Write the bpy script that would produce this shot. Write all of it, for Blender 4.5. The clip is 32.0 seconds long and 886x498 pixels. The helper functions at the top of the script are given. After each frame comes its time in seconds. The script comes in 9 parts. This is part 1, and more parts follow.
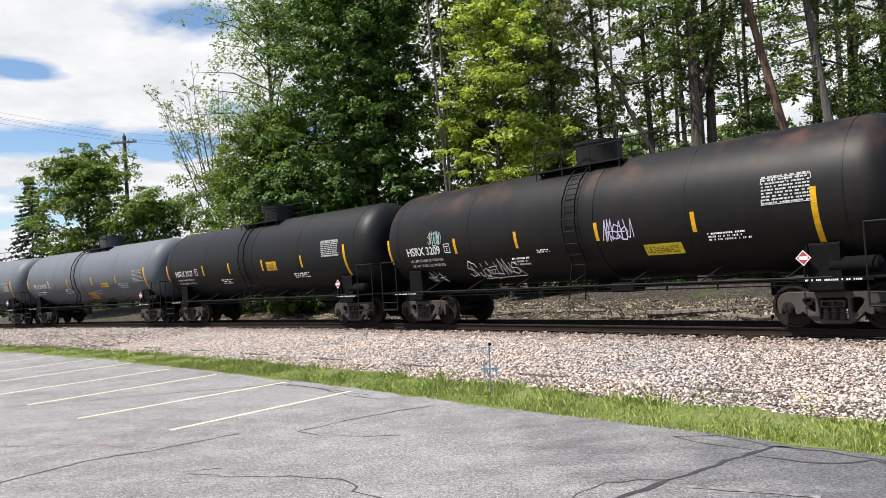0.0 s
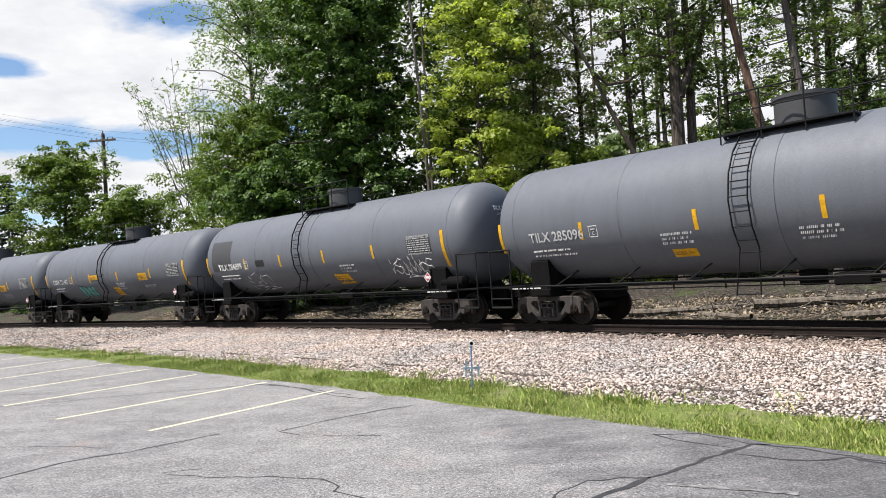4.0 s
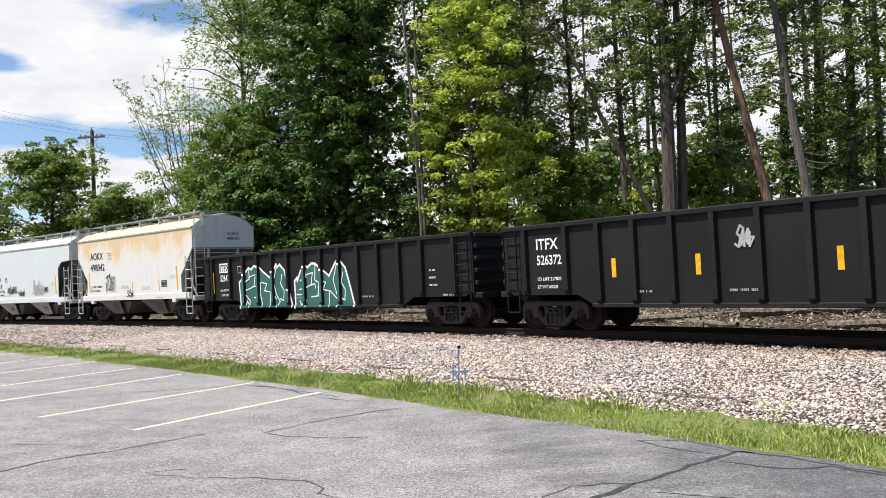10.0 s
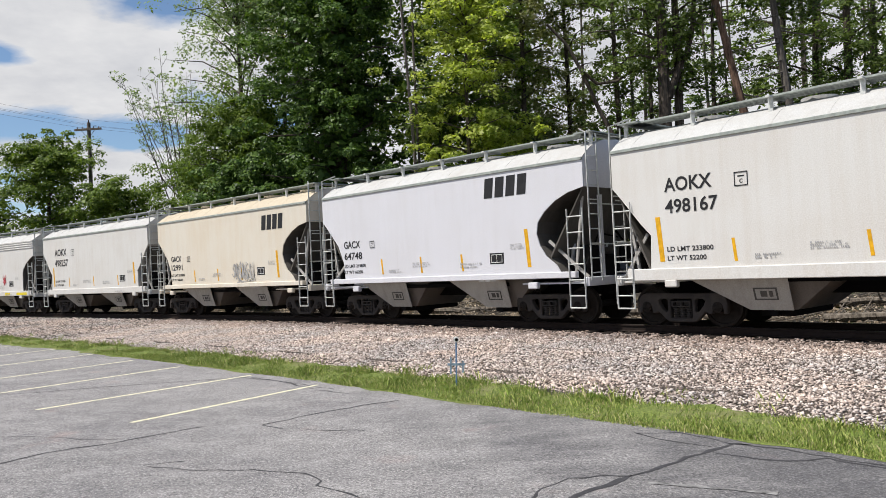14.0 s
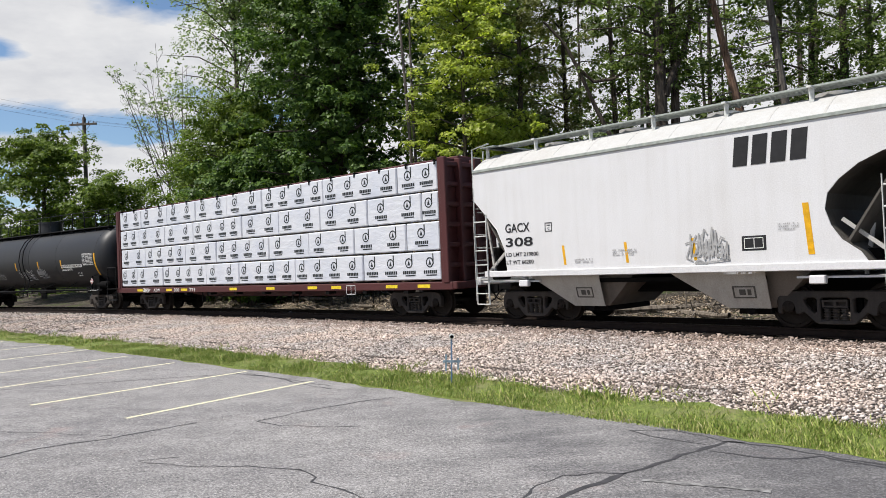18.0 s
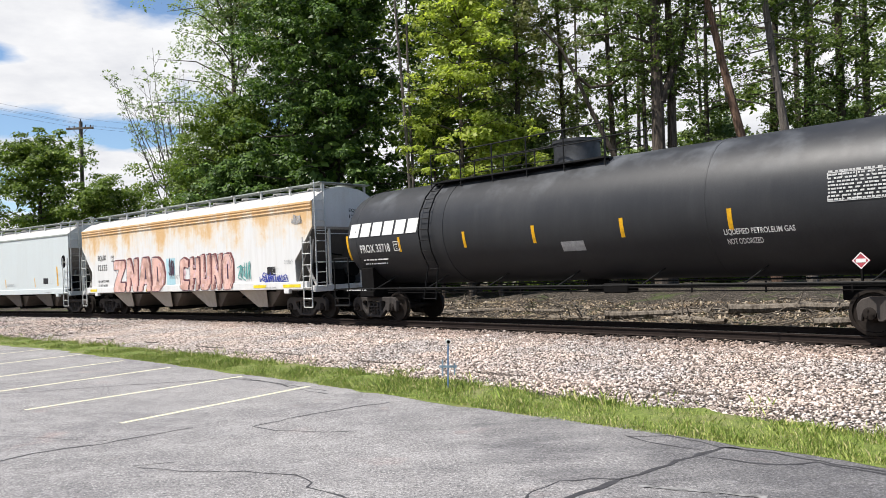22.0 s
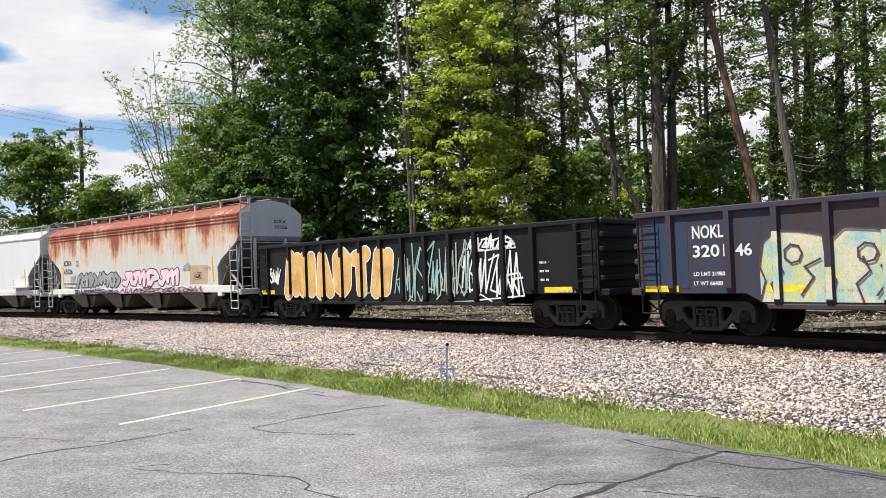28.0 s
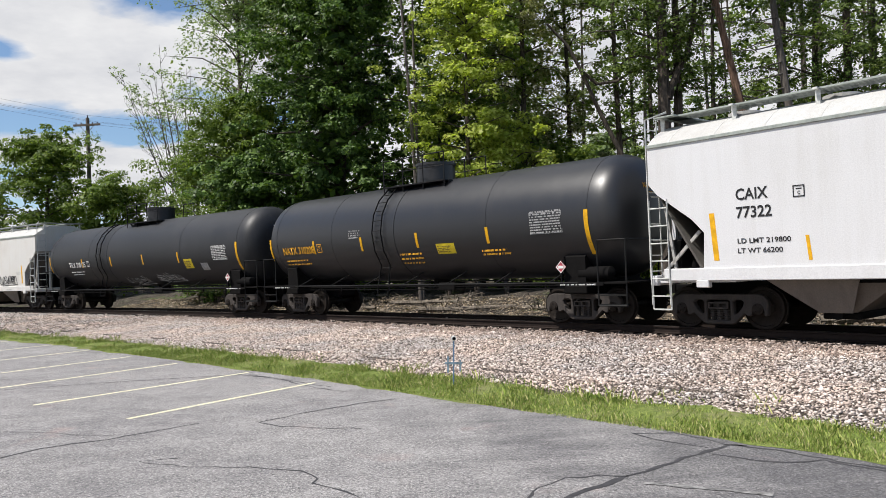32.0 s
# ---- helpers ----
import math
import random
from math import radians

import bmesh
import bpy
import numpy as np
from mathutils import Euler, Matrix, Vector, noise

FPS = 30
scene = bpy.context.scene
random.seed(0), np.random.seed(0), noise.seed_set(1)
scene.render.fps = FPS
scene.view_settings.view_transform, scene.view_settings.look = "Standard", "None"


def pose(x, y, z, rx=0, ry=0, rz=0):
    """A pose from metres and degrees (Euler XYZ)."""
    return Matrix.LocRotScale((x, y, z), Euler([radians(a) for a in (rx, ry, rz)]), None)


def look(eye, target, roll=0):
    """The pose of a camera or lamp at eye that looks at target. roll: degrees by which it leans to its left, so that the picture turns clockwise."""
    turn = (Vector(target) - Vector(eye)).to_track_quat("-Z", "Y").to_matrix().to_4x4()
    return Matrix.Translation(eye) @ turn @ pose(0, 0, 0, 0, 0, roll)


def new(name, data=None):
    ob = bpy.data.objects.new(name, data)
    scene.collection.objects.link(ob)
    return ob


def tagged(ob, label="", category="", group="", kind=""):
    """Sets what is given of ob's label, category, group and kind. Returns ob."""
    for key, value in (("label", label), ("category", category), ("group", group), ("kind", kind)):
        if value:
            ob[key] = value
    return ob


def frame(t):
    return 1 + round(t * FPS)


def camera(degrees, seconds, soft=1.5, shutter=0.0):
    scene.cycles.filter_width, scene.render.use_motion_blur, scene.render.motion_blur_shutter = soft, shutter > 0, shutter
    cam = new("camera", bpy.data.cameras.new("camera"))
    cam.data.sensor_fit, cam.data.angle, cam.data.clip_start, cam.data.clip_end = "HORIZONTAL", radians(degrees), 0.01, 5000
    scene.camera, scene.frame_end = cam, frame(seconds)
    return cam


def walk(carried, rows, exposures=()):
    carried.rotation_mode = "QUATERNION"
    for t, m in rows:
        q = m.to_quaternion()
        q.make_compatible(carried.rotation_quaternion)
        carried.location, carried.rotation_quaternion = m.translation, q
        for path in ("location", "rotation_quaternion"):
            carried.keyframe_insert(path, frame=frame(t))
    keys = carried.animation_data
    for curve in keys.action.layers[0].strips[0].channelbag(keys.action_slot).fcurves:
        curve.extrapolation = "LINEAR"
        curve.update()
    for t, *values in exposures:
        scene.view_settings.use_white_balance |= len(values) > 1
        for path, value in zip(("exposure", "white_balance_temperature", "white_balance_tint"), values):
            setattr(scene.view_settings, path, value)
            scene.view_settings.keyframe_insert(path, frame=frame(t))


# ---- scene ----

# ================= camera =================
EYE = (0.0, 0.0, 2.1)
cam = camera(60.29, 32.0, 0.8)
PATH = [(0.0, 91.735, 3.721, 2.192), (0.5, 91.628, 3.76, 1.878), (1.0, 91.564, 3.795, 1.557), (1.5, 91.564, 3.814, 1.26), (2.0, 91.604, 3.802, 1.037),
        (2.5, 91.638, 3.776, 0.914), (3.0, 91.635, 3.753, 0.872), (3.5, 91.598, 3.722, 0.865), (5.5, 91.604, 3.661, 0.57), (6.0, 91.635, 3.634, 0.371),
        (6.5, 91.689, 3.562, 0.165), (7.0, 91.777, 3.44, -0.026), (7.5, 91.888, 3.289, -0.148), (8.0, 91.993, 3.134, -0.188), (8.5, 92.045, 2.996, -0.165),
        (9.0, 92.012, 2.884, -0.113), (9.5, 91.911, 2.805, -0.057), (10.0, 91.794, 2.755, -0.011), (10.5, 91.694, 2.709, 0.03), (11.0, 91.613, 2.668, 0.075),
        (11.5, 91.536, 2.638, 0.114), (12.0, 91.453, 2.623, 0.125), (12.5, 91.373, 2.63, 0.103), (13.0, 91.312, 2.651, 0.052), (13.5, 91.272, 2.683, -0.041),
        (14.0, 91.247, 2.722, -0.183), (14.5, 91.229, 2.758, -0.354), (16.5, 91.098, 2.72, -0.698), (17.0, 91.064, 2.625, -0.661), (17.5, 91.027, 2.541, -0.601),
        (18.0, 91.01, 2.457, -0.506), (18.5, 91.03, 2.392, -0.4), (19.0, 91.068, 2.365, -0.326), (19.5, 91.095, 2.362, -0.31), (20.0, 91.109, 2.365, -0.363),
        (20.5, 91.136, 2.36, -0.464), (21.0, 91.199, 2.35, -0.576), (21.5, 91.291, 2.34, -0.675), (22.0, 91.376, 2.326, -0.751), (22.5, 91.424, 2.301, -0.807),
        (23.0, 91.441, 2.261, -0.836), (23.5, 91.451, 2.235, -0.83), (24.0, 91.462, 2.234, -0.804), (24.5, 91.472, 2.247, -0.785), (25.0, 91.473, 2.266, -0.787),
        (25.5, 91.464, 2.269, -0.807), (27.5, 91.567, 2.059, -0.859), (28.0, 91.576, 2.046, -0.808), (28.5, 91.563, 2.044, -0.737), (29.0, 91.525, 2.059, -0.64),
        (29.5, 91.471, 2.083, -0.536), (30.0, 91.409, 2.112, -0.445), (30.5, 91.339, 2.147, -0.381), (31.0, 91.262, 2.187, -0.345), (31.5, 91.197, 2.22, -0.327),
        (32.0, 91.15, 2.24, -0.324)]
walk(cam, [(t, pose(*EYE, a, b, c)) for t, a, b, c in PATH], exposures=((0.0, 0.57), (3.5, 0.6), (8.0, 0.55), (10.0, 0.6), (11.5, 0.48), (13.0, 0.3), (15.0, 0.2), (17.0, 0.23), (20.0, 0.48), (21.5, 0.58), (22.5, 0.52), (24.0, 0.32), (25.5, 0.34), (27.5, 0.52), (28.5, 0.52), (30.0, 0.33), (31.0, 0.3), (32.0, 0.34)))

# ================= light =================
SUN_ELEV, SUN_AZ = radians(61), radians(250)  # azimuth clockwise from +y
sun_dir = Vector((math.sin(SUN_AZ) * math.cos(SUN_ELEV), math.cos(SUN_AZ) * math.cos(SUN_ELEV), math.sin(SUN_ELEV)))
sun = new("sun", bpy.data.lights.new("sun", "SUN"))
sun.data.energy, sun.data.angle, sun.data.color = 5.0, radians(0.6), (1.0, 0.955, 0.9)
sun.matrix_world = look(sun_dir * 60, (0, 0, 0))

world = bpy.data.worlds.new("sky")
scene.world = world
world.use_nodes = True
wt = world.node_tree
wt.nodes.clear()


def wn(kind, **kw):
    n = wt.nodes.new(kind)
    for a, b in kw.items():
        n.inputs[a].default_value = b
    return n


sky = wt.nodes.new("ShaderNodeTexSky")
sky.sky_type, sky.sun_disc = "NISHITA", False
sky.sun_elevation, sky.sun_rotation, sky.air_density, sky.dust_density, sky.ozone_density = SUN_ELEV, SUN_AZ, 1.0, 0.2, 4.0
coord = wt.nodes.new("ShaderNodeTexCoord")
sep = wt.nodes.new("ShaderNodeSeparateXYZ")
wt.links.new(coord.outputs["Generated"], sep.inputs[0])
zc = wt.nodes.new("ShaderNodeMath")
zc.operation = "ADD"
zc.inputs[1].default_value = 0.16
wt.links.new(sep.outputs["Z"], zc.inputs[0])
zm = wt.nodes.new("ShaderNodeMath")
zm.operation = "MAXIMUM"
zm.inputs[1].default_value = 0.05
wt.links.new(zc.outputs[0], zm.inputs[0])
comb = wt.nodes.new("ShaderNodeCombineXYZ")
for axis in "XY":
    dv = wt.nodes.new("ShaderNodeMath")
    dv.operation = "DIVIDE"
    wt.links.new(sep.outputs[axis], dv.inputs[0])
    wt.links.new(zm.outputs[0], dv.inputs[1])
    wt.links.new(dv.outputs[0], comb.inputs[axis])
cmap = wt.nodes.new("ShaderNodeMapping")
cmap.inputs["Location"].default_value = (3.1, 1.7, 0.0)
wt.links.new(comb.outputs[0], cmap.inputs[0])
cn = wn("ShaderNodeTexNoise", Scale=1.25, Detail=9.0, Roughness=0.56, Distortion=0.25)
wt.links.new(cmap.outputs[0], cn.inputs["Vector"])
cr = wt.nodes.new("ShaderNodeValToRGB")
cr.color_ramp.elements[0].position, cr.color_ramp.elements[1].position = 0.35, 0.455


def wmath(op, a, b):
    n = wt.nodes.new("ShaderNodeMath")
    n.operation = op
    for i, v in enumerate((a, b)):
        if isinstance(v, (int, float)):
            n.inputs[i].default_value = v
        else:
            wt.links.new(v, n.inputs[i])
    return n.outputs[0]


# openings in the cloud cover, by direction, with half width and half height
cover = cn.outputs["Fac"]
for (ox, oy, oz), hw, hh in (((-0.305, 0.895, 0.318), 0.085, 0.034), ((-0.47, 0.868, 0.18), 0.12, 0.024), ((-0.49, 0.835, 0.26), 0.045, 0.016), ((-0.35, 0.92, 0.172), 0.04, 0.016),
                             # the last four are unseen, added to weaken the sky's fill light
                             ((0.28, 0.93, 0.2), 0.3, 0.2), ((0.4, -0.8, 0.4), 0.6, 0.3), ((-0.9, -0.1, 0.5), 0.4, 0.2), ((0.9, -0.45, 0.4), 0.5, 0.35), ((0.3, -0.5, 0.85), 0.6, 0.4)):
    df = wt.nodes.new("ShaderNodeVectorMath")
    df.operation = "SUBTRACT"
    df.inputs[1].default_value = (ox, oy, oz)
    wt.links.new(coord.outputs["Generated"], df.inputs[0])
    sc = wt.nodes.new("ShaderNodeVectorMath")
    sc.operation = "MULTIPLY"
    sc.inputs[1].default_value = (1 / hw, 0.4 / hw, 1 / hh)
    wt.links.new(df.outputs[0], sc.inputs[0])
    ln = wt.nodes.new("ShaderNodeVectorMath")
    ln.operation = "LENGTH"
    wt.links.new(sc.outputs[0], ln.inputs[0])
    gap = wmath("MAXIMUM", wmath("SUBTRACT", 1.5, ln.outputs["Value"]), 0.0)
    cover = wmath("SUBTRACT", cover, wmath("MULTIPLY", gap, -0.25 if ox == 0.28 else 0.2))
wt.links.new(cover, cr.inputs[0])
cn2 = wn("ShaderNodeTexNoise", Scale=2.6, Detail=7.0, Roughness=0.6)
wt.links.new(cmap.outputs[0], cn2.inputs["Vector"])
shade = wt.nodes.new("ShaderNodeValToRGB")
shade.color_ramp.elements[0].position, shade.color_ramp.elements[1].position = 0.3, 0.62
shade.color_ramp.elements[0].color = (4.9, 5.0, 5.35, 1)
shade.color_ramp.elements[1].color = (6.7, 6.7, 6.8, 1)
wt.links.new(cn2.outputs["Fac"], shade.inputs[0])
mixc = wt.nodes.new("ShaderNodeMix")
mixc.data_type = "RGBA"
wt.links.new(cr.outputs[0], mixc.inputs["Factor"])
wt.links.new(sky.outputs[0], mixc.inputs["A"])
wt.links.new(shade.outputs[0], mixc.inputs["B"])
bg = wn("ShaderNodeBackground", Strength=0.1)
wt.links.new(mixc.outputs["Result"], bg.inputs["Color"])
wo = wt.nodes.new("ShaderNodeOutputWorld")
wt.links.new(bg.outputs[0], wo.inputs[0])


# ================= materials =================
class Nodes:
    """A small node-tree writer."""

    def __init__(self, name):
        self.m = bpy.data.materials.new(name)
        self.m.use_nodes = True
        self.t = self.m.node_tree
        self.bsdf = self.t.nodes["Principled BSDF"]
        self.out = self.t.nodes["Material Output"]
        self.tc = self.t.nodes.new("ShaderNodeTexCoord")

    def link(self, a, b):
        self.t.links.new(a, b)

    def mapped(self, scale=(1, 1, 1), where="Object"):
        n = self.t.nodes.new("ShaderNodeMapping")
        n.inputs["Scale"].default_value = scale
        self.link(self.tc.outputs[where], n.inputs[0])
        return n.outputs[0]

    def noise(self, scale, detail=4, rough=0.55, stretch=(1, 1, 1), where="Object", seeded=False):
        n = self.t.nodes.new("ShaderNodeTexNoise")
        n.inputs["Scale"].default_value, n.inputs["Detail"].default_value, n.inputs["Roughness"].default_value = scale, detail, rough
        if seeded:
            n.noise_dimensions = "4D"
            oi = self.t.nodes.new("ShaderNodeObjectInfo")
            mu = self.math("MULTIPLY", oi.outputs["Random"], 40.0)
            self.link(mu, n.inputs["W"])
        self.link(self.mapped(stretch, where), n.inputs["Vector"])
        return n.outputs["Fac"]

    def math(self, op, a, b=0.0):
        n = self.t.nodes.new("ShaderNodeMath")
        n.operation = op
        for i, v in enumerate((a, b)):
            if isinstance(v, (int, float)):
                n.inputs[i].default_value = v
            else:
                self.link(v, n.inputs[i])
        return n.outputs[0]

    def ramp(self, fac, *stops):
        n = self.t.nodes.new("ShaderNodeValToRGB")
        e = n.color_ramp.elements
        while len(e) < len(stops):
            e.new(0.5)
        for el, (p, c) in zip(e, stops):
            el.position = p
            el.color = (c, c, c, 1) if isinstance(c, (int, float)) else (*c, 1)
        self.link(fac, n.inputs[0])
        return n.outputs[0]

    def mix(self, fac, a, b, blend="MIX"):
        n = self.t.nodes.new("ShaderNodeMix")
        n.data_type, n.blend_type = "RGBA", blend
        for key, v in (("Factor", fac), ("A", a), ("B", b)):
            if isinstance(v, (int, float)):
                n.inputs[key].default_value = v
            elif isinstance(v, tuple):
                n.inputs[key].default_value = (*v, 1)
            else:
                self.link(v, n.inputs[key])
        return n.outputs["Result"]

    def bump(self, height, strength=0.3, dist=0.01):
        n = self.t.nodes.new("ShaderNodeBump")
        n.inputs["Strength"].default_value, n.inputs["Distance"].default_value = strength, dist
        self.link(height, n.inputs["Height"])
        self.link(n.outputs[0], self.bsdf.inputs["Normal"])

    def done(self, color, rough=0.6, metal=0.0, spec=0.5):
        for key, v in (("Base Color", color), ("Roughness", rough), ("Metallic", metal), ("Specular IOR Level", spec)):
            if isinstance(v, (int, float)):
                self.bsdf.inputs[key].default_value = v
            elif isinstance(v, tuple):
                self.bsdf.inputs[key].default_value = (*v, 1)
            else:
                self.link(v, self.bsdf.inputs[key])
        return self.m


def paint(name, color, dirt=(0.06, 0.05, 0.04), amount=0.5, rough=0.5, spec=0.4, relief=0.05, patches=None):
    """Weathered rolling-stock paint: blotches, vertical run marks and fine grain. patches: colour of rust spots on the upper shell."""
    n = Nodes(name)
    big = n.ramp(n.noise(0.55, 5, 0.6, seeded=True), (0.42, 0.0), (0.72, 1.0))
    runs = n.ramp(n.noise(1.0, 5, 0.65, (5.0, 5.0, 0.35), seeded=True), (0.45, 0.0), (0.75, 1.0))
    fac = n.math("MULTIPLY", n.math("ADD", n.math("MULTIPLY", big, 0.5), n.math("MULTIPLY", runs, 0.5)), amount)
    fine = n.noise(38, 3)
    col = n.mix(fac, color, dirt)
    col = n.mix(0.12, col, n.ramp(fine, (0.3, 0.0), (0.7, 1.0)), "OVERLAY")
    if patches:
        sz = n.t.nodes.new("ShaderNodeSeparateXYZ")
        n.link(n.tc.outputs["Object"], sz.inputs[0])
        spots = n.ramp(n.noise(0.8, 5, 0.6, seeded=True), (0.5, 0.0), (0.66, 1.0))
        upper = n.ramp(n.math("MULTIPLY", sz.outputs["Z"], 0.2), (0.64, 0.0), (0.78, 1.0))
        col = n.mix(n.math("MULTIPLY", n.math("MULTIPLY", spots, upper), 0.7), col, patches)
    n.bump(n.noise(2.2, 3), relief, 0.02)
    return n.done(col, n.math("ADD", n.math("MULTIPLY", fac, 0.25), rough), 0.0, spec)


def plain(name, color, rough=0.6, metal=0.0, vary=0.15, spec=0.3):
    n = Nodes(name)
    v = n.noise(9, 4, 0.6)
    dark = tuple(c * (1 - vary * 2) for c in color)
    return n.done(n.mix(n.ramp(v, (0.35, 0.0), (0.65, 1.0)), dark, color), rough, metal, spec)


M = {}
M["black"] = paint("black_tank_paint", (0.019, 0.02, 0.0225), (0.052, 0.053, 0.056), 0.45, 0.46, 0.3)
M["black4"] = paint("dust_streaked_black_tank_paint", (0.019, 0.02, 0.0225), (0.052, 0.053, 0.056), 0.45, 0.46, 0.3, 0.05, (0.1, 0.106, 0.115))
M["black3"] = paint("deep_black_tank_paint", (0.0075, 0.0076, 0.0082), (0.02, 0.018, 0.017), 0.3, 0.5, 0.24)
M["satin"] = paint("satin_black_tank_paint", (0.017, 0.018, 0.021), (0.026, 0.024, 0.024), 0.4, 0.36, 0.5)
M["black2"] = paint("rusty_black_tank_paint", (0.0055, 0.0052, 0.0055), (0.03, 0.022, 0.019), 0.4, 0.5, 0.24, 0.05, (0.085, 0.04, 0.026))
M["grey"] = paint("grey_tank_paint", (0.118, 0.127, 0.146), (0.068, 0.069, 0.073), 0.4, 0.55, 0.3)
M["darkgrey"] = paint("dark_grey_paint", (0.05, 0.052, 0.056), (0.07, 0.06, 0.05), 0.4, 0.5, 0.35)
M["white"] = paint("white_hopper_paint", (0.62, 0.62, 0.63), (0.42, 0.4, 0.37), 0.4, 0.5, 0.4)
M["bluewhite"] = paint("pale_blue_grey_hopper_paint", (0.525, 0.57, 0.572), (0.42, 0.41, 0.40), 0.35, 0.5, 0.4)
M["palegrey"] = paint("pale_grey_hopper_paint", (0.61, 0.60, 0.575), (0.47, 0.41, 0.34), 0.55, 0.5, 0.4)
M["cream"] = paint("stained_cream_hopper_paint", (0.63, 0.585, 0.50), (0.54, 0.42, 0.27), 0.6, 0.55, 0.4)
M["gonblack"] = paint("black_gondola_paint", (0.0085, 0.0083, 0.0095), (0.026, 0.023, 0.022), 0.5, 0.55, 0.18, 0.2)
M["gongrey"] = paint("slate_grey_gondola_paint", (0.088, 0.099, 0.122), (0.06, 0.055, 0.055), 0.5, 0.55, 0.4, 0.2)
M["navy"] = paint("faded_navy_paint", (0.022, 0.042, 0.085), (0.045, 0.03, 0.028), 0.8, 0.6, 0.25)
M["gonrust"] = paint("rusting_navy_gondola_paint", (0.045, 0.03, 0.028), (0.026, 0.045, 0.09), 1.2, 0.6, 0.25, 0.3)
M["maroon"] = paint("red_brown_paint", (0.072, 0.019, 0.019), (0.042, 0.024, 0.022), 0.5, 0.55, 0.35)
M["truck"] = paint("dusty_cast_steel", (0.04, 0.036, 0.034), (0.115, 0.098, 0.086), 0.75, 0.7, 0.12, 0.3)
M["under"] = plain("grimy_black_underframe", (0.008, 0.0075, 0.0075), 0.9, 0.0, 0.15, 0.08)
M["wheel"] = plain("dark_wheel_steel", (0.026, 0.021, 0.018), 0.65, 0.1, 0.2, 0.12)
# one dusty chute paint in a shaded tone and two lit tones
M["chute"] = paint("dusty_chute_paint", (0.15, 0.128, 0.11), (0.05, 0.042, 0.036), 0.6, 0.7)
M["chute_pale"] = paint("dusty_lit_chute_paint", (0.45, 0.4, 0.34), (0.2, 0.165, 0.14), 0.6, 0.7)
M["chute_bay"] = paint("dusty_lit_bay_paint", (0.4, 0.375, 0.335), (0.17, 0.145, 0.12), 0.7, 0.7)
# roof colours darkened in the paint to offset strong sun from above
M["roofpale"] = paint("sun_dimmed_pale_roof_paint", (0.43, 0.43, 0.42), (0.3, 0.275, 0.24), 0.7, 0.65)
M["rooftan"] = paint("sun_dimmed_dusty_tan_roof_paint", (0.46, 0.40, 0.30), (0.33, 0.26, 0.17), 0.7, 0.65)
M["lavwhite"] = paint("cool_white_hopper_paint", (0.60, 0.60, 0.635), (0.45, 0.43, 0.41), 0.4, 0.5, 0.4)
M["grating"] = plain("galvanised_grating", (0.34, 0.37, 0.34), 0.65)
# end paints: shade below the end walls put into the colour, with some grime
M["dark_shade"] = paint("shade_dark_end_paint", (0.1, 0.092, 0.082), (0.045, 0.04, 0.036), 0.8, 0.7, 0.2)
M["grime_shade"] = paint("shaded_grimy_end_paint", (0.4, 0.39, 0.37), (0.2, 0.18, 0.155), 0.75, 0.65, 0.3)
M["letter_faint"] = plain("worn_small_lettering", (0.42, 0.42, 0.42), 0.7)
M["yellow"] = plain("yellow_reflective_tape", (0.75, 0.40, 0.012), 0.4)
M["lime"] = plain("bright_yellow_placard", (0.8, 0.62, 0.03), 0.5)
M["letter"] = plain("white_lettering", (0.75, 0.75, 0.73), 0.6)
M["letter_dim"] = plain("faded_grey_lettering", (0.36, 0.36, 0.36), 0.7)
M["letter_mid"] = plain("dusty_white_lettering", (0.55, 0.55, 0.54), 0.7)
M["letter_black"] = plain("black_lettering", (0.02, 0.02, 0.022), 0.6)
M["letter_yellow"] = plain("amber_lettering", (0.72, 0.36, 0.02), 0.6)
M["placard"] = plain("red_hazard_placard", (0.42, 0.07, 0.09), 0.5)
M["pipe"] = plain("black_handrail_paint", (0.014, 0.014, 0.014), 0.5, 0.0, 0.15, 0.15)
M["whitepipe"] = plain("white_ladder_paint", (0.62, 0.63, 0.6), 0.5)
M["stain"] = paint("brown_stained_paint", (0.42, 0.31, 0.19), (0.28, 0.17, 0.08), 0.8, 0.6)
M["wrap"] = None


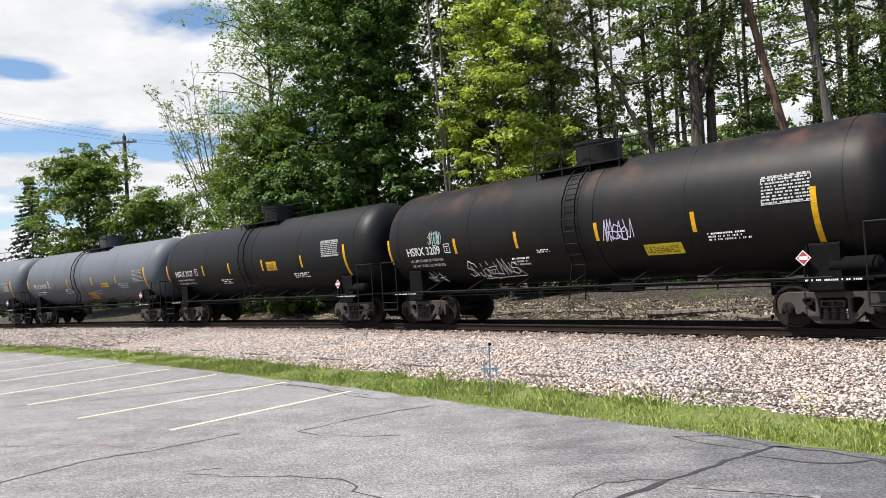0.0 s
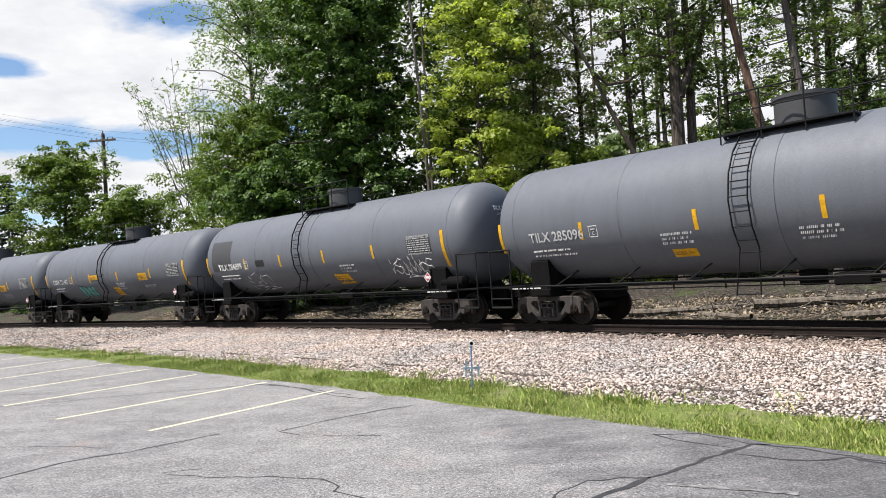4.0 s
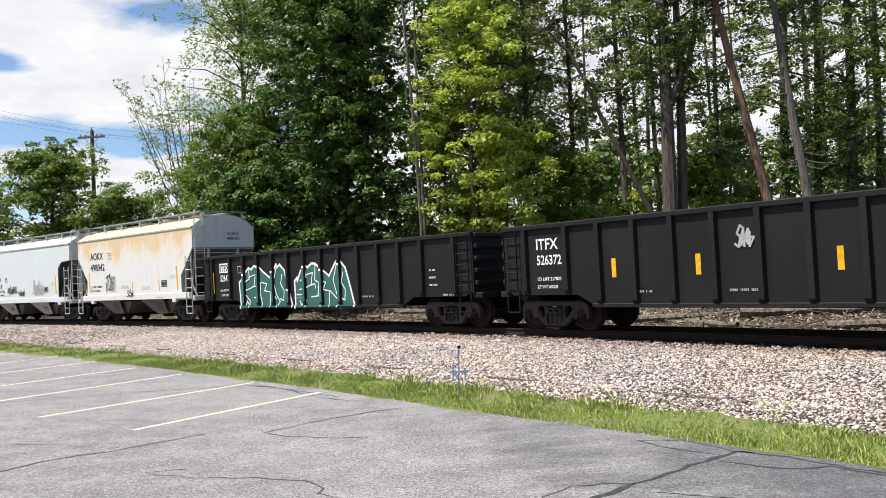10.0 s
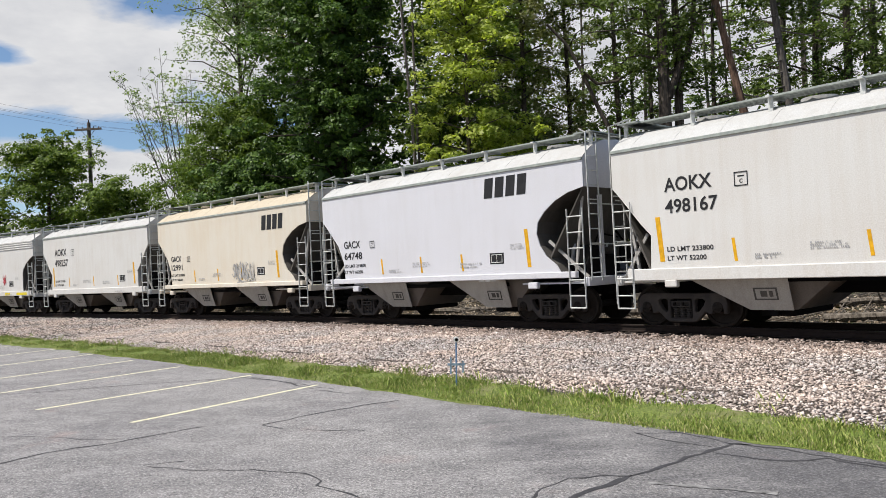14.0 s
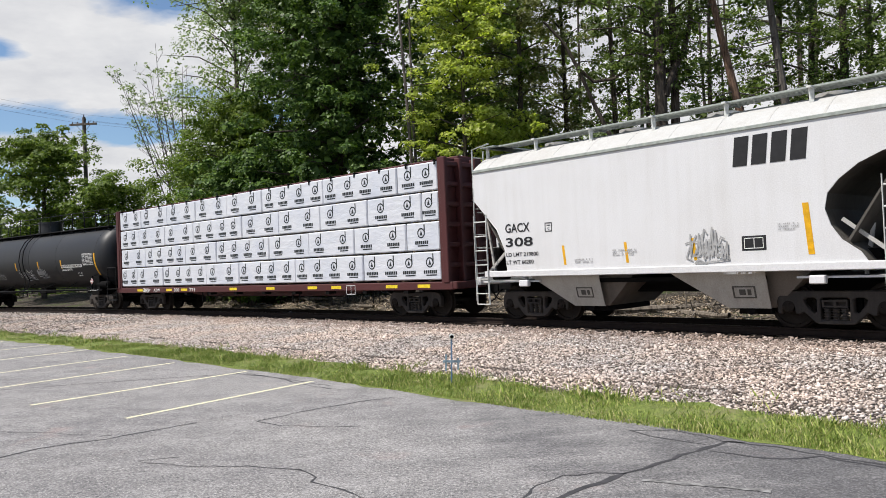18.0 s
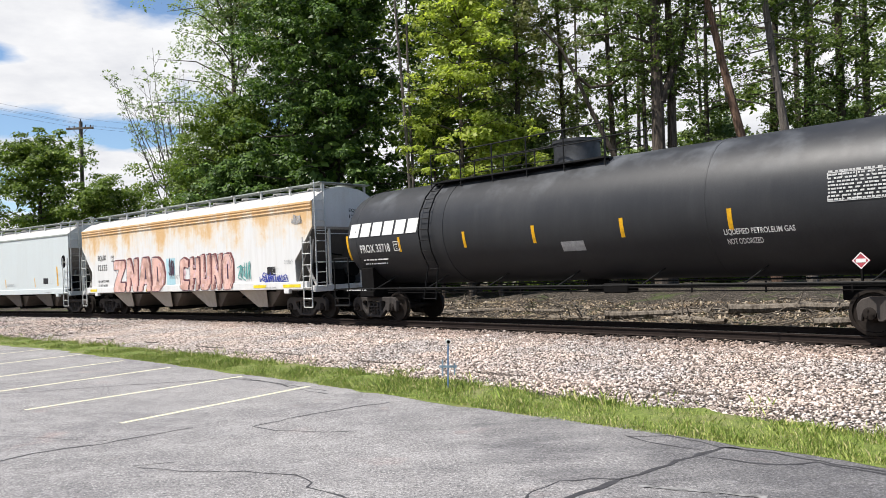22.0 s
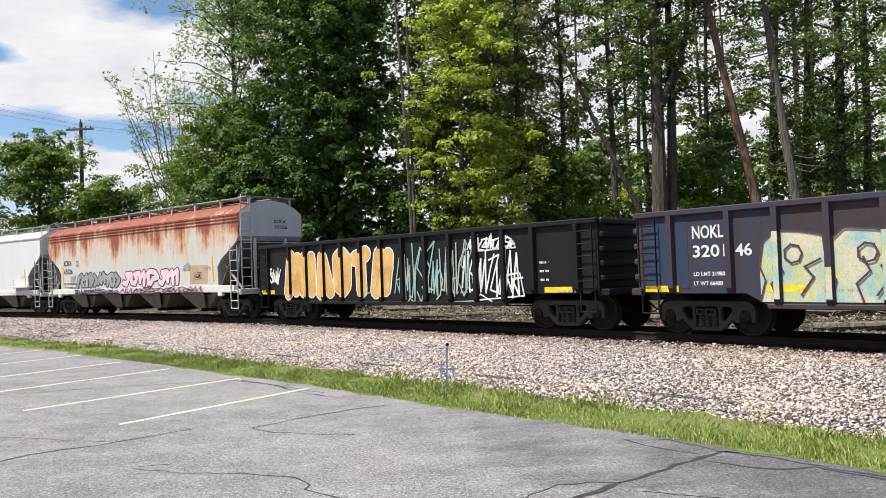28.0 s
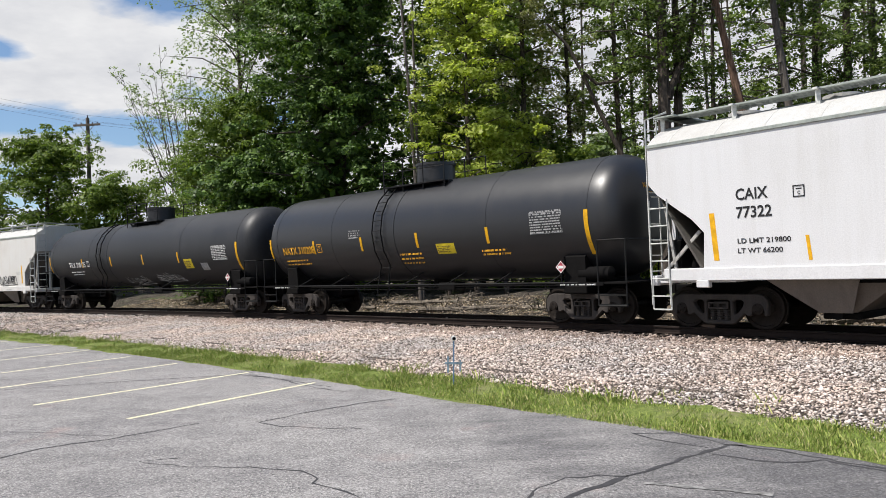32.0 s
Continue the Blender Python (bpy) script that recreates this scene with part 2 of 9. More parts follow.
def rusty(name, base, rust, fringe, low, high, strength, dark=0.5, drip=0.85, cloud=0.7):
    """Hopper paint with rust that has run down from the eaves in long streaks."""
    n = Nodes(name)
    sepz = n.t.nodes.new("ShaderNodeSeparateXYZ")
    n.link(n.tc.outputs["Object"], sepz.inputs[0])
    hgt = n.math("MINIMUM", n.math("DIVIDE", n.math("SUBTRACT", sepz.outputs["Z"], low), high - low), 1.15)
    wide = n.noise(1.0, 5, 0.6, (1.1, 1.1, 0.3))
    runs = n.noise(1.0, 7, 0.7, (5.5, 5.5, 0.45))
    blot = n.noise(1.7, 7, 0.7)
    v = n.math("ADD", n.math("MULTIPLY", hgt, 0.8), n.math("MULTIPLY", n.math("SUBTRACT", wide, 0.5), 1.1))
    v = n.math("ADD", v, n.math("MULTIPLY", n.math("SUBTRACT", runs, 0.5), drip))
    v = n.math("ADD", v, n.math("MULTIPLY", n.math("SUBTRACT", blot, 0.5), cloud))
    core = n.math("MULTIPLY", n.ramp(v, (0.48, 0.0), (0.74, 1.0)), strength)
    edge = n.math("MULTIPLY", n.ramp(v, (0.28, 0.0), (0.6, 1.0)), strength * 0.75)
    grime_shade = n.math("MULTIPLY", n.ramp(n.noise(1.0, 5, 0.65, (5, 5, 0.4)), (0.45, 0.0), (0.75, 1.0)), 0.25)
    col = n.mix(grime_shade, base, (0.34, 0.3, 0.25))
    col = n.mix(edge, col, fringe)
    col = n.mix(core, col, n.mix(n.ramp(n.noise(5, 6, 0.75), (0.3, 0.0), (0.7, 1.0)), rust, tuple(c * dark for c in rust)))
    n.bump(n.noise(14, 4), 0.12, 0.01)
    return n.done(col, 0.6)


M["rust"] = rusty("rust_streaked_hopper_paint", (0.5, 0.49, 0.45), (0.30, 0.066, 0.03), (0.56, 0.27, 0.10), 1.8, 4.2, 0.97)
M["orange"] = rusty("orange_stained_hopper_paint", (0.63, 0.63, 0.62), (0.58, 0.35, 0.14), (0.64, 0.47, 0.26), 2.0, 4.3, 0.85, 0.9, 0.45, 0.9)
M["tan"] = rusty("tan_stained_hopper_paint", (0.57, 0.575, 0.56), (0.58, 0.42, 0.23), (0.62, 0.5, 0.33), 2.1, 4.1, 0.85, 0.9, 0.2, 1.0)


# ================= mesh writer =================
class MB:
    """Collects vertices and faces of one mesh."""

    def __init__(self):
        self.v, self.f = [], []

    def add(self, verts, faces):
        o = len(self.v)
        self.v += [tuple(p) for p in verts]
        self.f += [tuple(o + i for i in q) for q in faces]
        return self

    def box(self, x0, x1, y0, y1, z0, z1, c=0.0):
        if c <= 0:
            v = [(x, y, z) for x in (x0, x1) for y in (y0, y1) for z in (z0, z1)]
            return self.add(v, [(0, 1, 3, 2), (4, 6, 7, 5), (0, 4, 5, 1), (2, 3, 7, 6), (0, 2, 6, 4), (1, 5, 7, 3)])
        poly = [(y0 + c, z0), (y1 - c, z0), (y1, z0 + c), (y1, z1 - c), (y1 - c, z1), (y0 + c, z1), (y0, z1 - c), (y0, z0 + c)]
        ins = [(min(max(y, y0 + c), y1 - c), min(max(z, z0 + c), z1 - c)) for y, z in poly]
        rings = [[(x0, *p) for p in ins], [(x0 + c, *p) for p in poly], [(x1 - c, *p) for p in poly], [(x1, *p) for p in ins]]
        v = [p for r in rings for p in r]
        f = [tuple(reversed(range(8))), tuple(range(24, 32))]
        for r in range(3):
            for i in range(8):
                a, b = r * 8 + i, r * 8 + (i + 1) % 8
                f.append((a, b, b + 8, a + 8))
        return self.add(v, f)

    def bar(self, p, q, w, h):
        p, q = Vector(p), Vector(q)
        d = (q - p).normalized()
        up = Vector((0, 0, 1)) if abs(d.z) < 0.95 else Vector((1, 0, 0))
        s = d.cross(up).normalized() * (w / 2)
        u = s.cross(d).normalized() * (h / 2)
        v = [e + a * s + b * u for e in (p, q) for a, b in ((-1, -1), (1, -1), (1, 1), (-1, 1))]
        return self.add(v, [(0, 3, 2, 1), (4, 5, 6, 7), (0, 1, 5, 4), (1, 2, 6, 5), (2, 3, 7, 6), (3, 0, 4, 7)])

    def cyl(self, p, q, r, n=10, r2=None):
        p, q = Vector(p), Vector(q)
        d = (q - p).normalized()
        a = d.orthogonal().normalized()
        b = d.cross(a)
        r2 = r if r2 is None else r2
        v = [e + (a * math.cos(2 * math.pi * i / n) + b * math.sin(2 * math.pi * i / n)) * k for e, k in ((p, r), (q, r2)) for i in range(n)]
        f = [(i, (i + 1) % n, n + (i + 1) % n, n + i) for i in range(n)] + [tuple(reversed(range(n))), tuple(range(n, 2 * n))]
        return self.add(v, f)

    def pipe(self, pts, r, n=6):
        for a, b in zip(pts, pts[1:]):
            self.cyl(a, b, r, n)
        return self

    def rail(self, pts, w, d):
        """A flat bar bent through points, in one piece."""
        P = [Vector(p) for p in pts]
        o = len(self.v)
        for i, p in enumerate(P):
            t = (P[min(i + 1, len(P) - 1)] - P[max(i - 1, 0)]).normalized()
            s = Vector((1, 0, 0)) if abs(t.x) < 0.9 else Vector((0, 1, 0))
            s = (s - t * s.dot(t)).normalized()
            u = t.cross(s)
            self.v += [tuple(p + s * (a * d / 2) + u * (b * w / 2)) for a, b in ((-1, -1), (1, -1), (1, 1), (-1, 1))]
        for i in range(len(P) - 1):
            for k in range(4):
                a, b = o + 4 * i + k, o + 4 * i + (k + 1) % 4
                self.f.append((a, b, b + 4, a + 4))
        n = o + 4 * (len(P) - 1)
        self.f += [(o, o + 3, o + 2, o + 1), (n, n + 1, n + 2, n + 3)]
        return self

    def prism(self, poly, y0, y1):
        """Extrudes a polygon of (x, z) along y."""
        n = len(poly)
        v = [(x, y, z) for y in (y0, y1) for x, z in poly]
        f = [tuple(range(n)), tuple(reversed(range(n, 2 * n)))] + [(i, n + i, n + (i + 1) % n, (i + 1) % n) for i in range(n)]
        return self.add(v, f)

    def prism_x(self, poly, x0, x1):
        """Extrudes a polygon of (y, z) along x."""
        n = len(poly)
        v = [(x, y, z) for x in (x0, x1) for y, z in poly]
        f = [tuple(range(n)), tuple(reversed(range(n, 2 * n)))] + [(i, n + i, n + (i + 1) % n, (i + 1) % n) for i in range(n)]
        return self.add(v, f)

    def lathe(self, prof, n, cy=0.0, cz=0.0, axis="x"):
        """Turns a profile of (along, radius) about a line along x or y."""
        o = len(self.v)
        for a, r in prof:
            for i in range(n):
                c, s = r * math.cos(2 * math.pi * i / n), r * math.sin(2 * math.pi * i / n)
                self.v.append((a, cy + c, cz + s) if axis == "x" else (c, a, cz + s))
        for j in range(len(prof) - 1):
            for i in range(n):
                a, b = o + j * n + i, o + j * n + (i + 1) % n
                self.f.append((a, b, b + n, a + n))
        self.f.append(tuple(o + i for i in reversed(range(n))))
        self.f.append(tuple(o + (len(prof) - 1) * n + i for i in range(n)))
        return self

    def mesh(self, name, smooth=False):
        me = bpy.data.meshes.new(name)
        me.from_pydata(self.v, [], self.f)
        bm = bmesh.new()
        bm.from_mesh(me)
        bmesh.ops.recalc_face_normals(bm, faces=bm.faces)
        bm.to_mesh(me)
        bm.free()
        if smooth:
            me.polygons.foreach_set("use_smooth", [True] * len(me.polygons))
            me.set_sharp_from_angle(angle=radians(35))
        return me


def part(name, mb, material, parent, label="", smooth=False, at=None):
    me = mb.mesh(name, smooth) if isinstance(mb, MB) else mb
    if not me.materials:
        me.materials.append(material)
    ob = new(name, me)
    ob.parent = parent
    if at is not None:
        ob.matrix_basis = at
    if label:
        ob["label"] = label
    return ob


CACHE = {}


def cached(key, make):
    if key not in CACHE:
        CACHE[key] = make()
    return CACHE[key]


# ================= the track's line =================
D0, PSI, CURVE = 24.497, -0.7893, -0.0044877
S_LEFT, S_RIGHT = -112.0, 45.0
RAIL_Z = 0.453


def on_track(s, off=0.0):
    """Place and heading on the centre line; off is the distance from it towards the parking lot."""
    c = min(max(s, S_LEFT), S_RIGHT)
    h = PSI + CURVE * c
    x = (math.sin(h) - math.sin(PSI)) / CURVE + (s - c) * math.cos(h)
    y = D0 - (math.cos(h) - math.cos(PSI)) / CURVE + (s - c) * math.sin(h)
    return x + off * math.sin(h), y - off * math.cos(h), h


def track_np(s, off):
    c = np.clip(s, S_LEFT, S_RIGHT)
    h = PSI + CURVE * c
    x = (np.sin(h) - np.sin(PSI)) / CURVE + (s - c) * np.cos(h)
    y = D0 - (np.cos(h) - np.cos(PSI)) / CURVE + (s - c) * np.sin(h)
    return x + off * np.sin(h), y - off * np.cos(h)


def strip(stations, profile):
    """A band that follows the track: profile gives (offset, z) for each station."""
    mb = MB()
    rows = [[(*on_track(s, o)[:2], z) for o, z in profile(s)] for s in stations]
    n = len(rows[0])
    mb.v = [p for r in rows for p in r]
    for i in range(len(rows) - 1):
        for j in range(n - 1):
            a = i * n + j
            mb.f.append((a, a + 1, a + n + 1, a + n))
    return mb


def raw_mesh(name, verts, faces, material, smooth=False):
    """A mesh from numpy arrays: verts (n, 3), faces (m, 3 or 4)."""
    me = bpy.data.meshes.new(name)
    nv, (nf, k) = len(verts), faces.shape
    me.vertices.add(nv)
    me.vertices.foreach_set("co", np.ascontiguousarray(verts, np.float32).ravel())
    me.loops.add(nf * k)
    me.loops.foreach_set("vertex_index", np.ascontiguousarray(faces, np.int32).ravel())
    me.polygons.add(nf)
    me.polygons.foreach_set("loop_start", np.arange(0, nf * k, k, dtype=np.int32))
    me.update(calc_edges=True)
    if smooth:
        me.polygons.foreach_set("use_smooth", [True] * nf)
    me.materials.append(material)
    return me


# ================= ground =================
def ground_mat():
    n = Nodes("rough_grass_and_leaf_litter")
    a = n.ramp(n.noise(0.22, 6, 0.6), (0.40, 0.0), (0.62, 1.0))
    b = n.noise(3.5, 6, 0.7)
    soil = n.mix(n.ramp(b, (0.3, 0.0), (0.7, 1.0)), (0.05, 0.042, 0.032), (0.23, 0.2, 0.16))
    grass = n.mix(n.ramp(b, (0.3, 0.0), (0.7, 1.0)), (0.02, 0.035, 0.01), (0.075, 0.1, 0.03))
    n.bump(n.noise(9, 5, 0.7), 0.8, 0.05)
    return n.done(n.mix(a, soil, grass), 0.95, 0.0, 0.2)


def asphalt_mat():
    n = Nodes("weathered_grey_asphalt")
    fine = n.noise(30, 5, 0.8)
    speck = n.ramp(n.noise(48, 2), (0.56, 0.0), (0.63, 1.0))
    pits = n.ramp(n.noise(26, 4, 0.7), (0.36, 1.0), (0.43, 0.0))
    blot = n.ramp(n.noise(0.33, 6, 0.62), (0.38, 0.0), (0.62, 1.0))
    mid = n.noise(1.3, 9, 0.8, (1.0, 1.4, 1.0))
    col = n.mix(n.ramp(fine, (0.36, 0.0), (0.64, 1.0)), (0.068, 0.066, 0.069), (0.375, 0.36, 0.352))
    col = n.mix(n.math("MULTIPLY", blot, 0.5), col, (0.075, 0.073, 0.083))
    col = n.mix(n.math("MULTIPLY", n.ramp(mid, (0.44, 0.0), (0.62, 1.0)), 0.6), col, (0.31, 0.30, 0.295))
    col = n.mix(n.math("MULTIPLY", speck, 0.6), col, (0.46, 0.44, 0.42))
    col = n.mix(n.math("MULTIPLY", pits, 0.85), col, (0.05, 0.05, 0.052))
    sepx = n.t.nodes.new("ShaderNodeSeparateXYZ")
    n.link(n.tc.outputs["Object"], sepx.inputs[0])
    # a darker, later coat of asphalt towards the right-hand corner
    side = n.math("ADD", n.math("MULTIPLY", sepx.outputs["X"], 0.3), n.math("MULTIPLY", n.math("SUBTRACT", n.noise(0.7, 6, 0.65, (1.0, 2.2, 1.0)), 0.5), 3.2))
    col = n.mix(n.math("MULTIPLY", n.ramp(side, (0.0, 0.0), (0.9, 1.0)), 0.58), col, (0.048, 0.048, 0.054))
    pink = n.ramp(n.noise(0.8, 3), (0.64, 0.0), (0.76, 1.0))
    col = n.mix(n.math("MULTIPLY", pink, 0.4), col, (0.33, 0.24, 0.22))
    # stones of the mix showing through the worn binder
    vo = n.t.nodes.new("ShaderNodeTexVoronoi")
    vo.inputs["Scale"].default_value = 55
    n.link(n.mapped(), vo.inputs["Vector"])
    grey = n.t.nodes.new("ShaderNodeSeparateColor")
    n.link(vo.outputs["Color"], grey.inputs[0])
    col = n.mix(0.38, col, n.ramp(grey.outputs[0], (0.1, 0.16), (0.6, 0.5), (0.95, 0.92)), "OVERLAY")
    n.bump(n.noise(38, 4, 0.7), 1.0, 0.012)
    return n.done(col, 0.85, 0.0, 0.3)


def stone_mat(name="pinkish_crushed_stone", dusty=0.0):
    n = Nodes(name)
    g = n.t.nodes.new("ShaderNodeNewGeometry")
    col = n.ramp(g.outputs["Random Per Island"], (0.0, (0.1, 0.078, 0.064)), (0.2, (0.4, 0.33, 0.28)), (0.55, (0.7, 0.605, 0.535)), (1.0, (0.92, 0.85, 0.78)))
    tint = n.ramp(n.noise(0.45, 4), (0.4, (0.82, 0.84, 0.88)), (0.62, (1.08, 1.0, 0.96)))
    col = n.mix(1.0, col, tint, "MULTIPLY")
    col = n.mix(0.25, col, n.mix(n.noise(30, 4), (0.2, 0.16, 0.14), (0.5, 0.44, 0.39)))
    if dusty:
        col = n.mix(dusty, col, (0.16, 0.105, 0.08))
    return n.done(col, 0.9, 0.0, 0.25)


def stone_bed_mat():
    n = Nodes("stone_bed_between_the_stones")
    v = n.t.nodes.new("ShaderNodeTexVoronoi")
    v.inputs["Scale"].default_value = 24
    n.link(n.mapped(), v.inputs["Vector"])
    # cells drawn as stones; shade in the gaps is painted near black
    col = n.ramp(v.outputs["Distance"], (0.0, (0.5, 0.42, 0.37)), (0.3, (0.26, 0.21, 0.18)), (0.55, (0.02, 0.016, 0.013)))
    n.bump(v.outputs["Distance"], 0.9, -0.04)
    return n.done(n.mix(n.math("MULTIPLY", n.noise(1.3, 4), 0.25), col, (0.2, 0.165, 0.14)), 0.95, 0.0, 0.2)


M["asphalt"], M["ground"], M["stone"], M["bed"] = asphalt_mat(), ground_mat(), stone_mat(), stone_bed_mat()
M["tar"] = plain("tar_crack_filler", (0.05, 0.049, 0.053), 0.7)
M["linepaint"] = None


def line_paint():
    n = Nodes("worn_pale_yellow_line_paint")
    w = n.ramp(n.noise(14, 6, 0.75), (0.40, 0.0), (0.56, 1.0))
    return n.done(n.mix(w, (0.42, 0.4, 0.33), (0.72, 0.68, 0.44)), 0.8)


M["linepaint"] = line_paint()
M["patch"] = plain("pale_worn_marking", (0.27, 0.265, 0.26), 0.85, 0.0, 0.35)
M["railsteel"] = plain("brown_rail_steel", (0.03, 0.022, 0.019), 0.7, 0.1, 0.15, 0.12)
M["railhead"] = plain("polished_rail_head", (0.16, 0.15, 0.145), 0.35, 0.7)
M["tie"] = plain("creosoted_tie_wood", (0.028, 0.022, 0.019), 0.9, 0.0, 0.15, 0.1)

g = np.linspace(-1, 1, 41)
g = np.sign(g) * np.abs(g) ** 4 * 3000
gx, gy = np.meshgrid(g, g)
gi = np.arange(41 * 41).reshape(41, 41)
gf = np.stack([gi[:-1, :-1].ravel(), gi[:-1, 1:].ravel(), gi[1:, 1:].ravel(), gi[1:, :-1].ravel()], 1)
ground = new("ground", raw_mesh("ground", np.c_[gx.ravel(), gy.ravel(), np.full(gx.size, -0.06)], gf, M["ground"]))
tagged(ground, "rough grass and leaf litter reaching the horizon", "ground", kind="structure")

rng = np.random.default_rng(4)
ST = [-112 + 1.5 * i for i in range(106)]


S_EDGE = 11.5


def lot_edge(s):
    return 8.52 - 0.17 * min(1.0, max(0.0, (s - S_EDGE) / 3.0)) + 0.10 * math.sin(s * 0.9) + 0.06 * math.sin(s * 2.7 + 1)


EDGE = {round(s, 2): lot_edge(s) for s in ST}
lot = MB()
rows = [(on_track(s, EDGE[round(s, 2)])[:2], on_track(s, EDGE[round(s, 2)] + 62 if s > -60 else EDGE[round(s, 2)] + 45)[:2]) for s in ST]
for k, (a, b) in enumerate(rows):
    lot.v += [(*a, -0.05), (*a, 0.0), (*b, 0.0)]
for k in range(len(rows) - 1):
    o = 3 * k
    lot.f += [(o, o + 3, o + 4, o + 1), (o + 1, o + 4, o + 5, o + 2)]
parking_lot = part("parking_lot", lot, M["asphalt"], None)
tagged(parking_lot, "weathered grey asphalt parking lot with cracks", "parking lot", kind="structure")


def ribbon(name, pts, width, z, material, kind_label, category):
    mb = MB()
    P = [Vector((x, y, z)) for x, y in pts]
    for i, p in enumerate(P):
        d = (P[min(i + 1, len(P) - 1)] - P[max(i - 1, 0)]).normalized()
        w = width[i] if isinstance(width, list) else width
        side = Vector((-d.y, d.x, 0)) * (w / 2)
        mb.v += [tuple(p + side), tuple(p - side)]
    mb.f = [(2 * i, 2 * i + 1, 2 * i + 3, 2 * i + 2) for i in range(len(P) - 1)]
    ob = part(name, mb, material, None)
    return tagged(ob, kind_label, category, kind="structure")


# parking stall lines: the tip by the verge and the far end on the lot
for tip, tail in (((-2.38, 14.2), (-4.68, 11.34)), ((-4.06, 16.01), (-6.91, 12.91)), ((-6.29, 18.16), (-9.0, 14.9)), ((-8.18, 20.11), (-10.9, 16.7)), ((-10.26, 22.44), (-13.0, 19.0)),
                  ((-12.43, 24.85), (-15.0, 21.3)), ((-14.9, 27.3), (-17.4, 23.8)), ((-17.0, 29.6), (-19.6, 26.1))):
    ribbon("parking_line", [tip, tail], 0.10, 0.004, M["linepaint"], "worn pale yellow parking stall line", "road marking")
dash = random.Random(8)
ribbon("road_marking", [(1.82 + 0.11 * i, 7.11 - 0.056 * i + dash.uniform(-0.01, 0.01)) for i in range(10)], [dash.uniform(0.04, 0.13) for _ in range(10)], 0.006, M["patch"], "faint worn white paint dash on asphalt", "road marking")


def crack(pts, width, seed):
    r = random.Random(seed)
    out = []
    for (x0, y0), (x1, y1) in zip(pts, pts[1:]):
        n = max(2, int(math.hypot(x1 - x0, y1 - y0) / 0.18))
        out += [(x0 + (x1 - x0) * i / n + r.uniform(-0.03, 0.03), y0 + (y1 - y0) * i / n + r.uniform(-0.03, 0.03)) for i in range(n)]
    out.append(pts[-1])
    ribbon("pavement_crack", out, [width * r.uniform(0.2, 0.95) for _ in out], 0.003, M["tar"], "dark tar-filled crack in the asphalt", "crack")


crack([(-9.4, 14.8), (-8.55, 14.91), (-7.83, 15.02), (-6.83, 15.32), (-5.73, 15.48), (-4.77, 15.69), (-4.16, 15.72), (-3.28, 14.99), (-2.26, 13.57), (-1.66, 13.04)], 0.055, 9)
crack([(-5.9, 8.3), (-5.32, 9.17), (-5.06, 9.55), (-4.75, 9.81), (-4.36, 9.96), (-3.93, 10.38), (-3.44, 10.77)], 0.055, 2)
crack([(-6.9, 10.8), (-6.19, 10.76), (-5.62, 10.62), (-5.01, 10.35), (-4.39, 10.17)], 0.03, 1)
crack([(-2.57, 10.7), (-1.85, 11.46), (-1.28, 11.86), (-0.77, 12.14)], 0.05, 3)
crack([(-2.57, 10.7), (-2.19, 10.35), (-1.64, 10.15), (-1.09, 10.01)], 0.03, 4)
crack([(-3.05, 8.79), (-3.5, 8.69), (-2.87, 8.41), (-2.11, 8.25), (-1.53, 8.05), (-1.34, 7.83), (-1.31, 7.52), (-0.95, 7.21), (-0.7, 6.8)], 0.04, 5)
crack([(0.55, 6.2), (1.15, 6.84), (1.74, 7.35), (2.3, 7.78), (2.79, 8.16), (3.08, 8.37), (3.27, 8.3)], 0.1, 6)
crack([(0.5, 6.5), (0.75, 6.88), (0.86, 7.09), (1.14, 7.36), (1.47, 7.39), (1.74, 7.35)], 0.045, 7)
crack([(2.23, 9.12), (2.5, 8.63), (2.84, 8.3)], 0.05, 8)
crack([(2.24, 9.11), (2.69, 9.03), (2.97, 8.68), (3.08, 8.37)], 0.04, 10)
crack([(2.79, 8.02), (3.1, 7.73), (3.37, 7.58), (3.79, 7.62), (3.85, 7.41), (4.17, 7.14), (4.7, 6.7)], 0.065, 11)
crack([(3.08, 8.39), (3.27, 8.28), (3.51, 8.09), (3.7, 7.79), (3.9, 7.54), (4.09, 7.3), (4.5, 6.8)], 0.06, 13)
crack([(-3.94, 15.65), (-2.93, 14.62), (-1.98, 13.58)], 0.05, 14)
crack([(-14, 16.5), (-11, 16.2), (-8.6, 16.6)], 0.04, 12)

# ballast bed with its two shoulders
bed_st = [-150 + 2 * i for i in range(120)]
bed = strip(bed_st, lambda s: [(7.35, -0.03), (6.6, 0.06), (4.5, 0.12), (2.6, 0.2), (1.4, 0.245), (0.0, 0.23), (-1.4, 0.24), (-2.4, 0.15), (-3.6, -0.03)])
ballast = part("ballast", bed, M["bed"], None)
tagged(ballast, "pinkish crushed stone ballast bed under the track", "ballast", kind="structure")


def bed_height(o):
    return np.interp(o, [-3.6, -2.4, -1.4, 0, 1.4, 2.6, 4.5, 6.6, 7.35], [-0.03, 0.15, 0.24, 0.23, 0.245, 0.2, 0.12, 0.06, -0.03])


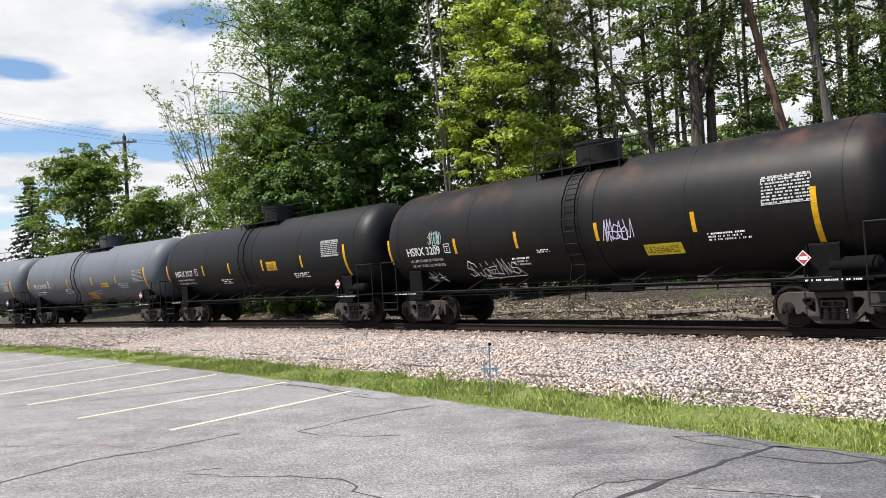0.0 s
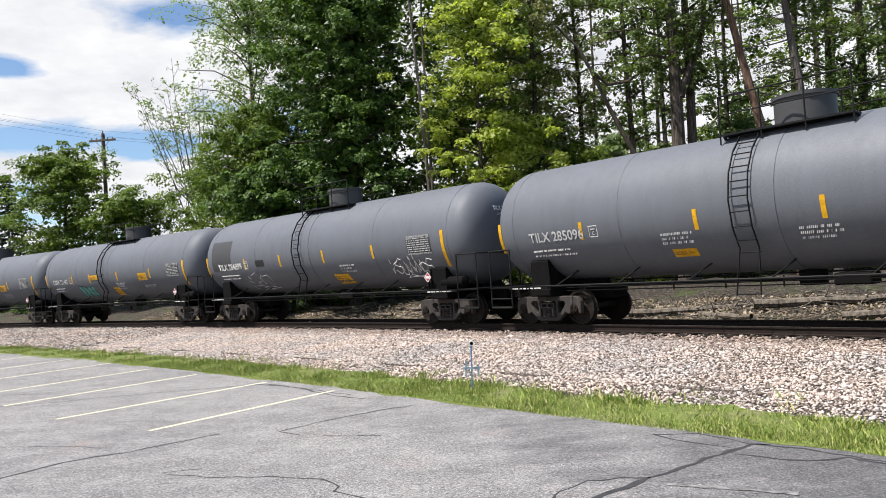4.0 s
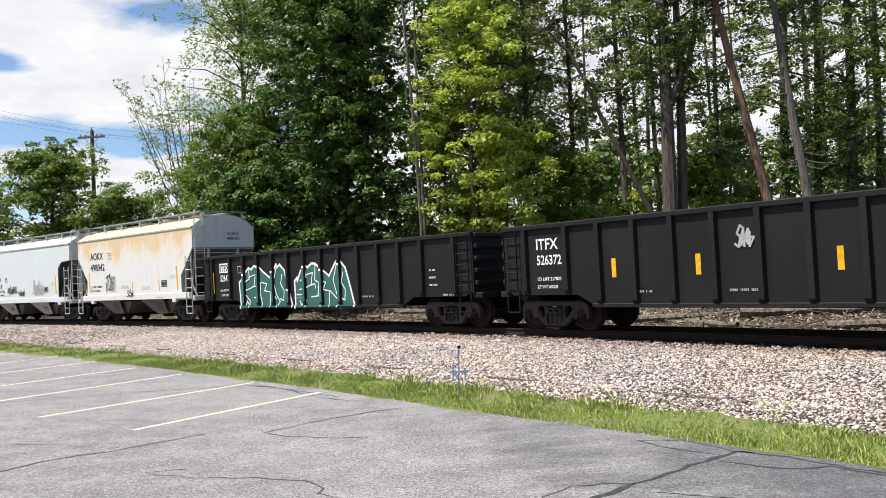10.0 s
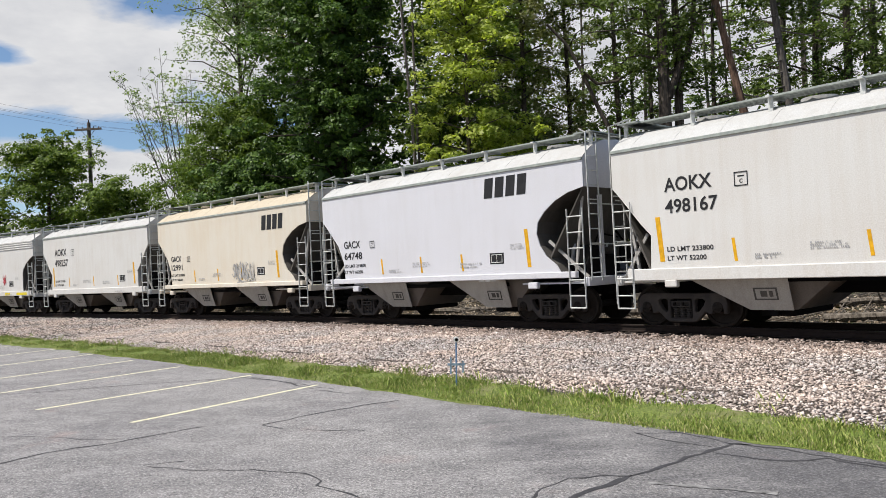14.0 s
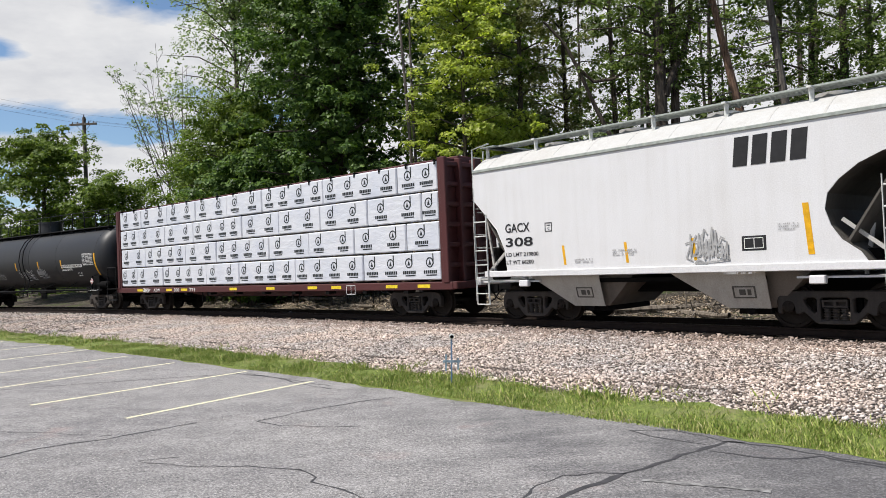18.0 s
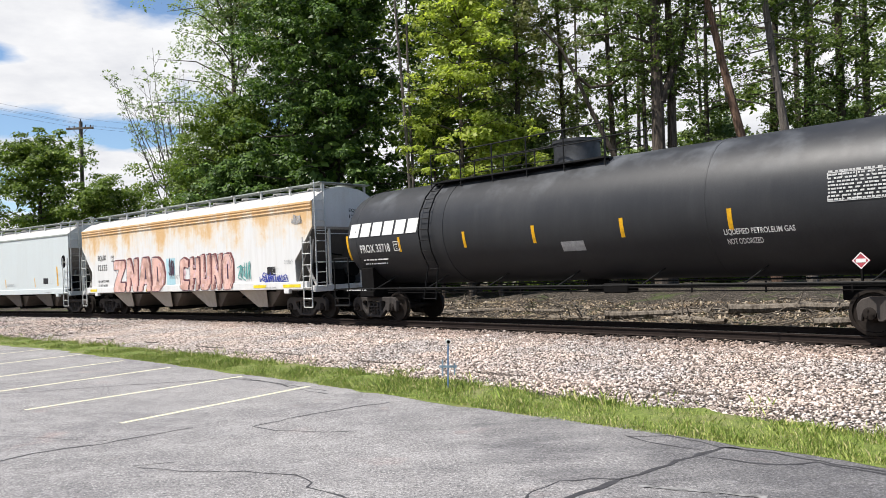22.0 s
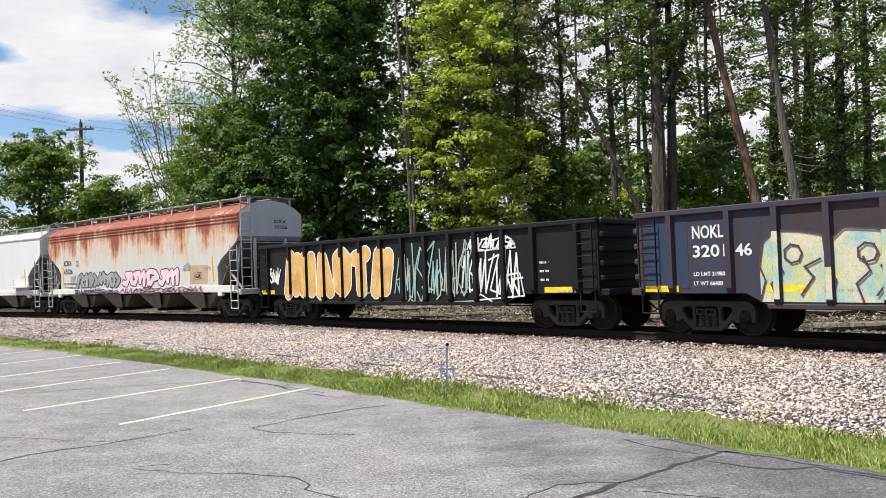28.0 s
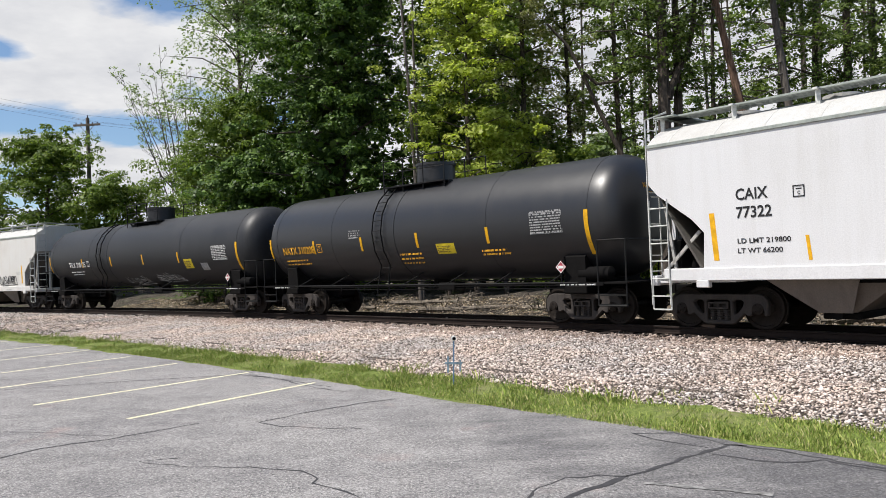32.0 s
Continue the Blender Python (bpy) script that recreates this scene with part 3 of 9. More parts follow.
def scatter_stones(name, count, s_range, o_range, size, seed, power=1.0, material="stone"):
    r = np.random.default_rng(seed)
    s = s_range[0] + (s_range[1] - s_range[0]) * r.random(count) ** power
    o = o_range[0] + (o_range[1] - o_range[0]) * r.random(count)
    o += 0.25 * np.sin(s * 1.7) * (o > 6.2)
    x, y = track_np(s, o)
    z = bed_height(np.minimum(o, 7.3))
    base = np.array([(1, 0, 0), (-0.5, 0.87, 0), (-0.5, -0.87, 0), (0, 0, 1), (0, 0, -1)], float)
    tri = np.array([(0, 1, 3), (1, 2, 3), (2, 0, 3), (1, 0, 4), (2, 1, 4), (0, 2, 4)])
    sc = size * np.exp(r.normal(0, 0.33, (count, 1, 1)))
    v = base[None] * sc * r.uniform(0.55, 1.25, (count, 5, 1)) * np.array([1.1, 0.95, 0.75])
    v += r.normal(0, 0.15, (count, 5, 3)) * sc
    q = r.normal(size=(count, 4))
    q /= np.linalg.norm(q, axis=1, keepdims=True)
    w, a, b, c = q.T
    R = np.stack([1 - 2 * (b * b + c * c), 2 * (a * b - c * w), 2 * (a * c + b * w), 2 * (a * b + c * w), 1 - 2 * (a * a + c * c), 2 * (b * c - a * w),
                  2 * (a * c - b * w), 2 * (b * c + a * w), 1 - 2 * (a * a + b * b)], 1).reshape(-1, 3, 3)
    v = np.einsum("nij,nkj->nki", R, v) * np.array([1.08, 1.08, 0.72]) + np.stack([x, y, z + sc[:, 0, 0] * 0.3], 1)[:, None]
    f = (tri[None] + 5 * np.arange(count)[:, None, None]).reshape(-1, 3)
    ob = new(name, raw_mesh(name, v.reshape(-1, 3), f, M[material]))
    return tagged(ob, "loose pinkish grey crushed stones of the ballast", "ballast stones", kind="stuff")


M["stone_rust"] = stone_mat("rust_stained_crushed_stone", 0.55)
scatter_stones("ballast_stones", 82000, (-14, 17), (1.9, 7.35), 0.0245, 11)
scatter_stones("ballast_stones", 18000, (-16, 17), (0.95, 2.6), 0.03, 14, 1.0, "stone_rust")
scatter_stones("ballast_stones", 19000, (-48, -14), (0.95, 7.2), 0.036, 12)
scatter_stones("ballast_stones", 4500, (-30, 18), (-3.4, 0.7), 0.05, 13)

# litter-covered bank behind the track
def bank_z(s, o):
    u = min(1.0, max(0.0, (-o - 4.0) / 9.0))
    return -0.04 + 0.75 * u * u * (3 - 2 * u) + u * (0.10 * math.sin(0.55 * s + 0.3 * o) + 0.07 * math.sin(1.7 * s - 0.8 * o) + 0.05 * math.sin(3.1 * s + 2.3 * o))


def litter_mat():
    n = Nodes("dry_leaf_litter_and_soil")
    fine = n.noise(7, 9, 0.85)
    big = n.noise(0.6, 5, 0.6)
    col = n.ramp(fine, (0.4, (0.012, 0.01, 0.008)), (0.54, (0.07, 0.058, 0.046)), (0.68, (0.3, 0.262, 0.22)))
    col = n.mix(n.math("MULTIPLY", n.ramp(big, (0.55, 0.0), (0.68, 1.0)), 0.75), col, n.mix(fine, (0.02, 0.035, 0.01), (0.11, 0.15, 0.04)))
    n.bump(n.noise(13, 6, 0.8), 1.0, 0.08)
    return n.done(col, 0.95, 0.0, 0.2)


M["litter"] = litter_mat()
bank = strip([-62 + 0.6 * i for i in range(145)], lambda s: [(-3.3 - 0.7 * j, bank_z(s, -3.3 - 0.7 * j)) for j in range(30)] + [(-40, -0.2)])
bank = part("litter_bank", bank, M["litter"], None)
tagged(bank, "low bank of soil and dry leaf litter behind the track", "bank", kind="structure")

# rails and ties
RAILP = [(-0.07, -0.17), (0.07, -0.17), (0.07, -0.155), (0.012, -0.14), (0.012, -0.045), (0.037, -0.035), (0.037, -0.004), (0.03, 0.0), (-0.03, 0.0), (-0.037, -0.004),
         (-0.037, -0.035), (-0.012, -0.045), (-0.012, -0.14), (-0.07, -0.155), (-0.07, -0.17)]
for side in (0.755, -0.755):
    rail = part("rail", strip([-150 + 2 * i for i in range(120)], lambda s: [(side + o, RAIL_Z + z) for o, z in RAILP]), M["railsteel"], None, smooth=False)
    tagged(rail, "brown steel rail with a polished head on ties", "rail", "rails of the track", "structure")
    head = part("rail_head", strip([-150 + 2 * i for i in range(120)], lambda s: [(side - 0.028, RAIL_Z + 0.002), (side + 0.028, RAIL_Z + 0.002)]), M["railhead"], rail)
tie_me = MB().box(-0.115, 0.115, -1.3, 1.3, -0.09, 0.09, 0.012).mesh("railroad_tie")
tie_me.materials.append(M["tie"])
for i in range(230):
    s = -75 + 0.55 * i
    if s > 36:
        break
    x, y, h = on_track(s)
    ob = new("railroad_tie", tie_me)
    ob.matrix_basis = pose(x, y, RAIL_Z - 0.265, 0, 0, math.degrees(h))
    tagged(ob, "dark creosoted wooden tie set in the stones", "tie", "ties under the rails", "structure")


# grass verge between the lot and the stones
def grass_mat(name, a, b, c):
    n = Nodes(name)
    gi_ = n.t.nodes.new("ShaderNodeNewGeometry")
    col = n.ramp(gi_.outputs["Random Per Island"], (0.0, a), (0.45, b), (0.8, c), (1.0, (0.5, 0.42, 0.24)))
    n.bsdf.inputs["Subsurface Weight"].default_value = 0.0
    return n.done(col, 0.6, 0.0, 0.25)


M["grass"] = grass_mat("fresh_verge_grass", (0.11, 0.17, 0.03), (0.22, 0.3, 0.055), (0.42, 0.45, 0.13))
M["turf"] = None


def turf_mat():
    n = Nodes("verge_turf")
    col = n.mix(n.ramp(n.noise(16, 7, 0.8), (0.36, 0.0), (0.64, 1.0)), (0.055, 0.08, 0.018), (0.21, 0.255, 0.065))
    col = n.mix(n.ramp(n.noise(1.1, 4), (0.52, 0.0), (0.7, 1.0)), col, (0.19, 0.18, 0.09))
    n.bump(n.noise(40, 3), 0.8, 0.03)
    return n.done(col, 0.95, 0.0, 0.2)


M["turf"] = turf_mat()
verge = part("grass_verge", strip([-112 + 0.35 * i for i in range(440)], lambda s: [(lot_edge(s) + 0.1 + 0.05 * math.sin(5.3 * s) + 0.04 * math.sin(11.7 * s + 2), 0.003), (lot_edge(s) - 0.3, 0.02), (7.9, 0.035), (7.4 + 0.22 * math.sin(s * 1.3) + 0.13 * math.sin(3.7 * s + 1) + 0.08 * math.sin(9.1 * s), 0.04), (7.1 + 0.25 * math.sin(s * 1.3) + 0.18 * math.sin(3.7 * s + 1) + 0.1 * math.sin(9.1 * s), -0.01)]), M["turf"], None)
tagged(verge, "strip of green turf between asphalt and ballast", "grass verge", kind="structure")


def blades(name, count, s_range, o_mid, o_sd, height, seed, width=0.008, clump=0.5):
    r = np.random.default_rng(seed)
    nc = max(1, count // 14)
    cs = r.uniform(*s_range, nc * 3)
    co = o_mid + o_sd * 1.7 * r.uniform(-1, 1, nc * 3)
    thick = np.sin(1.9 * cs + 2.3 * co) + np.sin(4.1 * cs - 3.7 * co + 1.3) + 0.8 * np.sin(9.7 * cs + 6.1 * co) + 0.6 * np.sin(0.7 * cs + 2.0)
    keep = np.argsort(-(0.55 * thick + r.normal(0, 1.3, nc * 3)))[:nc]
    cs, co, thick = cs[keep], co[keep], thick[keep]
    who = r.integers(0, nc, count)
    s = cs[who] + r.normal(0, 0.12, count)
    o = co[who] + r.normal(0, 0.08, count)
    rim = 8.66 - 0.17 * np.clip((s - S_EDGE) / 3.0, 0, 1)
    o = np.where(o > rim, rim - 0.06 - (o - rim) * 0.6, o)
    x, y = track_np(s, o)
    hh = height * np.exp(r.normal(0, 0.35, nc) + 0.12 * thick)[who] * np.interp(o, [7.0, 7.4, 8.2, 8.8], [0.8, 1.1, 1.0, 0.45]) * r.uniform(0.5, 1.2, count)
    a = r.uniform(0, 2 * np.pi, count)
    lean = r.uniform(0.1, 0.75, count) * hh
    dx, dy = np.cos(a), np.sin(a)
    w = width * r.uniform(0.7, 1.6, count)
    z0 = np.full(count, 0.0)
    P = np.stack([np.stack([x - dy * w, y + dx * w, z0], 1), np.stack([x + dy * w, y - dx * w, z0], 1),
                  np.stack([x + dx * lean * 0.4 + dy * w * 0.7, y + dy * lean * 0.4 - dx * w * 0.7, hh * 0.6], 1),
                  np.stack([x + dx * lean, y + dy * lean, hh], 1)], 1)
    f = np.arange(count * 4).reshape(-1, 4)
    ob = new(name, raw_mesh(name, P.reshape(-1, 3), f, M["grass"]))
    return tagged(ob, "tufts of fresh green grass along the asphalt edge", "grass", kind="stuff")


blades("grass", 135000, (-6, 17), 8.0, 0.42, 0.05, 21, 0.004)
blades("grass", 34000, (-50, -6), 7.8, 0.38, 0.06, 22, 0.008)
blades("grass", 8000, (-20, 17), 7.1, 0.35, 0.08, 23, 0.006)


# ================= rolling stock: shared pieces =================
def side_frame_mesh(y):
    """A cast side frame: one plate with bearing jaws, two triangular holes and a spring window, bevelled all round."""
    half = [(0.9, 0.77), (1.02, 0.73), (1.1, 0.64), (1.12, 0.55), (1.1, 0.32), (1.03, 0.3), (1.01, 0.43), (0.95, 0.53), (0.83, 0.53), (0.77, 0.44), (0.75, 0.31), (0.68, 0.3), (0.59, 0.35), (0.38, 0.15), (0.31, 0.115)]
    hole = [(0.34, 0.6), (0.4, 0.64), (0.53, 0.635), (0.585, 0.59), (0.56, 0.51), (0.45, 0.37), (0.38, 0.33), (0.345, 0.37)]
    window = [(0.27, 0.2), (0.27, 0.6), (0.235, 0.64)]
    mirror = lambda q: [(-u, v) for u, v in reversed(q)]
    bm = bmesh.new()
    for loop in (half + mirror(half), hole, mirror(hole), window + mirror(window)):
        vs = [bm.verts.new((u, y - 0.075, v)) for u, v in loop]
        for p, q in zip(vs, vs[1:] + vs[:1]):
            bm.edges.new((p, q))
    bmesh.ops.triangle_fill(bm, use_beauty=True, use_dissolve=False, edges=bm.edges[:], normal=(0, -1, 0))
    got = bmesh.ops.extrude_face_region(bm, geom=bm.faces[:])
    bmesh.ops.translate(bm, verts=[q for q in got["geom"] if isinstance(q, bmesh.types.BMVert)], vec=(0, 0.15, 0))
    bmesh.ops.recalc_face_normals(bm, faces=bm.faces)
    rims = [e for e in bm.edges if len(e.link_faces) == 2 and e.calc_face_angle() > 1.2]
    bmesh.ops.bevel(bm, geom=rims, offset=0.018, segments=1, affect="EDGES", profile=0.5)
    me = bpy.data.meshes.new("side_frame")
    bm.to_mesh(me)
    bm.free()
    return me


def spring_mesh():
    mb = MB()
    n = 6
    prof = [(0.19, 0.03)] + [(0.2 + 0.05 * k + d, q) for k in range(5) for d, q in ((0.0, 0.055), (0.008, 0.08), (0.024, 0.08), (0.032, 0.055))] + [(0.45, 0.03)]
    for z, q in prof:
        mb.v += [(q * math.cos(2 * math.pi * i / n), q * math.sin(2 * math.pi * i / n), z) for i in range(n)]
    for j in range(len(prof) - 1):
        mb.f += [(j * n + i, j * n + (i + 1) % n, j * n + n + (i + 1) % n, j * n + n + i) for i in range(n)]
    return mb.mesh("spring")


def wheelset_mesh():
    mb = MB()
    mb.cyl((0, -1.06, 0), (0, 1.06, 0), 0.085, 12)
    for s in (-1, 1):
        prof = [(s * 0.685, 0.40), (s * 0.685, 0.488), (s * 0.715, 0.486), (s * 0.725, 0.459), (s * 0.82, 0.452), (s * 0.825, 0.39), (s * 0.79, 0.375), (s * 0.775, 0.2), (s * 0.82, 0.15), (s * 0.83, 0.09)]
        mb.lathe(prof, 20, 0, 0, "y")
        mb.lathe([(s * 0.93, 0.12), (s * 1.09, 0.12), (s * 1.1, 0.09), (s * 1.105, 0.0001)], 14, 0, 0, "y")
        for k in range(3):
            q = 2 * math.pi * k / 3
            mb.cyl((0.07 * math.cos(q), s * 1.09, 0.07 * math.sin(q)), (0.07 * math.cos(q), s * 1.125, 0.07 * math.sin(q)), 0.02, 6)
    return mb.mesh("wheelset", True)


WHEELS = {}


def bolster_ends(mb):
    """Pocketed bolster ends that show in the side frames' windows."""
    for y in (-1.03, 1.03):
        for u0, u1, v0, v1 in ((-0.235, 0.235, 0.45, 0.485), (-0.235, 0.235, 0.56, 0.59), (-0.235, -0.2, 0.485, 0.56), (-0.02, 0.02, 0.485, 0.56), (0.2, 0.235, 0.485, 0.56)):
            mb.box(u0, u1, y - 0.06, y + 0.06, v0, v1)
    return mb


def bogie(car, x, idx):
    """A two-axle freight bogie under the car."""
    me = cached("bolster", lambda: bolster_ends(MB().box(-0.2, 0.2, -0.98, 0.98, 0.44, 0.6, 0.03)).box(-0.35, 0.35, -0.35, 0.35, 0.58, 0.72, 0.03).box(-0.7, -0.62, -0.8, 0.8, 0.38, 0.5, 0.02).box(0.62, 0.7, -0.8, 0.8, 0.38, 0.5, 0.02).mesh("bolster"))
    b = part("bogie", me, M["truck"], car, at=pose(x, 0, 0))
    for y in (-1.0, 1.0):
        part("side_frame", cached(("sf", y), lambda: side_frame_mesh(y)), M["truck"], b)
        for sx in (-0.16, 0.0, 0.16):
            part("spring", cached("spring", spring_mesh), M["truck"], b, at=pose(sx, y, 0))
    for sx in (-0.889, 0.889):
        w = part("wheelset", cached("ws", wheelset_mesh), M["wheel"], b, at=pose(sx, 0, 0.457))
        WHEELS.setdefault(idx, []).append((w, sx))
        for y in (-0.76, 0.76):
            part("brake_shoe", cached("shoe", lambda: MB().box(-0.05, 0.05, -0.06, 0.06, -0.16, 0.16, 0.015).mesh("brake_shoe")), M["under"], b, at=pose(sx - math.copysign(0.53, sx), y, 0.45))


def coupler_mesh():
    mb = MB().box(-0.75, -0.18, -0.075, 0.075, -0.08, 0.08, 0.015)
    mb.prism([(-0.2, -0.12), (-0.02, -0.15), (0.05, -0.1), (0.05, 0.1), (-0.02, 0.15), (-0.2, 0.12)], -0.11, 0.11)
    mb.box(-0.95, -0.7, -0.17, 0.17, -0.16, 0.16, 0.02)
    mb.pipe([(-0.5, 0.28, -0.05), (-0.2, 0.26, -0.35), (0.0, 0.2, -0.42)], 0.022)
    return mb.mesh("coupler")


def common(car, front, rear, a, idx):
    """Bogies, couplers and centre sill shared by all the cars. front, rear: overhang ends along x."""
    bogie(car, a, idx)
    bogie(car, -a, idx)
    me = cached("coupler", coupler_mesh)
    part("coupler", me, M["under"], car, at=pose(front, 0, 0.86))
    part("coupler", me, M["under"], car, at=pose(-rear, 0, 0.86, 0, 0, 180))


def surf_flat(y):
    return lambda z: y


def surf_tank(R, zc):
    return lambda z: -(math.sqrt(max(R * R - (z - zc) ** 2, 0.01)) + 0.008)


def split_z(poly, zs):
    """Cuts a polygon of (x, z) at a height: the part above and the part below."""
    out = []
    for s in (1, -1):
        cut_ = []
        for (xa, za), (xb, zb) in zip(poly, poly[1:] + poly[:1]):
            ia, ib = (za - zs) * s >= 0, (zb - zs) * s >= 0
            if ia:
                cut_.append((xa, za))
            if ia != ib:
                u = (zs - za) / (zb - za)
                cut_.append((xa + (xb - xa) * u, zs))
        out.append(cut_)
    return out


def step_sheet(mb, poly, step, y):
    """Adds a flat polygon; below the step's height it lies on the sill's face. step: (side y, sill y, height)."""
    if callable(step):
        mb.add([(u, step(v) - y, v) for u, v in poly], [tuple(range(len(poly)))])
        return
    for q, yy in zip(split_z(list(poly), step[2]), step[:2]):
        if len(q) > 2:
            mb.add([(u, yy - y, v) for u, v in q], [tuple(range(len(q)))])


def panel(car, name, x0, x1, z0, z1, material, surf, label="", lift=0.0, skew=0.0):
    n = max(1, int((z1 - z0) / 0.12))
    mb = MB()
    for i in range(n + 1):
        z = z0 + (z1 - z0) * i / n
        y = surf(z) - lift
        k = skew * i / n
        mb.v += [(x0 + k, y, z), (x1 + k, y, z), (x0 + k, y + 0.004, z), (x1 + k, y + 0.004, z)]
    for i in range(n):
        o = 4 * i
        mb.f += [(o, o + 1, o + 5, o + 4), (o + 1, o + 3, o + 7, o + 5), (o + 2, o, o + 4, o + 6)]
    o = 4 * n
    mb.f += [(0, 2, 3, 1), (o, o + 1, o + 3, o + 2)]
    return part(name, mb, material, car, label)


def text_mesh(body):
    cu = bpy.data.curves.new("lettering", "FONT")
    cu.body = body
    cu.resolution_u = 3
    cu.offset = 0.018
    ob = bpy.data.objects.new("lettering", cu)
    me = bpy.data.meshes.new_from_object(ob)
    bpy.data.objects.remove(ob)
    bpy.data.curves.remove(cu)
    n = len(me.vertices)
    co = np.empty(n * 3, np.float32)
    me.vertices.foreach_get("co", co)
    co = co.reshape(-1, 3)
    lo, hi = co.min(0), co.max(0)
    return me, (co[:, 0] - lo[0]) / max(hi[0] - lo[0], 1e-6), (co[:, 1] - lo[1]) / max(hi[1] - lo[1], 1e-6)


def text(car, body, x0, x1, z0, z1, material, surf, lift=0.012):
    me, u, v = text_mesh(body)
    z = z0 + (z1 - z0) * v
    y = np.array([surf(float(q)) - lift for q in z])
    me.vertices.foreach_set("co", np.stack([x0 + (x1 - x0) * u, y, z], 1).astype(np.float32).ravel())
    me.update()
    me.name = "lettering"
    me.materials.clear()
    return part("lettering", me, material, car)


def end_text(car, body, x, y0, y1, z0, z1, material):
    """Lettering on an end that faces forwards."""
    me, u, v = text_mesh(body)
    yy, zz = y0 + (y1 - y0) * u, z0 + (z1 - z0) * v
    xx = np.array([x(float(p), float(q)) for p, q in zip(yy, zz)])
    me.vertices.foreach_set("co", np.stack([xx, yy, zz], 1).astype(np.float32).ravel())
    me.update()
    me.materials.clear()
    return part("end_lettering", me, material, car)


def lines(car, x0, x1, z0, z1, rows, material, surf, seed, fill=0.58, columns=False):
    """Small unreadable stencilling as rows of short bars."""
    r = random.Random(seed)
    mb = MB()
    dz = (z1 - z0) / rows
    high = dz * fill if columns else min(dz * fill, 0.055)
    for i in range(rows):
        z = z0 + dz * i
        x = x0
        end = x1 - (0 if columns else r.uniform(0, 0.3) * (x1 - x0))
        while x < end:
            w = r.uniform(0.012, 0.034) if not columns else r.uniform(0.03, 0.09)
            y = surf(z + high / 2) - 0.01
            x2 = min(x + w, end)
            mb.add([(x, y, z), (x2, y, z), (x2, y, z + high), (x, y, z + high)], [(0, 1, 2, 3)])
            x += w + (r.choice((0.012, 0.014, 0.016, 0.06)) if not columns else r.choice((0.014, 0.016, 0.05)))
    return tagged(part("stencil_mark", mb, material, car), kind="stuff")


def frame_box(car, x0, x1, z0, z1, material, surf, t=0.02, bars=0):
    mb = MB()
    y0, y1 = surf(z0) - 0.006, surf(z1) - 0.006
    for (a, b, c, d, ya, yb) in ((x0, x1, z0, z0 + t, y0, y0), (x0, x1, z1 - t, z1, y1, y1)):
        mb.add([(a, ya, c), (b, ya, c), (b, yb, d), (a, yb, d)], [(0, 1, 2, 3)])
    for a in [x0, x1 - t] + [x0 + (x1 - x0) * (i + 1) / (bars + 1) for i in range(bars)]:
        mb.add([(a, y0, z0), (a + t, y0, z0), (a + t, y1, z1), (a, y1, z1)], [(0, 1, 2, 3)])
    return part("stencil_box", mb, material, car)


def diamond(car, x, z, y, r, parent_mat=None):
    mb = MB().prism([(x, z - r), (x + r, z), (x, z + r), (x - r, z)], y - 0.012, y)
    d = part("hazard_placard", mb, M["placard"], car, "red and white diamond hazard placard")
    mb = MB().prism([(x - r * 0.55, z - 0.035), (x + r * 0.55, z - 0.035), (x + r * 0.55, z + 0.035), (x - r * 0.55, z + 0.035)], y - 0.016, y - 0.012)
    for sx in (-1, 1):
        mb.prism([(x, z + sx * r), (x + r * 0.95, z), (x + r * 0.8, z), (x, z + sx * r * 0.82)], y - 0.016, y - 0.012)
        mb.prism([(x, z + sx * r), (x - r * 0.95, z), (x - r * 0.8, z), (x, z + sx * r * 0.82)], y - 0.016, y - 0.012)
    part("placard_print", mb, M["letter"], d)


def ladder_of(car, stiles, rungs, material, r=0.014, w=0.045, d=0.014):
    """A ladder from the lines of its stiles and the ends of its rungs."""
    lad = new("ladder")
    lad.parent = car
    for line in stiles:
        part("stile", MB().rail(line, w, d), material, lad)
    for a, b in rungs:
        part("rung", MB().cyl(a, b, r, 6), material, lad)
    return lad


def ladder(car, name, p, q, width, rungs, material, r=0.016):
    """A ladder whose two stiles run from p to q, rungs along x."""
    p, q = Vector(p), Vector(q)
    half = Vector((width / 2, 0, 0))
    return ladder_of(car, [[p - half, q - half], [p + half, q + half]], [(p.lerp(q, (i + 0.5) / rungs) - half, p.lerp(q, (i + 0.5) / rungs) + half) for i in range(rungs)], material, r)


# pen lines of quick tags: jagged peaks, hooks and loops
PEN = ([(0.0, 0.15), (0.2, 0.95), (0.4, 0.1), (0.62, 1.0), (0.8, 0.05)], [(0.1, 1.0), (0.2, 0.0), (0.55, 0.6), (0.95, 0.9)], [(0.9, 0.85), (0.5, 1.0), (0.15, 0.6), (0.7, 0.45), (0.85, 0.15), (0.4, 0.0), (0.0, 0.2)],
       [(0.0, 0.0), (0.45, 1.0), (0.6, 0.0), (0.1, 0.4), (0.95, 0.45)], [(0.2, 0.1), (0.1, 0.6), (0.45, 0.85), (0.8, 0.55), (0.6, 0.1), (0.2, 0.1)], [(0.05, 0.9), (0.15, 0.1), (0.5, 0.05), (0.75, 0.9), (0.85, 0.0)], [(0.0, 0.8), (0.9, 0.95), (0.1, 0.1), (1.0, 0.0)])
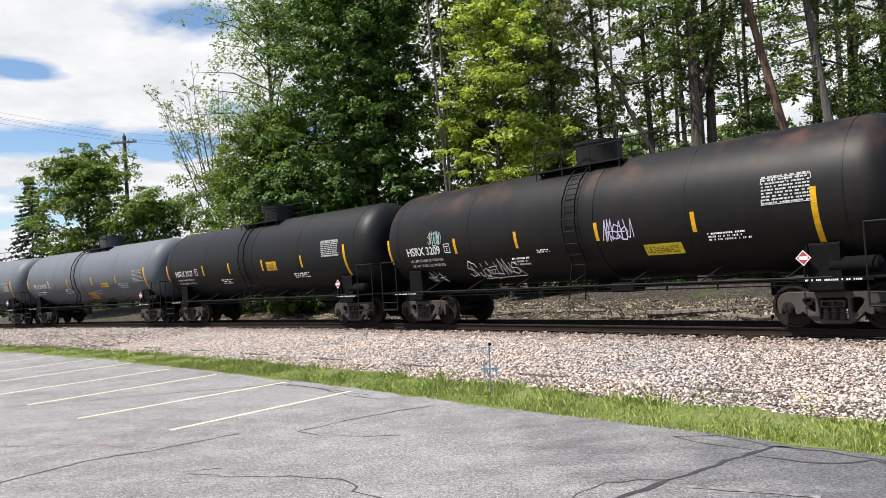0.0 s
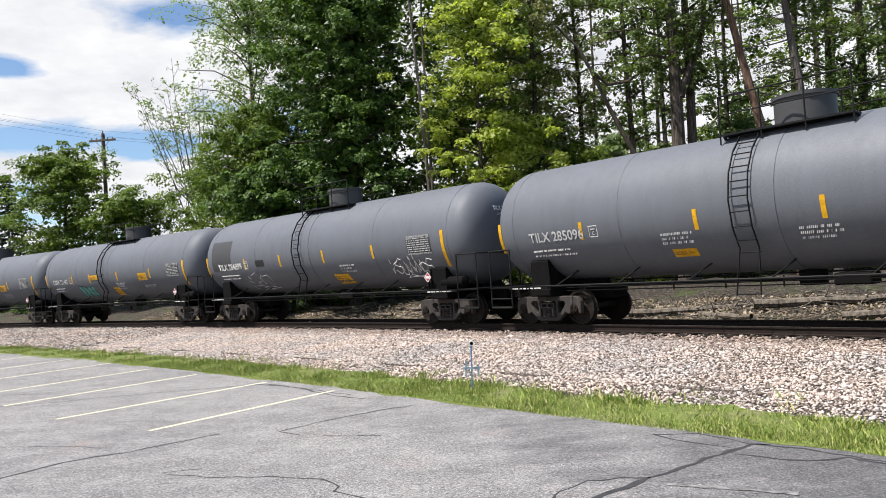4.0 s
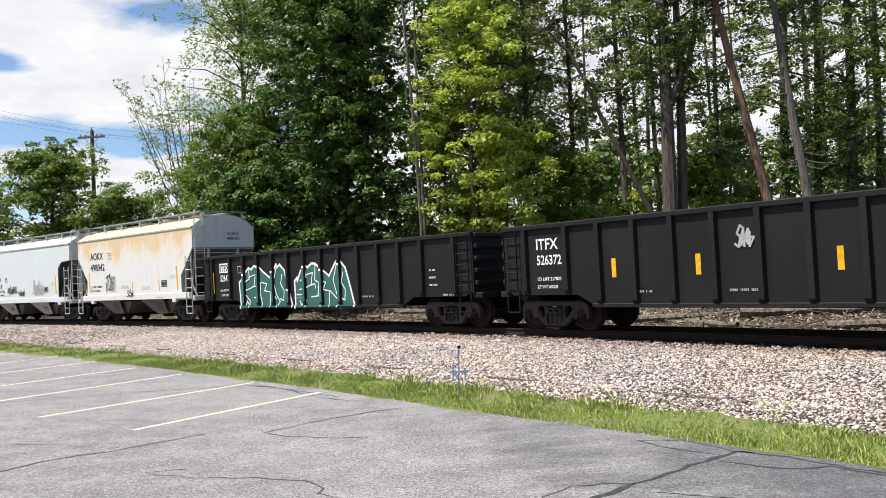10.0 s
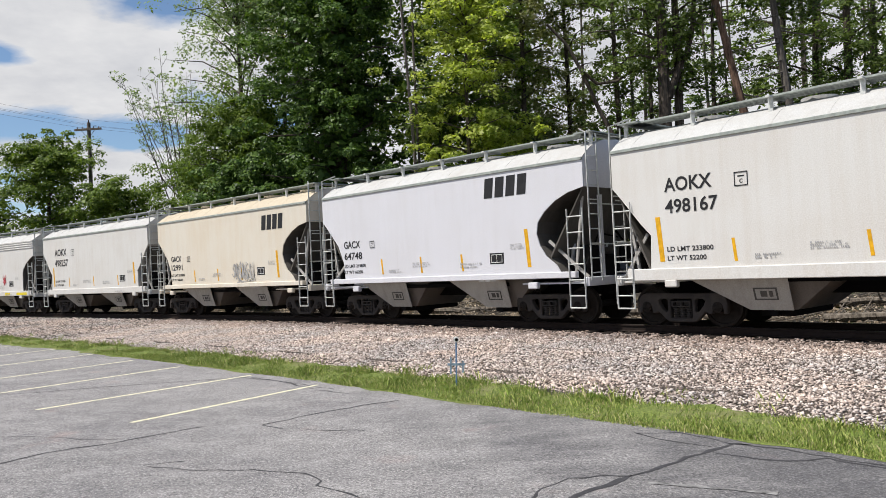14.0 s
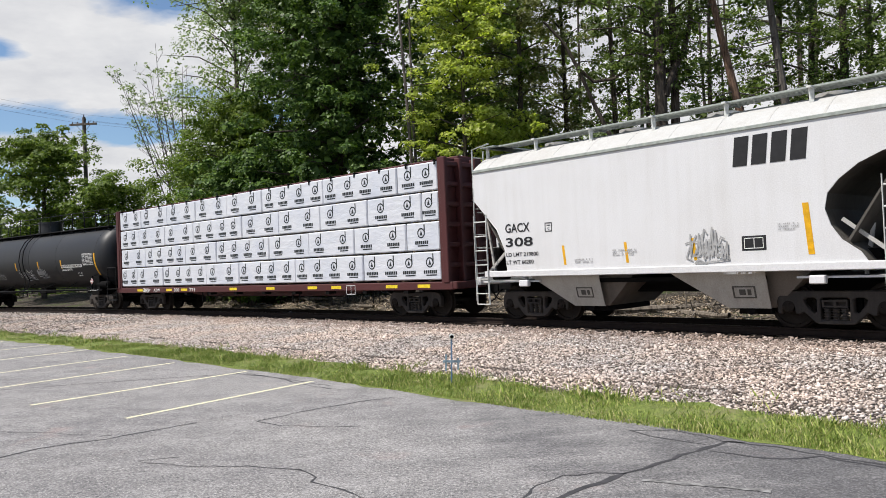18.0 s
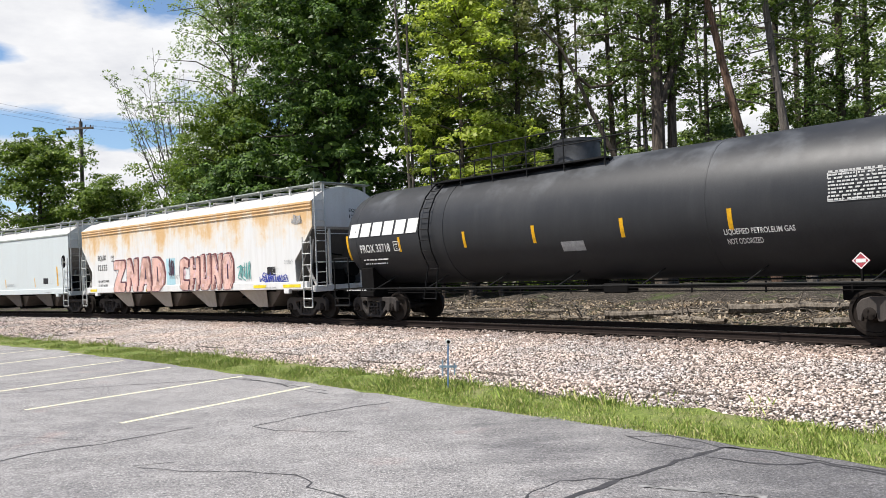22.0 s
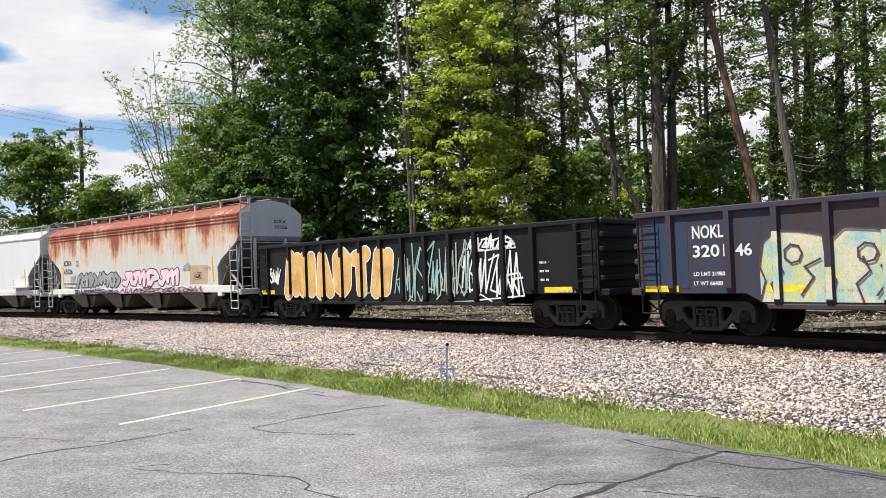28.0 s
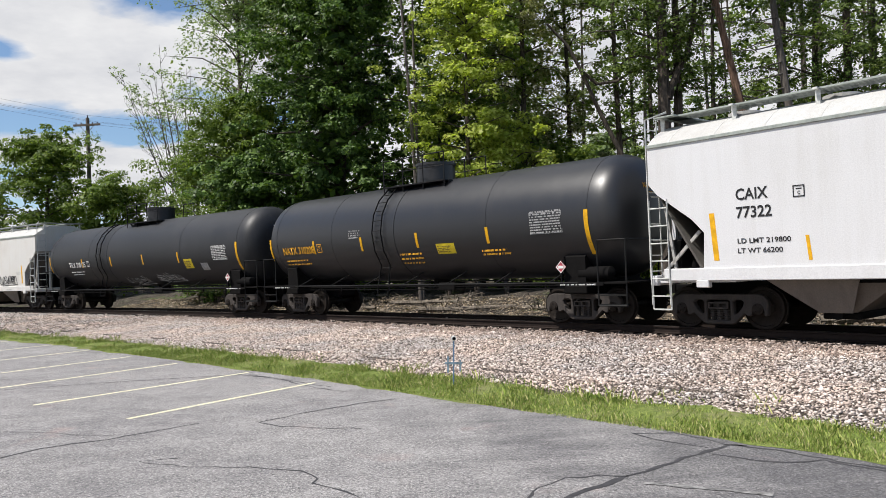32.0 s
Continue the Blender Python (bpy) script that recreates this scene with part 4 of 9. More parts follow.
LETTERS = {"I": [[(0.1, 1), (0.9, 1)], [(0.5, 1), (0.35, 0)], [(0, 0), (0.75, 0.04)]], "V": [[(0.0, 1), (0.35, 0), (0.95, 1.05)]], "L": [[(0.15, 1), (0.05, 0), (0.95, 0.08)]], "E": [[(0.95, 0.95), (0.2, 0.9), (0.1, 0), (0.9, 0.05)], [(0.12, 0.48), (0.75, 0.5)]],
           "A": [[(0.0, 0), (0.5, 1), (0.95, 0)], [(0.2, 0.4), (0.85, 0.42)]], "G": [[(0.9, 0.9), (0.4, 1), (0.05, 0.5), (0.3, 0), (0.85, 0.15), (0.9, 0.5), (0.5, 0.48)]], "U": [[(0.05, 1), (0.1, 0.2), (0.5, 0), (0.85, 0.25), (0.95, 1)]], "R": [[(0.05, 0), (0.1, 1), (0.75, 0.95), (0.8, 0.6), (0.1, 0.5), (0.95, 0)]],
           "S": [[(0.9, 0.85), (0.5, 1), (0.1, 0.75), (0.8, 0.4), (0.85, 0.12), (0.3, 0), (0.0, 0.15)]]}


def pen_line(mb, pts, w, surf, lift):
    for (xa, za), (xb, zb) in zip(pts, pts[1:]):
        L = math.hypot(xb - xa, zb - za) or 1
        nx, nz = -(zb - za) / L * w / 2, (xb - xa) / L * w / 2
        ex, ez = (xb - xa) / L * w * 0.3, (zb - za) / L * w * 0.3
        y0, y1 = surf(za) - lift, surf(zb) - lift
        mb.add([(xa - nx - ex, y0, za - nz - ez), (xb - nx + ex, y1, zb - nz + ez), (xb + nx + ex, y1, zb + nz + ez), (xa + nx - ex, y0, za + nz - ez)], [(0, 1, 2, 3)])
        lift += 0.0003


def scrawl(car, x0, x1, z0, z1, material, surf, seed, letters=5, w=0.026, name="graffiti"):
    """A sprayed tag in quick jagged strokes that spell nothing."""
    r = random.Random(seed)
    mb = MB()
    strokes = letters * 2
    dx, h = (x1 - x0) / strokes, z1 - z0
    for k in range(strokes):
        top = r.uniform(0.7, 1.25)
        lean = r.uniform(0.0, 0.22)
        base = r.uniform(-0.12, 0.12)
        pts = [(x0 + dx * (k - 0.4 + 1.9 * u + 2 * lean * v + r.uniform(-0.15, 0.15)), z0 + h * (base + v * top + r.uniform(-0.06, 0.06))) for u, v in r.choice(PEN)]
        pen_line(mb, pts, w * r.uniform(0.8, 1.1), surf, 0.014 + 0.0015 * k)
    if letters > 3:
        pen_line(mb, [(x1, z0 + h * 0.5), (x1 + dx * 0.6, z0 - h * 0.1), (x0 + dx * 2, z0 - h * 0.22), (x0 + dx * 3, z0 - h * 0.05), (x0 + dx * 5, z0 - h * 0.25)], w * 0.8, surf, 0.013)
    return tagged(part(name, mb, material, car, "sprayed graffiti tag in thin strokes"), kind="stuff")


def tag_word(car, word, x0, x1, z0, z1, material, surf, seed, w=0.024):
    """A readable tag drawn in single pen strokes."""
    r = random.Random(seed)
    mb = MB()
    dx = (x1 - x0) / len(word)
    for k, ch in enumerate(word):
        for line in LETTERS.get(ch, ()):
            pen_line(mb, [(x0 + dx * (k + 0.95 * u + 0.12 * v + r.uniform(-0.04, 0.04)), z0 + (z1 - z0) * (v * 0.85 + 0.08 * (k % 3) + r.uniform(-0.03, 0.03))) for u, v in line], w, surf, 0.014 + 0.001 * k)
    return tagged(part("graffiti", mb, material, car, "sprayed graffiti words in thin strokes"), kind="stuff")


# hooks, waves and wedges for sprayed shapes
GLYPHS = ([[(0, 0.1), (0.25, 0.95), (0.55, 0.2), (0.75, 1.0), (1, 0.3)]], [[(0.05, 1), (0.6, 0.85), (0.95, 0.5), (0.35, 0.4), (0.1, 0.0)]], [[(0.1, 0), (0.2, 0.7), (0.6, 1), (0.95, 0.7), (0.7, 0.3), (0.95, 0.0)]],
          [[(0, 0.6), (0.4, 1), (0.45, 0)], [(0.45, 0.6), (0.95, 1), (0.9, 0.05)]], [[(0.05, 0), (0.35, 0.55), (0.05, 1)], [(0.6, 0), (0.95, 0.5), (0.55, 1)]], [[(0.0, 0.9), (0.5, 0.6), (1, 1)], [(0.5, 0.6), (0.3, 0.0)], [(0.75, 0.75), (0.9, 0)]],
          [[(0, 0.15), (0.4, 0), (0.6, 0.5), (0.3, 0.9), (0.9, 0.95), (1.0, 0.2)]])


UPRIGHT = ([[(0.05, 0), (0.1, 1)], [(0.9, 0.05), (0.95, 0.95)], [(0.1, 0.5), (0.9, 0.6)]], [[(0.0, 0), (0.45, 1)], [(0.5, 1), (0.95, 0)], [(0.25, 0.35), (0.75, 0.4)]], [[(0.5, 0), (0.55, 0.95)], [(0.0, 0.85), (1, 1)]],
           [[(0.05, 0.05), (0.1, 0.95)], [(0.1, 0.95), (0.85, 0.1)], [(0.9, 0.05), (0.95, 1)]], [[(0.15, 0.15), (0.1, 0.85), (0.6, 1), (0.95, 0.8), (0.9, 0.15), (0.5, 0), (0.15, 0.15)]])


def throwup(car, x0, x1, z0, z1, n, fill, edge, surf, seed, lift=0.006, w=0.46, edge_w=0.035, label="large sprayed graffiti in fat rounded strokes", forms=GLYPHS):
    """Fat sprayed strokes with an outline, in shapes that spell nothing."""
    r = random.Random(seed)
    dx = (x1 - x0) / n
    outline, body = MB(), MB()
    count = [0]

    def stroke(mb, pts, wide, y):
        for i, (xa, za) in enumerate(pts):
            count[0] += 1
            yy = y + 0.00012 * count[0]
            ring = [(xa + wide / 2 * math.cos(q * math.pi / 5), za + wide / 2 * math.sin(q * math.pi / 5)) for q in range(10)]
            step_sheet(mb, ring, surf, yy)
            if i + 1 < len(pts):
                xb, zb = pts[i + 1]
                L = math.hypot(xb - xa, zb - za) or 1
                nx, nz = -(zb - za) / L * wide / 2, (xb - xa) / L * wide / 2
                quad = [(xa - nx, za - nz), (xb - nx, zb - nz), (xb + nx, zb + nz), (xa + nx, za + nz)]
                yy += 0.00006
                step_sheet(mb, quad, surf, yy)

    sets = []
    for k in range(n):
        g = forms[(k * 3 + seed) % len(forms)] if forms is UPRIGHT else r.choice(forms)
        wide = min(dx * w, (z1 - z0) * 0.42)
        gw, gh = dx * (1.08 if forms is UPRIGHT else 1.02 if w > 0.35 else 1.22) - wide, (z1 - z0) * r.uniform(0.9, 1.0) - wide
        ox, oz = x0 + dx * k + wide / 2, z0 + wide / 2 + r.uniform(0, 0.06) * (z1 - z0)
        lean = r.uniform(-0.1, 0.16)
        for line in g:
            sets.append(([(ox + gw * (u + r.uniform(-0.06, 0.06)) + lean * v * gh, oz + gh * (v + r.uniform(-0.03, 0.03))) for u, v in line], wide))
    for pts, wide in sets:
        stroke(outline, pts, wide + 2 * edge_w, lift)
    count[0] += 8
    for pts, wide in sets:
        stroke(body, pts, wide, lift)
    g = tagged(part("graffiti", outline, edge, car, label), kind="stuff")
    tagged(part("graffiti_fill", body, fill, g), kind="stuff")


# plain block letter outlines and their openings
BLOCK = {"Z": ([(0, 1), (1, 1), (1, 0.74), (0.52, 0.3), (1, 0.3), (1, 0), (0, 0), (0, 0.27), (0.46, 0.72), (0, 0.7)], []),
         "N": ([(0, 0), (0.04, 1), (0.36, 1), (0.66, 0.5), (0.64, 1), (1, 1), (0.96, 0), (0.66, 0), (0.34, 0.46), (0.35, 0)], []),
         "A": ([(-0.06, 0), (0.22, 1), (0.8, 1), (1.06, 0), (0.7, 0), (0.64, 0.22), (0.38, 0.22), (0.32, 0)], [[(0.43, 0.36), (0.6, 0.36), (0.53, 0.74)]]),
         "D": ([(0, 0), (0.02, 1), (0.56, 0.99), (0.88, 0.82), (1, 0.5), (0.92, 0.18), (0.6, 0)], [[(0.4, 0.3), (0.5, 0.28), (0.46, 0.72), (0.38, 0.74)]]),
         "C": ([(0.1, 0.1), (0, 0.5), (0.1, 0.92), (0.5, 1), (1, 0.9), (0.95, 0.66), (0.5, 0.72), (0.42, 0.3), (1, 0.3), (1, 0), (0.4, 0)], []),
         "H": ([(0, 0), (0.02, 1), (0.38, 1), (0.38, 0.64), (0.64, 0.64), (0.64, 1), (1, 0.98), (0.98, 0), (0.64, 0), (0.64, 0.36), (0.38, 0.36), (0.37, 0)], []),
         "U": ([(0, 1), (0, 0.16), (0.2, 0), (0.8, 0), (1, 0.16), (1, 1), (0.64, 1), (0.62, 0.32), (0.4, 0.32), (0.38, 1)], []),
         "O": ([(0.2, 0), (0, 0.25), (0, 0.78), (0.25, 1), (0.75, 1), (1, 0.78), (1, 0.25), (0.8, 0)], [[(0.42, 0.3), (0.56, 0.3), (0.56, 0.72), (0.44, 0.72)]])}


def sheets(polys, surf, y):
    mb = MB()
    for k, poly in enumerate(polys):
        step_sheet(mb, poly, surf, y + 0.0005 * k)
    return mb


def rib(pts, w):
    """Quads along a line, as one sprayed stroke."""
    out = []
    for (xa, za), (xb, zb) in zip(pts, pts[1:]):
        L = math.hypot(xb - xa, zb - za) or 1
        ux, uz = (xb - xa) / L * w / 2, (zb - za) / L * w / 2
        out.append([(xa - ux + uz, za - uz - ux), (xb + ux + uz, zb + uz - ux), (xb + ux - uz, zb + uz + ux), (xa - ux - uz, za - uz + ux)])
    return out


def block_piece(car, x0, x1, z0, z1, word, fill, edge, side, halo, spot, surf, seed):
    """Painted block letters with a thick drop edge on a coloured ground."""
    r = random.Random(seed)
    dx = (x1 - x0) / len(word)
    body, gaps, under = [], [], []
    for k, ch in enumerate(word):
        poly, holes = BLOCK[ch]
        lean = r.uniform(-0.04, 0.07)
        hi = z1 - z0 - r.uniform(0, 0.1)

        def put(u, v):
            return (x0 + dx * (k + 0.03 + 0.92 * u) + lean * v, max(z0, z0 + hi * v))
        q = [put(u, v) for u, v in poly]
        q = [(p[0] * w + s[0] * (1 - w), p[1] * w + s[1] * (1 - w)) for p, s in zip(q, q[1:] + q[:1]) for w in (0.9, 0.1)]
        body.append(q)
        gaps += [[put(u, v) for u, v in h] for h in holes]
        under.append([(u + 0.09, min(v + 0.05, z1 + 0.05)) for u, v in q])
    base = [[(x0 - 0.36, z0 + 0.05), (x1 + 0.42, z0 + 0.08), (x1 + 0.4, z1 - 0.18), (x1 - 0.1, z1 - 0.2), (x1 - 0.5, z1 - 0.4), (x0 + 0.4, z1 - 0.4), (x0 - 0.34, z1 - 0.25)]]
    g = tagged(part("graffiti", sheets(under, surf, 0.006), side, car, "large painted graffiti block letters with spots"), kind="stuff")
    if halo:
        tagged(part("graffiti_ground", sheets(base, surf, 0.002), halo, g), kind="stuff")
        tagged(part("graffiti_rim", sheets([s for b in base for s in rib(b + b[:1], 0.035)], surf, 0.0028), edge, g), kind="stuff")
    tagged(part("graffiti_fill", sheets(body, surf, 0.0095), fill, g), kind="stuff")
    tagged(part("graffiti_line", sheets([s for b in body for s in rib(b + b[:1], 0.026)], surf, 0.0125), edge, g), kind="stuff")
    tagged(part("graffiti_gap", sheets(gaps, surf, 0.0125), edge, g), kind="stuff")
    dots = []
    for q in body:
        for _ in range(5):
            u, v = r.choice(q)
            cx, cz = sum(p[0] for p in q) / len(q), sum(p[1] for p in q) / len(q)
            w = r.uniform(0.15, 0.75)
            u, v, s = u * w + cx * (1 - w), v * w + cz * (1 - w), r.uniform(0.035, 0.075)
            dots.append([(u + s * math.cos(h * math.pi / 4), v + 1.2 * s * math.sin(h * math.pi / 4)) for h in range(8)])
    tagged(part("graffiti_speckle", sheets(dots, surf, 0.0112), spot, g), kind="stuff")


# a jagged mass with inner strokes, in shares of its width and height
CROWN = [(0, 0.62), (0.06, 0.7), (0.05, 0.62), (0.12, 0.84), (0.2, 0.96), (0.25, 0.92), (0.31, 1), (0.38, 0.99), (0.48, 0.85), (0.6, 0.7), (0.72, 1), (0.74, 0.92), (0.8, 0.99), (0.87, 0.86), (0.93, 0.48), (1, 0.03), (0.02, 0)]
CROWN_LINES = ([(0.38, 0.99), (0.365, 0.62), (0.43, 0.56), (0.41, 0.26), (0.3, 0.24)], [(0.2, 0.74), (0.33, 0.79), (0.3, 0.52), (0.22, 0.46), (0.09, 0.41)], [(0.73, 0.93), (0.67, 0.6), (0.72, 0.3), (0.78, 0.14), (0.72, 0.01)],
               [(0.83, 0.76), (0.8, 0.55), (0.86, 0.38), (0.845, 0.16), (0.79, 0.2)], [(0.44, 0.6), (0.55, 0.56), (0.5, 0.4), (0.62, 0.36), (0.72, 0.2)], [(0.05, 0.3), (0.14, 0.3), (0.22, 0.16), (0.2, 0.02)], [(0.61, 0.36), (0.6, 0.02)], [(0.43, 0.3), (0.46, 0.02)],
               [(0.2, 0.95), (0.22, 0.7), (0.12, 0.62)], [(0.1, 0.16), (0.13, 0.05), (0.16, 0.16), (0.2, 0.08)], [(0.3, 0.5), (0.37, 0.54), (0.38, 0.44)])


def crown_piece(car, x0, x1, z0, z1, fill, edge, surf, seed, posts):
    r = random.Random(seed)

    def put(u, v):
        return (x0 + (x1 - x0) * u, z0 + (z1 - z0) * v)
    shape = [(u + r.uniform(-0.008, 0.008), v) for u, v in CROWN]
    mass = [put(u, v) for u, v in shape]
    g = tagged(part("graffiti", sheets([mass], surf, 0.004), fill, car, "large dark green graffiti with white outlines"), kind="stuff")
    edge_pts = mass[-1:] + mass[:-1]
    tagged(part("graffiti_line", sheets(rib(edge_pts, 0.075) + [s for l in CROWN_LINES for s in rib([put(*p) for p in l], 0.042)], surf, 0.0075), edge, g), kind="stuff")
    for x in posts:
        u = (x - x0) / (x1 - x0)
        if 0.03 < u < 0.96:
            tops = [v0 + (v1 - v0) * (u - u0) / (u1 - u0) for (u0, v0), (u1, v1) in zip(shape[:-1], shape[1:-1]) if min(u0, u1) <= u <= max(u0, u1) and abs(u1 - u0) > 1e-6]
            zt = put(u, max(tops))[1]
            panel(car, "graffiti_fill", x - 0.058, x + 0.058, z0 + 0.2, zt - 0.06, fill, surf_flat(-1.612))
            panel(car, "graffiti_line", x - 0.058, x + 0.058, zt - 0.06, zt + 0.02, edge, surf_flat(-1.612))


def mass_piece(car, x0, x1, z0, z1, n, fill, edge, surf, seed, posts):
    """Rounded blocks run together into one pastel mass, with dark outlines and loops, spelling nothing."""
    r = random.Random(seed)
    dx = (x1 - x0) / n
    tops, marks = [], []
    for k in range(n):
        a, h = x0 + dx * k, (z1 - z0) * r.uniform(0.86, 1.0)
        lean = r.uniform(-0.05, 0.12)
        block = [(a + 0.02, z0 + h * 0.5), (a + 0.05 + lean, z0 + h * 0.84), (a + dx * 0.22 + lean, z0 + h), (a + dx * 0.6 + lean, z0 + h * r.uniform(0.93, 1.0)), (a + dx * 0.9 + lean, z0 + h * 0.9), (a + dx * 0.97, z0 + h * 0.6)]
        tops += block
        w = r.uniform(0.25, 0.45)
        marks += [[(a + 0.02, z0 + 0.03), (a + dx * 0.1, z0 + h * 0.3), (a + 0.02, z0 + h * 0.5)] + block[1:]]
        marks += [[(a + dx * w, z0 + 0.02), (a + dx * (w - 0.08), z0 + h * 0.25), (a + dx * (w + 0.1), z0 + h * 0.42), (a + dx * (w + 0.02), z0 + h * 0.6)]]
        ring = [(a + dx * 0.52 + 0.13 * dx * math.cos(q * 0.9), z0 + h * 0.66 + 0.13 * h * math.sin(q * 0.9)) for q in range(8)]
        marks += [ring, [(a + dx * 0.62, z0 + h * 0.1), (a + dx * 0.8, z0 + h * 0.34), (a + dx * 0.68, z0 + h * 0.48), (a + dx * 0.9, z0 + h * 0.58)]]
    polys = []
    for (xa, za), (xb, zb) in zip(tops, tops[1:]):
        if xb > xa:
            polys.append([(xa, z0), (xb, z0), (xb, zb), (xa, za)])
    g = tagged(part("graffiti", sheets(polys, surf, 0.004), fill, car, "large pastel graffiti mass with dark outlines"), kind="stuff")
    tagged(part("graffiti_line", sheets([q for l in marks for q in rib(l, 0.04)], surf, 0.02), edge, g), kind="stuff")
    for x in posts:
        if x0 + 0.1 < x < x1 - 0.1:
            near = min(tops, key=lambda p: abs(p[0] - x))
            panel(car, "graffiti_fill", x - 0.057, x + 0.057, z0 + 0.06, near[1] - 0.03, fill, surf_flat(-1.612))


# ================= tank cars =================
def tank_car(idx, a, front, rear, spec):
    """spec: colour, tank radius, shell half length, ladder place, style."""
    car = new("tank_car")
    c, R, zc, hl = spec["mat"], spec.get("R", 1.56), spec.get("zc", 2.72), spec["hl"]
    hb = spec.get("hlb", hl)
    head = 0.62 * R
    ep = 0.7
    prof = [(-hb + head * (1 - math.cos(math.pi / 2 * i / 9) ** ep), max(R * math.sin(math.pi / 2 * i / 9) ** ep, 0.001)) for i in range(10)]
    prof += [(hl - head * (1 - math.cos(math.pi / 2 * i / 9) ** ep), max(R * math.sin(math.pi / 2 * i / 9) ** ep, 0.001)) for i in range(9, -1, -1)]
    part("tank", MB().lathe(prof, 56, 0, zc), M[c], car, smooth=True)
    # weld seams and the belt by the ladder
    lx = spec.get("ladder", -0.6)
    for x in spec.get("seams", (-hb + head, -hl * 0.45, hl * 0.45, hl - head)):
        part("weld_seam", MB().lathe([(x - 0.02, R), (x - 0.02, R + 0.006), (x + 0.02, R + 0.006), (x + 0.02, R)], 56, 0, zc), M[c], car, smooth=True)
    part("belt", MB().lathe([(lx + 0.42, R), (lx + 0.42, R + 0.012), (lx + 0.72, R + 0.012), (lx + 0.72, R)], 56, 0, zc), M[c], car, smooth=True)
    # stub sills, saddles, end platforms
    for s, e in ((1, front), (-1, rear)):
        mb = MB()
        mb.box(*sorted((s * (a - 1.6), s * (e - 0.25))), -0.3, 0.3, 0.66, 1.02, 0.02)
        mb.box(*sorted((s * (a - 0.35), s * (a + 0.35))), -1.35, 1.35, 0.78, 0.98, 0.02)
        part("stub_sill", mb, M["under"], car)
        # saddle that holds the shell over the bogie
        arc = [((R + 0.02) * math.cos(radians(q)), zc + (R + 0.02) * math.sin(radians(q))) for q in range(-38, -146, -8)]
        sd = MB().prism_x([(1.29, 0.97), (1.3, 1.7)] + arc + [(-1.3, 1.7), (-1.29, 0.97)], *sorted((s * (a - 0.3), s * (a + 0.3))))
        sd.prism_x([(1.29, 0.97), (1.34, 1.72), (1.3, 1.72), (1.2, 0.97)], *sorted((s * (a - 0.34), s * (a - 0.3))))
        sd.prism_x([(-1.2, 0.97), (-1.3, 1.72), (-1.34, 1.72), (-1.29, 0.97)], *sorted((s * (a - 0.34), s * (a - 0.3))))
        part("saddle", sd, M["under"], car)
    for s, e in ((1, front), (-1, rear)):
        plat = MB().box(*sorted((s * (e - 1.15), s * (e - 0.28))), -1.5, 1.5, 1.02, 1.07, 0.01)
        pl = part("end_platform", plat, M["under"], car)
        rails = MB()
        xa, xb = s * (e - 1.1), s * (e - 0.32)
        for y in (-1.46, 1.46):
            rails.pipe([(xa, y, 0.5), (xa, y, 2.08), (xb, y, 2.08), (xb, y, 0.5), (xa, y, 0.5)], 0.02)
            rails.pipe([(xa, y, 0.75), (xb, y, 0.75)], 0.018)
        rails.pipe([(xb, -1.46, 2.08), (xb, 1.46, 2.08)], 0.02)
        part("handrail", rails, M["pipe"], pl)
        for y in (-1.4, 1.4):
            part("step", MB().box(*sorted((xa, xb)), y - 0.06, y + 0.06, 0.5, 0.54), M["pipe"], pl)
        strip_ = MB().box(*sorted((s * (a - 0.45), s * (a + 0.95))), -1.53, -1.5, 0.99, 1.07)
        part("sill_plate", strip_, M["under"], pl)
        lines(car, min(s * (a - 0.3), s * (a + 0.8)), max(s * (a - 0.3), s * (a + 0.8)), 1.0, 1.06, 1, M["letter"], surf_flat(-1.532), idx * 3 + s)
    # side rail with its struts
    sr = MB()
    for y in (-1.5, 1.5):
        sr.pipe([(-a - 0.2, y, 1.06), (a + 0.2, y, 1.06)], 0.024)
        for i in range(7):
            x = -a + 0.7 + (2 * a - 1.4) * i / 6
            zt = 1.42
            yt = math.copysign(math.sqrt(R * R - (zt - zc) ** 2) - 0.02, y)
            sr.pipe([(x, y, 1.06), (x + 0.25, yt, zt)], 0.018)
    part("side_rail", sr, M["pipe"], car)
    # underside: outlet, brake rod, pipes
    und = MB()
    und.cyl((0.2, 0, zc - R - 0.32), (0.2, 0, zc - R + 0.1), 0.28, 12)
    und.pipe([(-a + 0.6, -0.55, 0.98), (a - 0.6, -0.55, 0.98)], 0.03)
    und.pipe([(-a + 0.6, -0.95, 0.9), (a - 0.6, -0.95, 0.9)], 0.014)
    und.pipe([(-a + 0.6, -0.95, 0.98), (a - 0.6, -0.95, 0.98)], 0.014)
    for i in range(9):
        x = -a + 1.2 + i * (2 * a - 2.4) / 8
        und.bar((x, -0.95, 0.86), (x, -0.95, 1.1), 0.03, 0.03)
    und.box(1.0, 1.7, -1.0, -0.5, 0.86, 1.1, 0.03)
    part("brake_rigging", und, M["under"], car)
    part("air_reservoir", MB().lathe([(a + 0.0, 0.05), (a + 0.08, 0.17), (a + 0.95, 0.17), (a + 1.03, 0.05)], 14, -1.15, 1.28), M[spec.get("res", "under")], car, smooth=True)
    # ladder up to the manway platform
    yl = R + 0.10
    stiles, rungs = [], []
    for s in (-0.21, 0.21):
        pts = [(lx + s * 1.25, -1.48, 0.72)] + [(lx + s, -(yl * math.cos(u)), zc + yl * math.sin(u)) for u in [radians(q) for q in (-38, -20, 0, 20, 38, 55, 68)]]
        stiles.append(pts)
